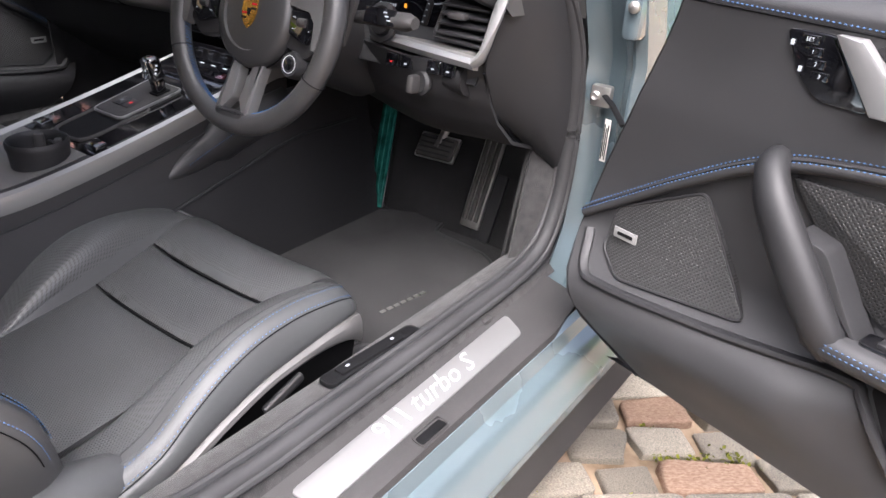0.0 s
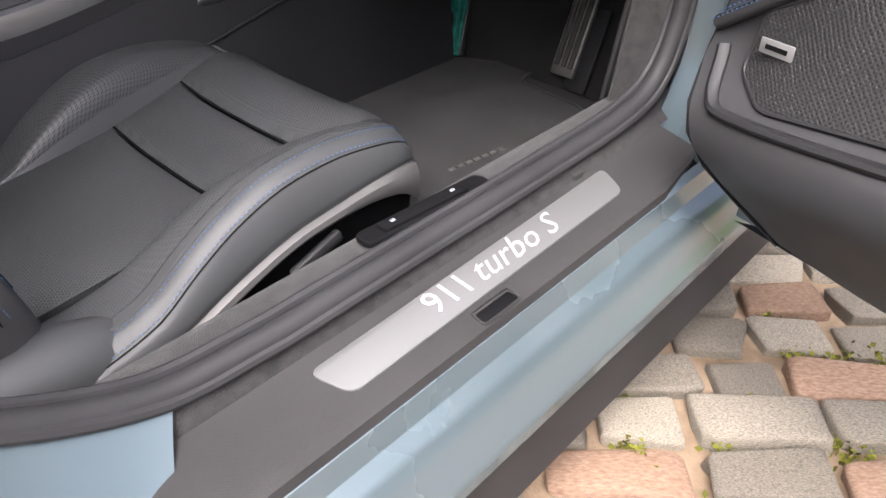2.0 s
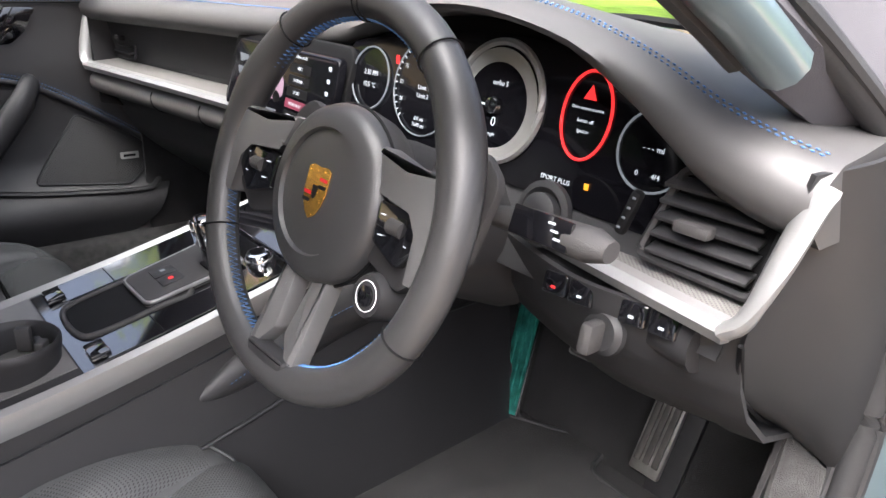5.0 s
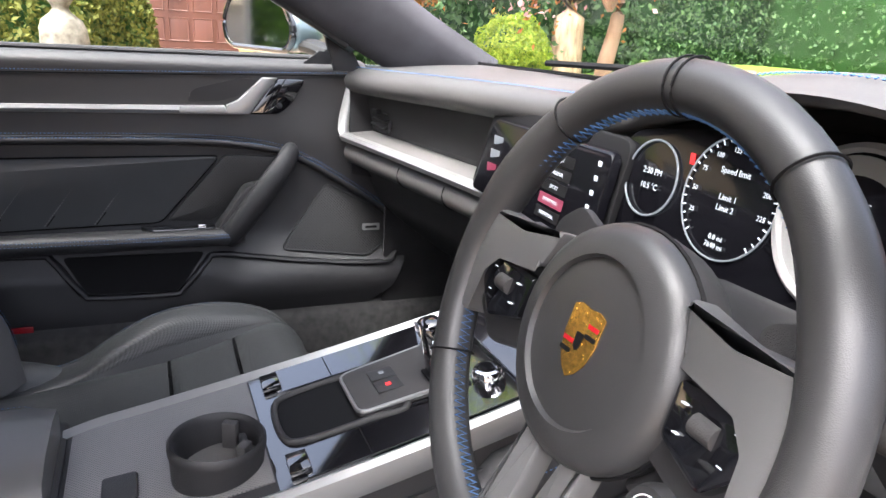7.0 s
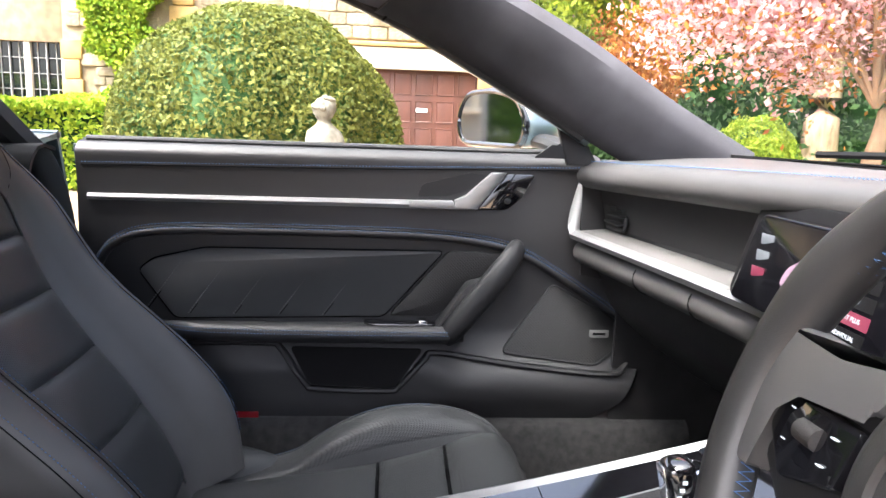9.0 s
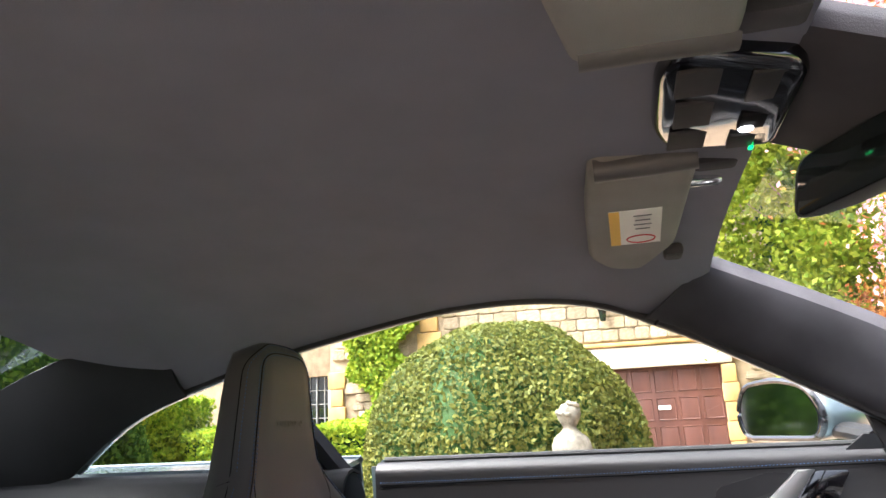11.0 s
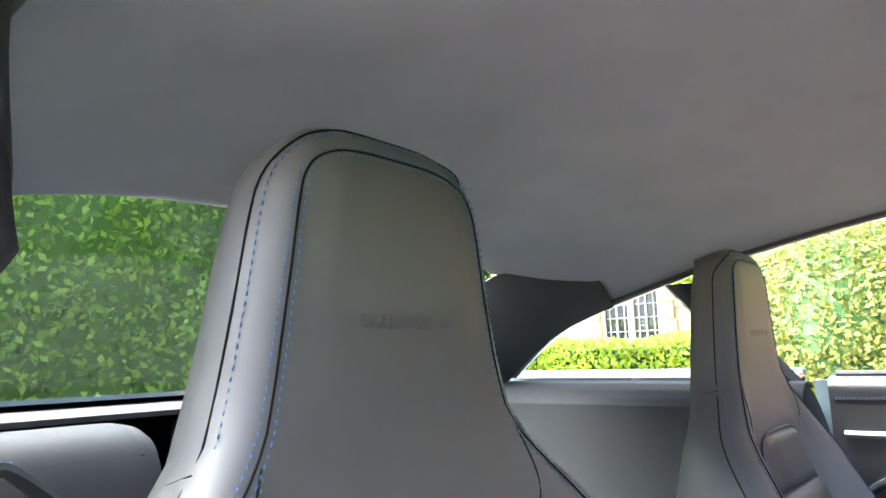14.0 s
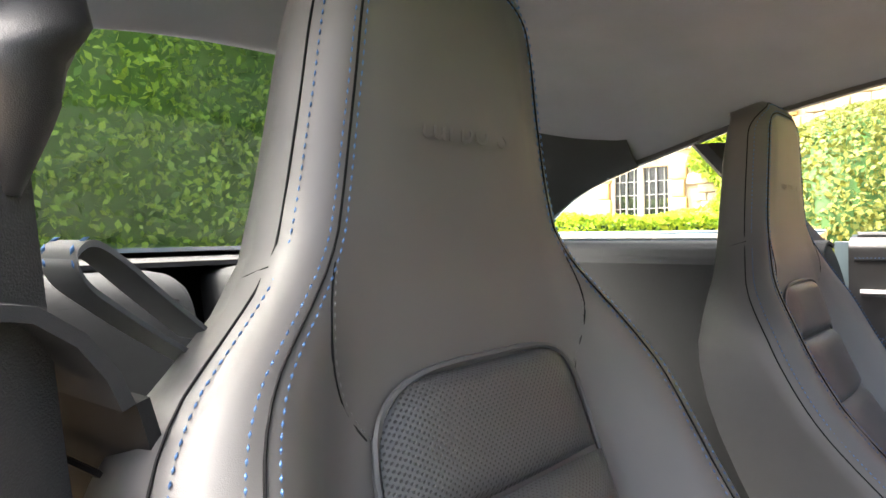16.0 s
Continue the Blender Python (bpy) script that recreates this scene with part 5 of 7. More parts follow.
for k in range(4):
    part("wheel_mark", rbox((0.587 + k * 0.0035, 0.8095, 0.777 + k * 0.009), (0.003, 0.001, 0.0016), 0), TEXT_D, wheelset)
# glovebox side and lower lining
part("lower_dash", sheet(lambda u, v: V((lerp(-0.71, -0.10, u), smooth1((0, 0.15, 0.5, 1), (0.03, 0.055, 0.10, 0.24), v) + shelf_y(lerp(-0.71, -0.1, u)), lerp(0.69, 0.47, v))), 12, 12, -0.01), PLASTIC, dash, "black glovebox panel")
for x in (-0.46, -0.30):
    part("roll_joint", tube([V((x, shelf_y(x) + 0.030 + 0.0305 * math.cos(a), 0.704 + 0.0265 * math.sin(a))) for a in np.linspace(2.6, 5.2, 10)], 0.0012, 5), DEEP, dash)
# centre screen
scr_o = rounded([(-0.168, 0.748), (0.146, 0.752), (0.146, 0.852), (-0.150, 0.848)], 0.014)
SC = lambda a, b, d: V((a, 0.845 + (b - 0.80) * 0.22 - d - 0.05 * a, b))
screen = part("centre_screen", slab(scr_o, SC, 0.012, 0.003), SCREEN, dash, "black touch screen with drive mode menu")
part("screen_recess", slab(rounded([(-0.205, 0.742), (0.15, 0.745), (0.15, 0.866), (-0.185, 0.862)], 0.02), lambda a, b, d: SC(a, b, d - 0.012), 0.008, 0.002), DEEP, dash)
sx_ = V((1, -0.05, 0))
for k, t in enumerate(("WET", "NORMAL", "SPORT", "SPORT PLUS", "INDIVIDUAL")):
    zz = 0.828 - k * 0.0155
    part("menu_key", slab(rounded([(0.026, zz - 0.006), (0.082, zz - 0.006), (0.082, zz + 0.006), (0.026, zz + 0.006)], 0.001, 1), lambda a, b, d: SC(a, b, 0.0122 + d), 0.0004, 0), MAROON if k == 3 else DEEP, screen)
    lettering("menu_text", t, 0.0062, basis(SC(0.054, zz, 0.0132), sx_, (0, 0.2, 1)), TEXT_W, screen, "", 0.0001)
lettering("menu_text", "Drive mode", 0.0062, basis(SC(0.054, 0.843, 0.0132), sx_, (0, 0.2, 1)), TEXT_W, screen, "", 0.0001)
for k in range(6):
    part("menu_icon", rbox(SC(0.128, 0.838 - k * 0.015, 0.0124), (0.006, 0.001, 0.0055), 0.0005), TEXT_W if k < 4 else TEXT_D, screen)
for k in range(3):
    part("menu_key", rbox(SC(-0.118, 0.822 - k * 0.018, 0.0124), (0.026, 0.001, 0.012), 0.0005), MAROON if k == 2 else TEXT_D, screen)
carpic = part("screen_picture", slab(rounded([(-0.070, 0.785), (-0.062, 0.802), (-0.044, 0.812), (-0.026, 0.822), (0.002, 0.820), (0.014, 0.806), (0.016, 0.788), (0.0, 0.780), (-0.05, 0.778)], 0.006), lambda a, b, d: SC(a, b, 0.0122 + d), 0.0004, 0), MAUVE, screen, "picture of a car")
part("picture_window", slab(rounded([(-0.05, 0.804), (-0.028, 0.816), (-0.004, 0.815), (0.002, 0.804)], 0.003), lambda a, b, d: SC(a, b, 0.0127 + d), 0.0004, 0), DEEP, screen)
for a in (-0.045, 0.0):
    part("picture_wheel", lathe([(0.010, 0), (0.010, 0.0006)], SC(a, 0.783, 0.0127), (0, -1, 0), 14), DEEP, screen)
part("screen_bar", rbox(SC(-0.02, 0.764, 0.0124), (0.05, 0.001, 0.005), 0.0005), TEXT_D, screen)
# toggles, slots and climate panel under the screen
stack = part("centre_stack", slab(rounded([(-0.125, 0.555), (0.125, 0.555), (0.135, 0.735), (-0.135, 0.735)], 0.008), lambda a, b, d: V((a, 0.905 + (0.735 - b) * 0.10 - d, b)), 0.02, 0.004), DEEP, dash, "black centre stack")
for k in range(5):
    part("toggle", rbox((-0.084 + k * 0.042, 0.862, 0.716), (0.030, 0.030, 0.010), 0.003, pose(0, 0, 0, -18)), CHROME if k != 2 else RED, stack, "chrome toggle switch" if k != 2 else "red hazard toggle")
for k in range(2):
    part("stack_vent", rbox((-0.062 + k * 0.124, 0.882, 0.672), (0.108, 0.02, 0.040), 0.004), PLASTIC, stack)
    for j in range(3):
        part("vent_slat", rbox((-0.062 + k * 0.124, 0.874, 0.660 + j * 0.012), (0.10, 0.016, 0.003), 0.001, pose(0, 0, 0, 12)), GLOSS, stack)
part("stack_slot", rbox((0, 0.880, 0.622), (0.22, 0.02, 0.026), 0.004), GLOSS, stack)
# lower dash before the driver
kneepts = [(0.0, 0.728), (0.004, 0.705), (0.016, 0.67), (0.045, 0.63), (0.10, 0.585), (0.19, 0.555), (0.26, 0.555)]


def knee(u, v):
    x = lerp(0.14, 0.702, u)
    i = v * 6
    y, z = curve1(range(7), [p[0] for p in kneepts], i), curve1(range(7), [p[1] for p in kneepts], i)
    ys = smooth1((0.14, 0.30, 0.48, 0.56, 0.64, 0.735), (0.93, 0.885, 0.815, 0.795, 0.805, 0.83), x)
    bulge = 0.008 * math.exp(-((x - 0.60) / 0.07) ** 2) * math.exp(-((z - 0.70) / 0.04) ** 2)
    return V((x, ys + y * (1.0 if x < 0.66 else 0.95) - bulge, z))


part("knee_panel", sheet(knee, 40, 24, -0.006), PLASTIC, dash, "grained black knee panel", 60)
part("side_cover_joint", tube([V((0.705, 0.808, 0.722)), V((0.694, 0.862, 0.648)), V((0.688, 0.93, 0.598)), V((0.686, 1.004, 0.552))], 0.0025, 6), DEEP, dash)
for k, (x, mat) in enumerate(((0.548, LAMP_R), (0.574, TEXT_W), (0.622, TEXT_W), (0.648, TEXT_W))):
    key = part("dash_button", rbox((x, 0.792 + 0.10 * (x - 0.548), 0.7165), (0.024, 0.012, 0.020), 0.0025, pose(0, 0, 0, -12, 0, 6)), GLOSS, dash, "glossy black dash button")
    part("button_mark", rbox((x, 0.7853 + 0.10 * (x - 0.548), 0.715), (0.0045, 0.0012, 0.0022), 0.0004, pose(0, 0, 0, -12, 0, 6)), mat, key)
lsw = part("light_switch", lathe([(0.021, 0), (0.021, 0.006), (0.016, 0.010)], (0.598, 0.800, 0.690), (-0.1, -1, 0.15), 20), PLASTIC, dash, "round headlamp switch")
part("switch_knob", rbox((0.597, 0.780, 0.690), (0.013, 0.026, 0.028), 0.005, pose(0, 0, 0, -8, 0, 6)), PLASTIC_GREY, lsw, "satin black knob")

# instrument cluster
clus = thing("instrument_cluster", "dark digital instrument cluster with five round dials", "instruments", at=(0.38, 0.88, 0.84))
CL = lambda a, b, d: V((0.388 + a, 0.862 + (b - 0.84) * 0.18 - d, b))
part("cluster_glass", slab(rounded([(-0.255, 0.775), (0.235, 0.762), (0.262, 0.80), (0.25, 0.872), (0.16, 0.900), (0.0, 0.908), (-0.15, 0.896), (-0.262, 0.872)], 0.03, 6), CL, 0.004, 0.001), SCREEN, clus, "black display glass")
part("cluster_surround", sheet(lambda u, v: CL(lerp(-0.28, 0.30, u), lerp(0.70, 0.778, v), -0.004 + 0.03 * (1 - v)), 12, 6, -0.004), PLASTIC, clus)
part("cluster_backing", slab(rounded([(-0.28, 0.75), (0.29, 0.74), (0.30, 0.86), (0.17, 0.915), (0.0, 0.922), (-0.17, 0.91), (-0.29, 0.86)], 0.03), lambda a, b, d: CL(a, b, -0.006 - d), 0.01, 0), DEEP, clus)
ux = V((1, 0, 0))


def gauge(a, b, r, mat, lines, squeeze=1.0, rim=0.0022):
    g = part("gauge", tube([CL(a + r * squeeze * math.cos(t), b + r * math.sin(t), 0.006) for t in np.linspace(0, 6.283, 41)[:-1]], rim, 6, True), mat, clus, "round dial")
    for t, h, off in lines:
        lettering("gauge_text", t, h, basis(CL(a, b + off, 0.0058), ux, (0, 0.18, 1)), TEXT_W, g, "", 0.0001)
    return g


gauge(-0.205, 0.835, 0.036, TEXT_D, (("2:30 PM", 0.0085, 0.006), ("10.5 °C", 0.008, -0.008)), rim=0.0011)
gg = gauge(-0.105, 0.838, 0.052, TEXT_D, (("Speed limit", 0.0075, 0.022), ("Limit 1", 0.0072, 0.0), ("Limit 2", 0.0072, -0.009), ("0.0 mi", 0.0065, -0.034), ("7640 mi", 0.0065, -0.041)), rim=0.0009)
for k in range(31):
    t = radians(225 - k * 9)
    part("gauge_tick", rbox(CL(-0.105 + 0.049 * math.cos(t), 0.838 + 0.049 * math.sin(t), 0.0058), (0.0045 if k % 3 == 0 else 0.003, 0.0006, 0.0012), 0, pose(0, 0, 0, 0, -math.degrees(t), 0)), TEXT_W, gg)
for k, n in enumerate(("25", "50", "75", "100", "125", "150", "175", "200", "225")):
    t = radians(205 - k * 27)
    lettering("gauge_text", n, 0.0062, basis(CL(-0.105 + 0.040 * math.cos(t), 0.838 + 0.040 * math.sin(t), 0.0058), ux, (0, 0.18, 1)), TEXT_W, gg, "", 0.0001)
tach = gauge(0.008, 0.842, 0.058, SILVER, (("turbo S", 0.007, 0.018), ("0", 0.014, -0.020), ("mph", 0.006, -0.032)), rim=0.004)
part("tach_ring", loft([[CL(0.005 + r * math.cos(t), 0.838 + r * math.sin(t), d) for t in np.linspace(0, 6.283, 41)[:-1]] for r, d in ((0.056, 0.006), (0.042, 0.005))], True, False), SILVER, tach, "silver tachometer ring")
part("tach_needle", rbox(CL(-0.018, 0.838, 0.009), (0.046, 0.001, 0.002), 0), TEXT_W, tach)
part("tach_hub", lathe([(0.009, 0), (0.008, 0.005), (0.003, 0.006)], CL(0.005, 0.838, 0.006), (0, -1, 0), 16), CHROME, tach)
wg = gauge(0.118, 0.848, 0.039, LAMP_R, (("Drive system is active", 0.0040, 0.006), ("Switch off", 0.0045, -0.005), ("ignition", 0.0045, -0.014)), 0.68, 0.0015)
part("warning_triangle", slab([(0.111, 0.862), (0.125, 0.862), (0.118, 0.875)], lambda a, b, d: CL(a, b, 0.0056 + d), 0.0004, 0), LAMP_R, wg)
lettering("gauge_text", "SPORT PLUS", 0.0065, basis(CL(0.100, 0.786, 0.0058), ux, (0, 0.18, 1)), TEXT_W, wg, "", 0.0001)
part("fuel_telltale", rbox(CL(0.136, 0.788, 0.0058), (0.005, 0.0006, 0.006), 0.0005), LAMP_O, wg)
rg = gauge(0.192, 0.832, 0.034, TEXT_D, (("- - - mi", 0.0075, 0.002), ("00", 0.0065, 0.026), ("0       4/4", 0.0065, -0.020)), rim=0.0012)
part("belt_telltale", rbox(CL(-0.158, 0.862, 0.0058), (0.006, 0.0006, 0.010), 0.0008), LAMP_R, clus, "red belt telltale")


# ---------------------------------------------------------------- steering wheel
sw = thing("steering_wheel", "black leather steering wheel with three spokes and a crest", "steering wheel", at=(0.388, 0.66, 0.777))
WC, WR, WU, WN = V((0.388, 0.658, 0.777)), V((1, 0, 0)), V((0, 0.309, 0.951)), V((0, -0.951, 0.309))
W = lambda a, b, d: WC + WR * a + WU * b + WN * d
RIM = 0.166
rings = []
for i in range(73):
    t = 2 * math.pi * i / 72
    ct, st_ = math.cos(t), math.sin(t)
    thick = 0.0165 + 0.0022 * math.exp(-((abs(math.degrees(t) - 90) - 62) / 14) ** 2)
    rings.append([W((RIM + thick * math.cos(a)) * ct, (RIM + thick * math.cos(a)) * st_, thick * 0.98 * math.sin(a) + 0.004) for a in np.linspace(0, 6.283, 17)[:-1]])
rim_bm = loft(rings, True, False)
bmesh.ops.remove_doubles(rim_bm, verts=rim_bm.verts[:], dist=1e-6)
part("rim", rim_bm, WHEEL_LEATHER, sw, "black leather rim", 70)
for deg in (52, 128, 207, 333, 88.6, 91.4):
    t = radians(deg)
    part("rim_joint", tube([W((RIM + 0.0178 * math.cos(a)) * math.cos(t), (RIM + 0.0178 * math.cos(a)) * math.sin(t), 0.0176 * math.sin(a) + 0.004) for a in np.linspace(0, 6.283, 25)[:-1]], 0.0009, 5, True), DEEP, sw)
zig = []
for k in range(330):
    t = radians(40 + k * 360 / 329)
    r = RIM - 0.0168
    zig.append(W(r * math.cos(t), r * math.sin(t), 0.004 + (0.0045 if k % 2 else -0.0045)))
part("rim_stitching", tube(zig, 0.0007, 4), STITCH, sw, "blue cross stitching")
hub = part("airbag_cover", lathe([(0.060, -0.045), (0.076, -0.040), (0.080, -0.022), (0.080, -0.006), (0.0765, 0.002), (0.069, 0.007), (0.056, 0.0095), (0.0545, 0.0055), (0.050, 0.0065), (0.03, 0.0085), (0.006, 0.009)], WC, WN, 48), WHEEL_LEATHER, sw, "round airbag cover")
part("hub_joint", tube([W(0.0805 * math.cos(t), 0.0805 * math.sin(t), -0.012) for t in np.linspace(0, 6.283, 41)[:-1]], 0.0018, 5, True), DEEP, sw)
cr = [(-0.0165, 0.020), (-0.010, 0.0225), (0, 0.0215), (0.010, 0.0225), (0.0165, 0.020), (0.0165, 0.0), (0.013, -0.012), (0.007, -0.020), (0, -0.0245), (-0.007, -0.020), (-0.013, -0.012), (-0.0165, 0.0)]
crest = part("crest", slab(cr, lambda a, b, d: W(a, b, 0.0075 + d), 0.0022, 0.0008), GOLD, sw, "gold shield emblem")
for a0, b0 in ((0.0095, 0.008), (-0.0095, -0.006)):
    for k in range(2):
        part("crest_bar", slab([(a0 - 0.0055, b0 + 0.005 - k * 0.0065), (a0 + 0.0055, b0 + 0.005 - k * 0.0065), (a0 + 0.005, b0 + 0.002 - k * 0.0065), (a0 - 0.005, b0 + 0.002 - k * 0.0065)], lambda a, b, d: W(a, b, 0.0096 + d), 0.0004, 0), ENAMEL_RED if k == 0 else DEEP, crest)
part("crest_centre", slab(rounded([(-0.004, 0.005), (0.004, 0.005), (0.003, -0.004), (0, -0.007), (-0.003, -0.004)], 0.001), lambda a, b, d: W(a, b, 0.0096 + d), 0.0006, 0), DEEP, crest)
for sg in (-1, 1):
    sp_o = rounded([(sg * 0.066, 0.040), (sg * 0.105, 0.034), (sg * 0.152, 0.042), (sg * 0.158, 0.012), (sg * 0.150, -0.022), (sg * 0.118, -0.050), (sg * 0.062, -0.036)], 0.008)
    spoke = part("side_spoke", slab(sp_o, lambda a, b, d: W(a, b, -0.034 + d + 0.012 * abs(a) / 0.15), 0.022, 0.006), PLASTIC, sw, "satin black spoke")
    part("spoke_bezel", slab(rounded([(sg * 0.062, 0.056), (sg * 0.105, 0.048), (sg * 0.153, 0.052), (sg * 0.158, 0.020), (sg * 0.153, -0.034), (sg * 0.143, -0.038), (sg * 0.139, 0.004), (sg * 0.124, 0.020), (sg * 0.074, 0.026)], 0.004), lambda a, b, d: W(a, b, -0.022 + d + 0.014 * abs(a) / 0.15), 0.020, 0.005), SPOKE_GREY, spoke, "satin grey bezel")
    bp_ = part("button_pad", slab(rounded([(sg * 0.078, 0.016), (sg * 0.134, 0.018), (sg * 0.140, -0.006), (sg * 0.118, -0.030), (sg * 0.080, -0.018)], 0.005), lambda a, b, d: W(a, b, -0.016 + d + 0.010 * abs(a) / 0.15), 0.014, 0.003), GLOSS, spoke, "button pad")
    part("scroll_wheel", tube([W(sg * 0.108 - 0.008, 0.0, 0.004), W(sg * 0.108 + 0.008, 0.0, 0.004)], 0.0065, 12), PLASTIC_GREY, bp_)
    for a, b in ((0.090, 0.006), (0.126, 0.008), (0.124, -0.010), (0.092, -0.010)):
        part("button_mark", rbox(W(sg * a, b, 0.0052), (0.004, 0.003, 0.0008), 0.0005, basis((0, 0, 0), WR, WN).to_3x3()), TEXT_W, bp_)
    for a, b in ((0.147, 0.036), (0.146, -0.014)):
        part("spoke_screw", lathe([(0.004, 0), (0.004, 0.002), (0.002, 0.001)], W(sg * a, b, 0.0035), WN, 10), CHROME, spoke)
    part("shift_paddle", slab(rounded([(sg * 0.070, 0.055), (sg * 0.125, 0.075), (sg * 0.150, 0.055), (sg * 0.140, -0.02), (sg * 0.08, 0.0)], 0.01), lambda a, b, d: W(a, b, -0.055 + d), 0.008, 0.003), PLASTIC_GREY, sw, "grey shift paddle")
# twin lower spoke
for sg in (-1, 1):
    lo_o = [(sg * 0.034, -0.066), (sg * 0.012, -0.074), (sg * 0.007, -0.128), (sg * 0.026, -0.154), (sg * 0.038, -0.150)]
    part("lower_spoke", slab(rounded(lo_o, 0.003), lambda a, b, d: W(a, b, -0.024 + d + 0.022 * (-b - 0.06) / 0.1), 0.018, 0.005), SPOKE_GREY, sw, "satin grey lower spoke")
part("spoke_foot", slab(rounded([(-0.032, -0.146), (0.032, -0.146), (0.028, -0.160), (-0.028, -0.160)], 0.005), lambda a, b, d: W(a, b, 0.000 + d), 0.018, 0.004), PLASTIC, sw)
dial = part("mode_dial", tube([W(0.094, -0.060, -0.045), W(0.094, -0.060, -0.003), W(0.094, -0.060, 0.003)], [0.0195, 0.0195, 0.0170], 28), PLASTIC, sw, "knurled drive mode dial")
part("dial_ring", tube([W(0.094 + 0.0125 * math.cos(t), -0.060 + 0.0125 * math.sin(t), 0.0033) for t in np.linspace(0, 6.283, 25)[:-1]], 0.0004, 5, True), WHITE, dial, "white printed ring")
part("dial_button", lathe([(0.0085, 0), (0.0085, 0.002), (0.007, 0.003)], W(0.094, -0.060, 0.003), WN, 18), GLOSS, dial)
part("dial_arm", slab(rounded([(0.05, -0.045), (0.085, -0.040), (0.098, -0.05), (0.085, -0.072), (0.045, -0.07)], 0.006), lambda a, b, d: W(a, b, -0.045 + d), 0.02, 0.004), PLASTIC, sw)
column = thing("steering_column", "black steering column shroud with control stalks", "steering column", at=(0.385, 0.78, 0.74))
part("shroud", tube([W(0, 0.0, -0.04), W(0, -0.004, -0.08), W(0, -0.012, -0.16), W(0, -0.02, -0.26)], [0.062, 0.068, 0.070, 0.072], 20), PLASTIC, column, "grained shroud", 60)
stalk = part("wiper_stalk", tube([W(0.06, 0.02, -0.075), W(0.13, 0.028, -0.07), W(0.165, 0.032, -0.068), W(0.235, 0.034, -0.062), W(0.250, 0.034, -0.062)], [0.010, 0.010, 0.014, 0.016, 0.010], 12, flat=0.8), PLASTIC_GREY, column, "grey wiper stalk", 60)
part("stalk_panel", rbox(W(0.195, 0.034, -0.051), (0.055, 0.004, 0.022), 0.001, basis((0, 0, 0), WR, WN).to_3x3() @ pose(0, 0, 0, 0, 0, 0).to_3x3()), GLOSS, stalk)
for k in range(3):
    part("stalk_mark", rbox(W(0.205 + 0.004 * k, 0.040 - k * 0.005, -0.0485), (0.006, 0.001, 0.0016), 0, basis((0, 0, 0), WR, WN).to_3x3()), TEXT_W, stalk)
part("indicator_stalk", tube([W(-0.06, 0.02, -0.075), W(-0.13, 0.028, -0.07), W(-0.20, 0.034, -0.065)], [0.010, 0.011, 0.012], 10, flat=0.8), PLASTIC, column, "", 60)
part("ignition_switch", lathe([(0.030, 0), (0.030, 0.006), (0.024, 0.008), (0.019, 0.003), (0.019, 0.012), (0.012, 0.016)], (0.510, 0.812, 0.765), (-0.05, -1, 0.2), 24), PLASTIC, column, "round ignition switch")


# ---------------------------------------------------------------- centre console
con = thing("centre_console", "sloping centre console with piano black panels and silver rails", "centre console", at=(0, 0.6, 0.3))


def con_z(y):
    return smooth1((0.28, 0.40, 0.60, 0.80, 0.90), (0.490, 0.503, 0.542, 0.590, 0.616), y)


def half_w(y):
    return smooth1((0.28, 0.34, 0.45, 0.6, 0.8, 0.92), (0.095, 0.118, 0.128, 0.130, 0.128, 0.125), y)


ys = np.linspace(0.30, 0.93, 26)
part("console_body", loft([[V((sx * half_w(y) * k, y, con_z(y) + dz)) for sx, k, dz in ((-1, 1.0, -0.004), (-1, 0.9, 0.0), (1, 0.9, 0.0), (1, 1.0, -0.004), (1, 1.03, -0.05), (1, 1.22, -0.14), (1, 1.35, -0.26), (-1, 1.35, -0.26), (-1, 1.22, -0.14), (-1, 1.03, -0.05))] for y in ys]), PLASTIC, con, "grained black console body")
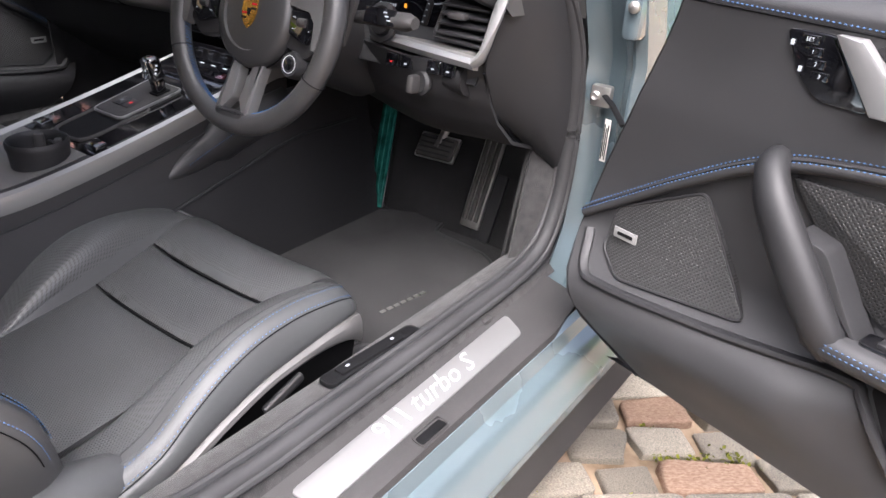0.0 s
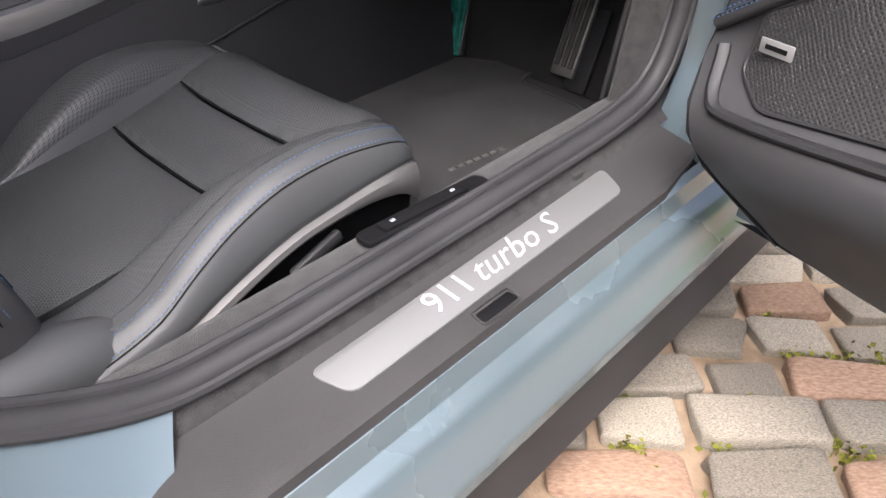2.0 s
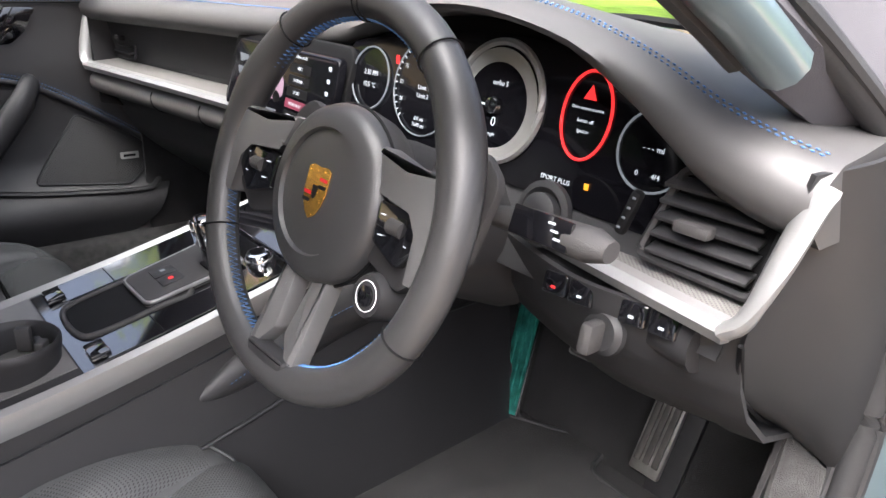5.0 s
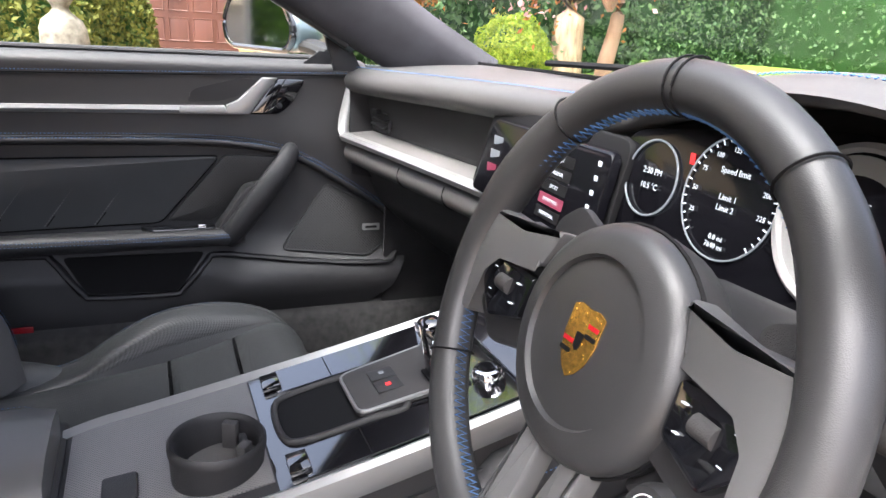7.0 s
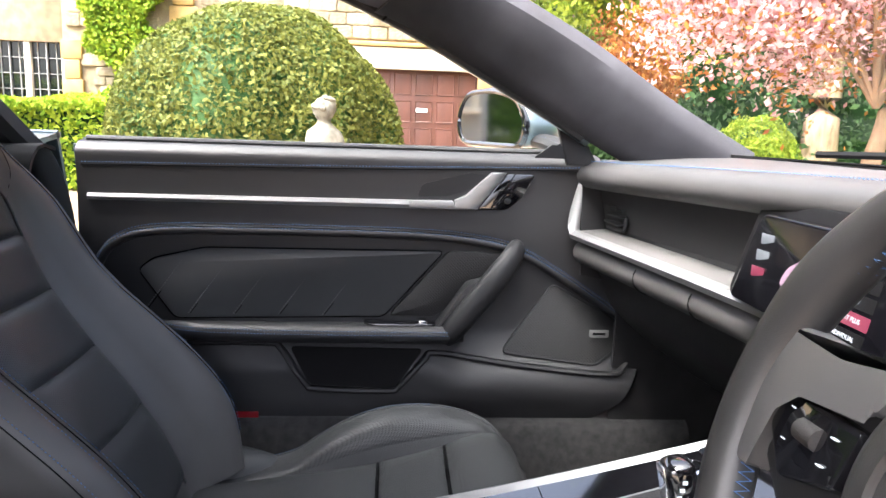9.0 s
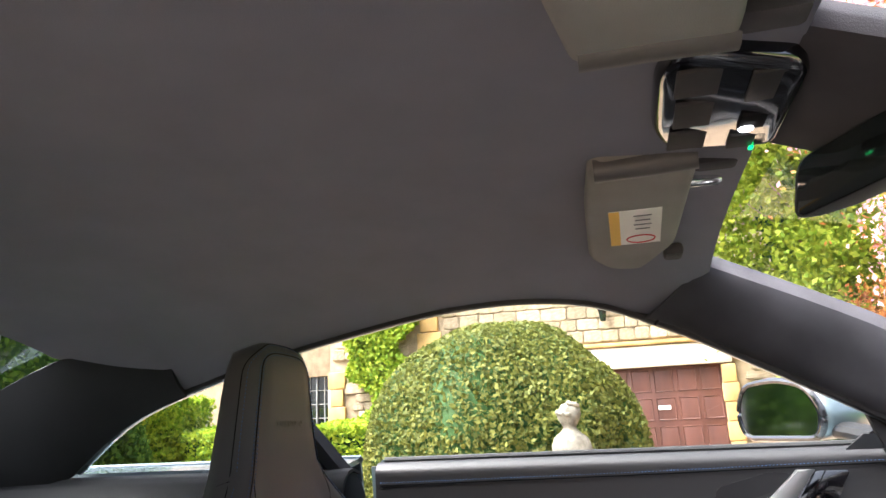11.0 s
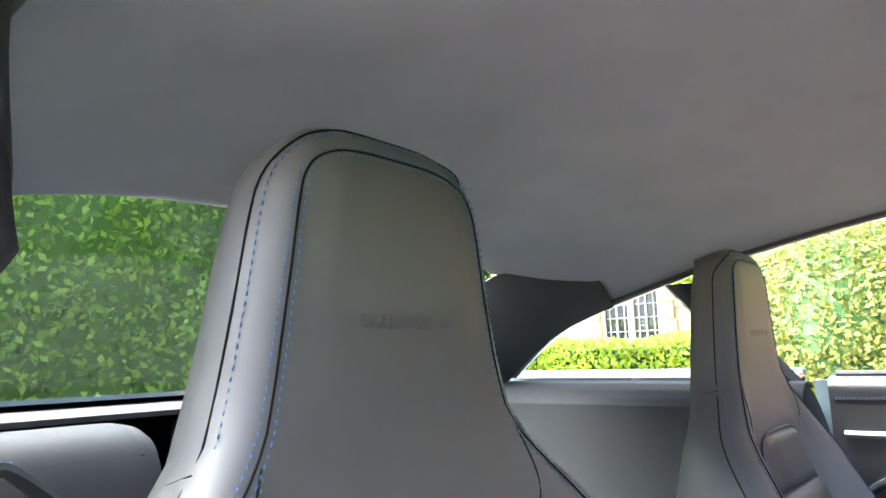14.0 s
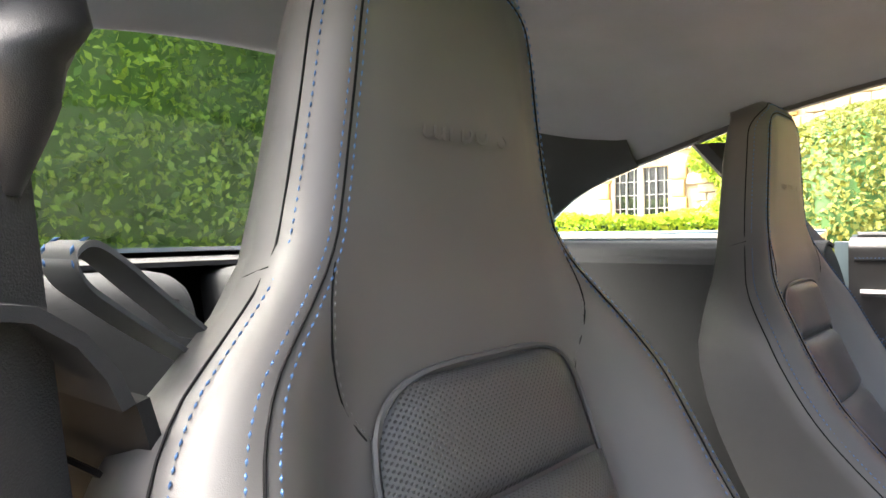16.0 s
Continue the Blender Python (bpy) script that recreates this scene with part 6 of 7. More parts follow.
for sg in (-1, 1):
    part("silver_rail", loft([[V((sg * (half_w(y) + a), y, con_z(y) + b)) for a, b in ((-0.014, 0.002), (-0.004, 0.008), (0.004, 0.004), (0.007, -0.012), (0.002, -0.026), (-0.010, -0.020))] for y in ys]), SILVER, con, "satin silver rail")
    part("gloss_panel", loft([[V((sg * a, y, con_z(y) + b)) for a, b in ((half_w(y) - 0.016, 0.005), (0.062, 0.004), (0.062, 0.0), (half_w(y) - 0.016, 0.0))] for y in np.linspace(0.535, 0.80, 8)]), GLOSS, con, "piano black panel")
    part("panel_joint", rbox((sg * 0.087, 0.60, con_z(0.6) + 0.0045), (0.05, 0.0012, 0.001), 0, pose(0, 0, 0, 10)), DEEP, con)
    part("hold_button", rbox((sg * 0.088, 0.530, con_z(0.53) + 0.006), (0.034, 0.022, 0.008), 0.002, pose(0, 0, 0, 10)), GLOSS, con)
    kp = spline([(0.146, 0.62, 0.46), (0.140, 0.70, 0.485), (0.132, 0.80, 0.51), (0.130, 0.92, 0.53)], 5)
    part("knee_pad", tube([V((sg * p.x, p.y, p.z)) for p in kp], [0.004, 0.010, 0.014, 0.017, 0.019, 0.021, 0.023, 0.031, 0.031, 0.031, 0.031, 0.031, 0.031, 0.031, 0.031, 0.031], 12, flat=1.4), DOOR_LEATHER, con, "leather knee pad", 60)
    part("knee_stitching", stitches([V((sg * (p.x + 0.0295), p.y, p.z + 0.016)) for p in kp[2:]], 0.0062, 0.0045, 0.0009), STITCH, con, "blue stitching")
    part("lower_side", sheet(lambda u, v: V((sg * (lerp(0.140, 0.190, v) + 0.006 * math.sin(v * 3.14)), lerp(0.0, 1.15, u), lerp(con_z(min(0.9, max(0.3, lerp(0.0, 1.15, u)))) - 0.045, 0.225, v))), 16, 8, 0.006), PLASTIC, con, "grained lower side panel", 60)
    part("side_crease", tube([V((sg * 0.1655, y, con_z(min(0.9, max(0.3, y))) - 0.14)) for y in np.linspace(0.02, 1.1, 14)], 0.003, 6), PLASTIC, con)
part("gloss_field", loft([[V((a, y, con_z(y) + b)) for a, b in ((-half_w(y) + 0.014, 0.0015), (half_w(y) - 0.014, 0.0015), (half_w(y) - 0.014, 0.0), (-half_w(y) + 0.014, 0.0))] for y in np.linspace(0.507, 0.80, 8)]), GLOSS, con, "piano black field")
tray = spline([(-0.05, 0.545, 0), (-0.052, 0.62, 0), (-0.05, 0.66, 0), (0.05, 0.66, 0), (0.052, 0.62, 0), (0.05, 0.545, 0), (0.03, 0.525, 0), (-0.03, 0.525, 0)], 4, True)
# A flat near-black sheet in place of the tray's shaded depth.
part("storage_tray", slab([(p.x, p.y) for p in tray], lambda a, b, d: V((a, b, con_z(b) - 0.001 + d)), 0.003, 0), DEEP, con, "storage tray, its shaded hollow a near-black sheet")
part("tray_rim", tube([V((p.x, p.y, con_z(p.y) + 0.003)) for p in tray], 0.004, 8, True), PLASTIC_GREY, con, "grey tray rim", 60)
gate = slab(rounded([(-0.045, 0.605), (0.045, 0.605), (0.052, 0.735), (-0.052, 0.735)], 0.014, 5), lambda a, b, d: V((a, b, con_z(b) + 0.002 + d)), 0.010, 0.004)
gate = part("selector_plate", gate, PLASTIC_GREY, con, "grey selector plate")
part("plate_rim", tube([V((a, b, con_z(b) + 0.009)) for a, b in rounded([(-0.045, 0.605), (0.045, 0.605), (0.052, 0.735), (-0.052, 0.735)], 0.014, 5)], 0.0025, 6, True), SILVER, gate, "", 60)
for k in range(2):
    key = part("plate_button", rbox((-0.014 + k * 0.028, 0.648, con_z(0.648) + 0.0125), (0.024, 0.030, 0.003), 0.001, pose(0, 0, 0, 10)), PLASTIC, gate)
    part("button_mark", rbox((-0.014 + k * 0.028, 0.648, con_z(0.648) + 0.0145), (0.006, 0.006, 0.0006), 0, pose(0, 0, 0, 10)), LAMP_R if k else TEXT_D, key)
sel = thing("gear_selector", "glossy black gear selector on the console", "gear selector", at=(0.012, 0.70, 0.56))
part("selector_slot", rbox((0.010, 0.703, 0.566), (0.026, 0.030, 0.004), 0.001, pose(0, 0, 0, 10)), DEEP, sel)
part("selector_stem", rbox((0.010, 0.700, 0.580), (0.022, 0.022, 0.034), 0.005, pose(0, 0, 0, 8)), GLOSS, sel)
part("selector_grip", rbox((0.010, 0.694, 0.612), (0.031, 0.028, 0.046), 0.009, pose(0, 0, 0, 12), 3), GLOSS, sel, "glossy black grip")
part("selector_trim", rbox((0.010, 0.679, 0.612), (0.018, 0.002, 0.036), 0.001, pose(0, 0, 0, 12)), CHROME, sel)
for k in range(3):
    part("selector_mark", rbox((0.0268, 0.692 - 0.002 * k, 0.620 - k * 0.007), (0.001, 0.004, 0.003), 0), TEXT_W, sel)
for x, y in ((-0.062, 0.748), (0.062, 0.752)):
    kn = part("rotary_knob", lathe([(0.019, 0), (0.019, 0.010), (0.016, 0.016), (0.012, 0.017), (0.011, 0.015), (0.004, 0.015)], (x, y, con_z(y) + 0.003), (0, -0.17, 1), 22), CHROME, con, "chrome rotary knob")
    part("knob_cap", lathe([(0.010, 0), (0.010, 0.002)], (x, y - 0.003, con_z(y) + 0.0185), (0, -0.17, 1), 16), GLOSS, kn)
cp = part("climate_panel", slab(rounded([(-0.112, 0.775), (0.112, 0.775), (0.112, 0.905), (-0.112, 0.905)], 0.006), lambda a, b, d: V((a, b, con_z(b) + 0.003 + d)), 0.005, 0.001), GLOSS, con, "glossy climate panel")
lettering("climate_text", "85", 0.018, basis((0.075, 0.805, con_z(0.805) + 0.0087), (1, 0, 0), (0, 1, 0.16)), MAUVE, cp, "", 0.0001)
for k in range(6):
    part("climate_mark", rbox((-0.09 + k * 0.036, 0.835, con_z(0.835) + 0.0085), (0.012, 0.004, 0.0006), 0, pose(0, 0, 0, 10)), TEXT_W, cp)
for k in range(4):
    part("climate_toggle", rbox((-0.06 + k * 0.04, 0.868, con_z(0.868) + 0.012), (0.026, 0.016, 0.012), 0.003, pose(0, 0, 0, 20)), GLOSS, cp)
con.location.x += 0.02
cup = thing("cup_holder", "black cup holder with folding arms in the console", "cup holder", at=(0.035, 0.455, 0.49))
part("cup_ring", lathe([(0.041, -0.05), (0.042, 0.010), (0.044, 0.017), (0.0465, 0.019), (0.049, 0.016), (0.049, 0.008), (0.047, 0.0), (0.045, -0.05)], (0.062, 0.456, 0.532), (0, 0, 1), 36, caps=False), PLASTIC, cup, "rounded black ring", 60)
part("cup_well", lathe([(0.044, -0.048), (0.044, -0.045)], (0.062, 0.456, 0.532), (0, 0, 1), 30), DEEP, cup)
for t in (0.9, 2.6):
    part("cup_arm", rbox((0.062 + 0.031 * math.cos(t), 0.456 + 0.031 * math.sin(t), 0.534), (0.011, 0.016, 0.030), 0.002, pose(0, 0, 0, 0, 0, math.degrees(t))), PLASTIC_GREY, cup, "folding arm")
part("cup_bar", rbox((0.062, 0.483, 0.532), (0.040, 0.008, 0.012), 0.002), PLASTIC, cup)
part("parking_button", rbox((0.058, 0.362, con_z(0.362) + 0.006), (0.045, 0.034, 0.008), 0.003, pose(0, 0, 0, 6)), PLASTIC, con, "parking brake button")
part("patterned_inlay", loft([[V((a, y, con_z(y) + 0.002)) for a in (-half_w(y) + 0.012, half_w(y) - 0.012)] + [V((a, y, con_z(y) + 0.0005)) for a in (half_w(y) - 0.012, -half_w(y) + 0.012)] for y in np.linspace(0.31, 0.505, 8)]), WEAVE, con, "patterned metal inlay")
sel.location += V((0.036, 0, 0.014))
arm = thing("armrest_box", "grey-black leather armrest lid with blue seam", "armrest", at=(0, 0.10, 0.4))
part("armrest_lid", loft([[V((a * k, y, b)) for a, b in ((-0.085, 0.49), (-0.095, 0.515), (-0.085, 0.533), (-0.04, 0.541), (0.04, 0.541), (0.085, 0.533), (0.095, 0.515), (0.085, 0.49))] for y, k in ((-0.20, 0.9), (-0.1, 1), (0.2, 1), (0.27, 0.97), (0.298, 0.85))]), LEATHER_SOFT, arm, "", 60)
part("armrest_bin", rbox((0, 0.06, 0.41), (0.24, 0.50, 0.18), 0.02), PLASTIC, arm)
part("armrest_stitching", stitches(spline([(0.085, -0.18, 0.5345), (0.086, 0.20, 0.5345), (0.078, 0.275, 0.533), (0.0, 0.288, 0.538), (-0.078, 0.275, 0.533), (-0.086, 0.20, 0.5345), (-0.085, -0.18, 0.5345)], 8)), STITCH, arm, "blue stitching")
for sg in (-1, 1):
    bk = thing("belt_buckle", "black seat belt buckle with red release button", "belt buckle", "buckles", at=(sg * 0.131, 0.285, 0.325))
    part("buckle_body", rbox((sg * 0.131, 0.285, 0.390), (0.024, 0.05, 0.10), 0.006, pose(0, 0, 0, 10)), PLASTIC, bk)
    part("release_button", rbox((sg * 0.131, 0.276, 0.442), (0.021, 0.044, 0.014), 0.004, pose(0, 0, 0, 10)), RED, bk, "red release button")
    part("buckle_stalk", rbox((sg * 0.131, 0.298, 0.305), (0.016, 0.035, 0.09), 0.004), DEEP, bk)

# ---------------------------------------------------------------- footwell
mat_o = rounded([(0.172, 0.66), (0.172, 1.135), (0.215, 1.16), (0.30, 1.20), (0.335, 1.23), (0.372, 1.21), (0.384, 1.15), (0.535, 1.135), (0.575, 1.11), (0.605, 1.03), (0.612, 0.66)], 0.022, 4)
fm = thing("floor_mat", "dark grey carpet floor mat with bound edge and silver script", "floor mat", at=(0.4, 0.9, 0.226))
part("mat_surface", slab(mat_o, lambda a, b, d: V((a, b, 0.226 + d)), 0.008, 0.002), CARPET, fm)
part("mat_binding", tube([V((a, b, 0.232)) for a, b in mat_o], 0.0045, 8, True), RUBBER, fm, "bound edge", 60)
for k in range(7):
    part("badge_bar", rbox((0.521 + k * 0.0025, 0.808 + k * 0.0172, 0.2352), (0.008, 0.0125, 0.0012), 0.0004, pose(0, 0, 0, 0, 0, -8)), STEEL, fm, "silver bar of the maker's badge")
part("mat_fixing", lathe([(0.026, 0), (0.026, 0.004), (0.016, 0.006), (0.012, 0.004)], (0.585, 0.69, 0.233), (0, 0, 1), 24), RUBBER, fm, "round mat fixing")
gp = thing("accelerator_pedal", "floor-hinged steel accelerator pedal with rubber ribs", "pedal", at=(0.455, 1.19, 0.24))
A0, A1 = V((0.4555, 1.188, 0.252)), V((0.459, 1.282, 0.468))
ax = (A1 - A0).normalized()
gn = V((0, -1, 0.45)).normalized()
gs = ax.cross(gn).normalized()
gn = gs.cross(ax).normalized()
rotg = Matrix((gs, ax, gn)).transposed()
part("pedal_plate", rbox((A0 + A1) / 2, (0.052, 0.232, 0.012), 0.004, rotg), STEEL, gp, "worn steel plate")
for k in range(3):
    part("rubber_rib", rbox((A0 + A1) / 2 + gs * (k - 1) * 0.0155 + gn * 0.007, (0.011, 0.198, 0.005), 0.002, rotg), PEDAL_RUB, gp, "worn rubber rib")
part("pedal_base", rbox(A0 + gs * 0.03 + ax * 0.06 - gn * 0.012, (0.05, 0.16, 0.014), 0.004, rotg), PLASTIC, gp)
bpd = thing("brake_pedal", "steel brake pedal with black rubber pad", "pedal", at=(0.36, 1.22, 0.36))
BC = V((0.333, 1.215, 0.412))
BR = pose(0, 0, 0, -40, 0, 6)
part("pedal_pad", rbox(BC, (0.098, 0.014, 0.056), 0.010, BR), PEDAL_RUB, bpd, "ribbed rubber pad")
part("pedal_frame", rbox(BC + V((0, 0.005, -0.002)), (0.106, 0.012, 0.064), 0.010, BR), STEEL, bpd)
for k in range(4):
    part("pad_rib", rbox(BC + BR.to_3x3() @ V((0, -0.008, -0.018 + k * 0.012)), (0.084, 0.003, 0.004), 0.001, BR), RUBBER, bpd)
part("pedal_arm", tube([BC, (0.345, 1.26, 0.48), (0.36, 1.28, 0.60)], 0.010, 8), STEEL, bpd)
fr = thing("footrest", "footrest under green protective film with steel edge", "footrest", at=(0.2, 1.15, 0.24))
B0, B1 = V((0.200, 1.152, 0.240)), V((0.135, 1.295, 0.485))
bx = (B1 - B0).normalized()
bs = bx.cross(V((0, -1, 0.5))).normalized()
bn = bs.cross(bx).normalized()
rotb = Matrix((bs, bx, bn)).transposed()
part("rest_plate", rbox((B0 + B1) / 2, (0.052, 0.295, 0.012), 0.004, rotb), FILM, fr, "green film over the footrest")
part("rest_edge", rbox((B0 + B1) / 2 + bs * 0.026, (0.005, 0.296, 0.016), 0.002, rotb), CHROME, fr, "steel edge")
for k in range(3):
    part("rest_rib", rbox((B0 + B1) / 2 + bs * (k - 1) * 0.015 + bn * 0.007, (0.008, 0.28, 0.004), 0.002, rotb), FILM, fr)
sc = thing("seat_control", "black seat memory rocker set into the sill", "seat switch", at=(0.715, 0.55, 0.36))
SCP = lambda a, b, d: V((0.714 + b + (a - 0.47) * 0.06, a, 0.368 + d + 0.002 * (a - 0.47)))
part("control_bezel", slab(rounded([(0.462, -0.014), (0.645, -0.014), (0.645, 0.014), (0.462, 0.014)], 0.012), SCP, 0.006, 0.002), DEEP, sc)
part("control_rocker", slab(rounded([(0.488, -0.009), (0.610, -0.009), (0.610, 0.009), (0.488, 0.009)], 0.004), lambda a, b, d: SCP(a, b, d + 0.005), 0.005, 0.002), DEEP, sc)
for a in (0.476, 0.628):
    part("finger_cup", slab(rounded([(a - 0.010, -0.009), (a + 0.010, -0.009), (a + 0.010, 0.009), (a - 0.010, 0.009)], 0.006), lambda a_, b, d: SCP(a_, b, d + 0.0055), 0.001, 0), DEEP, sc)
for a in (0.505, 0.592):
    part("control_mark", rbox(SCP(a, 0, 0.0105), (0.004, 0.006, 0.0006), 0), TEXT_W, sc)

# ---------------------------------------------------------------- overhead
ov = thing("overhead_console", "dark glossy overhead console with reading lamps", "overhead console", at=(0.06, 0.46, 1.19))
OV = lambda a, b, d: V((0.060 + a * 1.12, 0.460 + b * 0.92, 1.213 - d - b * 0.16))
part("console_housing", slab(rounded([(-0.088, -0.045), (-0.07, 0.058), (0.07, 0.058), (0.088, -0.045), (0.05, -0.062), (-0.05, -0.062)], 0.02, 5), OV, 0.024, 0.010, 4), GLOSS, ov, "glossy dark housing", 60)
for a, b, w, h, mt, lb in ((-0.055, -0.02, 0.04, 0.05, PLASTIC_GREY, "lamp lens"), (-0.004, -0.02, 0.05, 0.045, PLASTIC_GREY, "lamp lens"), (0.05, -0.02, 0.045, 0.05, PLASTIC_GREY, "lamp lens"), (-0.055, 0.025, 0.03, 0.028, PLASTIC, ""), (-0.015, 0.028, 0.03, 0.026, DEEP, ""), (0.045, 0.026, 0.05, 0.026, PLASTIC, "")):
    part("console_key", rbox(OV(a, b, 0.0235), (w, h, 0.004), 0.0015), mt, ov, lb)
part("reading_lamp", lathe([(0.007, 0), (0.006, 0.002)], OV(-0.026, 0.022, 0.0255), (0, 0, -1), 14), LAMP_W, ov, "lit reading lamp")
part("status_led", rbox(OV(-0.068, 0.034, 0.0255), (0.008, 0.004, 0.002), 0.0005), LAMP_G, ov, "green status light")
for sg in (-1, 1):
    vz = thing("sun_visor", "grey fabric sun visor with warning sticker" if sg < 0 else "grey fabric sun visor folded against the headliner", "sun visor", "visors", at=(sg * 0.25, 0.39, 1.18))
    off = 0.09 if sg > 0 else 0.0
    VZ = lambda a, b, d: V((sg * (a + off), b, 1.222 - (a + off - 0.1) * 0.15 - d))
    vo = rounded([(0.085, 0.340), (0.20, 0.328), (0.345, 0.324), (0.395, 0.350), (0.405, 0.396), (0.375, 0.412), (0.320, 0.440), (0.150, 0.452), (0.085, 0.458)], 0.018, 5)
    part("visor_board", slab(vo, VZ, 0.020, 0.008, 4), material("visor_cloth", (0.24, 0.235, 0.215), 0.9, 0, 0.3, 800, 0.12, 8, 0.15), vz, "grey cloth board", 60)
    part("visor_roll", tube([VZ(a, b, 0.014) for a, b in ((0.093, 0.454), (0.097, 0.40), (0.098, 0.345))], 0.014, 10), LEATHER_SOFT, vz, "", 60)
    part("visor_pin", lathe([(0.007, 0), (0.007, 0.03), (0.004, 0.034)], VZ(0.155, 0.450, 0.012), (0, 1, 0), 12), CHROME, vz)
    part("visor_clip", rbox(VZ(0.112, 0.474, 0.012), (0.03, 0.045, 0.016), 0.006), ALCANTARA, vz)
    part("visor_pivot", rbox(VZ(0.365, 0.440, 0.012), (0.040, 0.026, 0.018), 0.006), PLASTIC_GREY, vz)
    if sg < 0:
        stk = part("visor_sticker", slab([(0.195, 0.356), (0.300, 0.356), (0.300, 0.420), (0.195, 0.420)], lambda a, b, d: VZ(a, b, 0.0203 + d), 0.0006, 0), PAPER, vz, "white airbag warning sticker")
        part("sticker_band", slab([(0.195, 0.356), (0.300, 0.356), (0.300, 0.369), (0.195, 0.369)], lambda a, b, d: VZ(a, b, 0.0208 + d), 0.0004, 0), YELLOW, stk)
        part("sticker_ring", tube([VZ(0.283 + 0.012 * math.cos(t), 0.395 + 0.018 * math.sin(t), 0.0212) for t in np.linspace(0, 6.283, 25)[:-1]], 0.0011, 4, True), RED, stk)
        for k in range(4):
            part("sticker_bar", rbox(VZ(0.212 + k * 0.013, 0.397, 0.0212), (0.004, 0.022 - 0.004 * (k % 2), 0.0005), 0), STITCH_GREY, stk)
rv = thing("rear_view_mirror", "frameless dark rear-view mirror on a short arm", "rear-view mirror", at=(0, 0.6, 1.13))
RM = lambda a, b, d: V((0.055 + a * 0.93 + d * 0.35, 0.575 + a * 0.36 - d * 0.9 + b * 0.12, 1.140 + b + a * 0.0))
ro = rounded([(-0.12, -0.024), (0.12, -0.028), (0.125, 0.028), (-0.112, 0.034)], 0.018, 5)
rings = [[RM(a * k, b * k, d) for a, b in ro] for d, k in ((-0.045, 0.5), (-0.035, 0.8), (-0.015, 0.96), (0.0, 1.0), (0.004, 0.985))]
part("mirror_shell", loft(rings), PLASTIC, rv, "", 50)
part("mirror_face", slab([(a * 0.95, b * 0.95) for a, b in ro], lambda a, b, d: RM(a, b, 0.003 + d), 0.002, 0.001), DARK_MIRROR, rv, "tinted mirror glass")
part("mirror_arm", tube([(0.05, 0.61, 1.12), (0.03, 0.62, 1.16), (0.0, 0.60, 1.20)], [0.014, 0.016, 0.03], 10), PLASTIC, rv)
part("sensor_cover", rbox((0.055, 0.560, 1.192), (0.22, 0.13, 0.03), 0.014, pose(0, 0, 0, -22)), ALCANTARA, rv, "dark sensor cover on the windscreen")

# ---------------------------------------------------------------- belt and loop on the driver's side
blt = thing("seat_belt", "grey seat belt hanging from its pillar guide", "seat belt", at=(0.64, -0.14, 0.4))
part("belt_guide", tube(spline([(0.622, -0.215, 1.13), (0.628, -0.205, 1.04), (0.628, -0.20, 0.99), (0.630, -0.20, 0.955), (0.634, -0.20, 0.918)], 4), [0.020, 0.021, 0.022, 0.024, 0.026, 0.028, 0.029, 0.030, 0.030, 0.030, 0.029, 0.028, 0.026, 0.022, 0.018, 0.014, 0.01], 12, flat=0.7), PLASTIC, blt, "black belt guide", 60)
web = spline([(0.640, -0.19, 0.935), (0.628, -0.188, 0.80), (0.612, -0.17, 0.60), (0.64, -0.10, 0.36)], 6)
wd_ = V((0.8, 0.6, 0)) * 0.023
part("belt_webbing", loft([[p + wd_, p + V((-0.001, 0.0012, 0)), p - wd_, p + V((0.001, -0.0012, 0))] for p in web]), BELT, blt, "grey woven webbing")
lp = thing("seat_loop", "black leather belt loop with blue stitching on the seat shoulder", "belt loop", at=(0.55, -0.24, 0.87))
lc = spline([(0.530, -0.225, 0.846), (0.560, -0.222, 0.871), (0.581, -0.220, 0.889), (0.594, -0.220, 0.897), (0.601, -0.221, 0.891), (0.596, -0.222, 0.879), (0.580, -0.224, 0.866), (0.558, -0.226, 0.850), (0.53, -0.230, 0.832)], 6)
part("loop_strap", loft([[p + V((0.004, 0.022, 0.0)), p + V((0.004, -0.018, 0.0)), p + V((0.004, -0.018, 0.003)), p + V((0.004, 0.022, 0.003))] for p in lc]), LEATHER, lp, "", 60)
for o in (0.018, -0.013):
    part("loop_stitching", stitches([p + V((0.005, o, 0.0035)) for p in lc], 0.007, 0.005, 0.001), STITCH, lp, "blue stitching")


# ---------------------------------------------------------------- outdoors
rng = np.random.default_rng(7)


def leaf_mesh(name, P, N, size, mat, parent=None, label="", wild=0.7, slim=0.55):
    """Many small pointed leaves at the places P, facing about along N."""
    n = len(P)
    d = N + rng.normal(0, wild, (n, 3))
    d /= np.linalg.norm(d, axis=1)[:, None] + 1e-9
    r = rng.normal(0, 1, (n, 3))
    a = np.cross(d, r)
    a /= np.linalg.norm(a, axis=1)[:, None] + 1e-9
    b = np.cross(d, a)
    s = (size * rng.uniform(0.6, 1.35, n))[:, None]
    q = np.stack([P - a * s, P - b * s * slim + d * s * 0.15, P + a * s, P + b * s * slim + d * s * 0.15], 1).reshape(-1, 3)
    me = bpy.data.meshes.new(name)
    me.vertices.add(4 * n)
    me.vertices.foreach_set("co", q.ravel())
    me.loops.add(4 * n)
    me.loops.foreach_set("vertex_index", np.arange(4 * n))
    me.polygons.add(n)
    me.polygons.foreach_set("loop_start", np.arange(n) * 4)
    me.update()
    me.validate()
    me.materials.append(mat)
    ob = new(name, me)
    if parent is not None:
        ob.parent = parent
        ob.location = -parent.location
    return tagged(ob, label, "", "", "stuff")


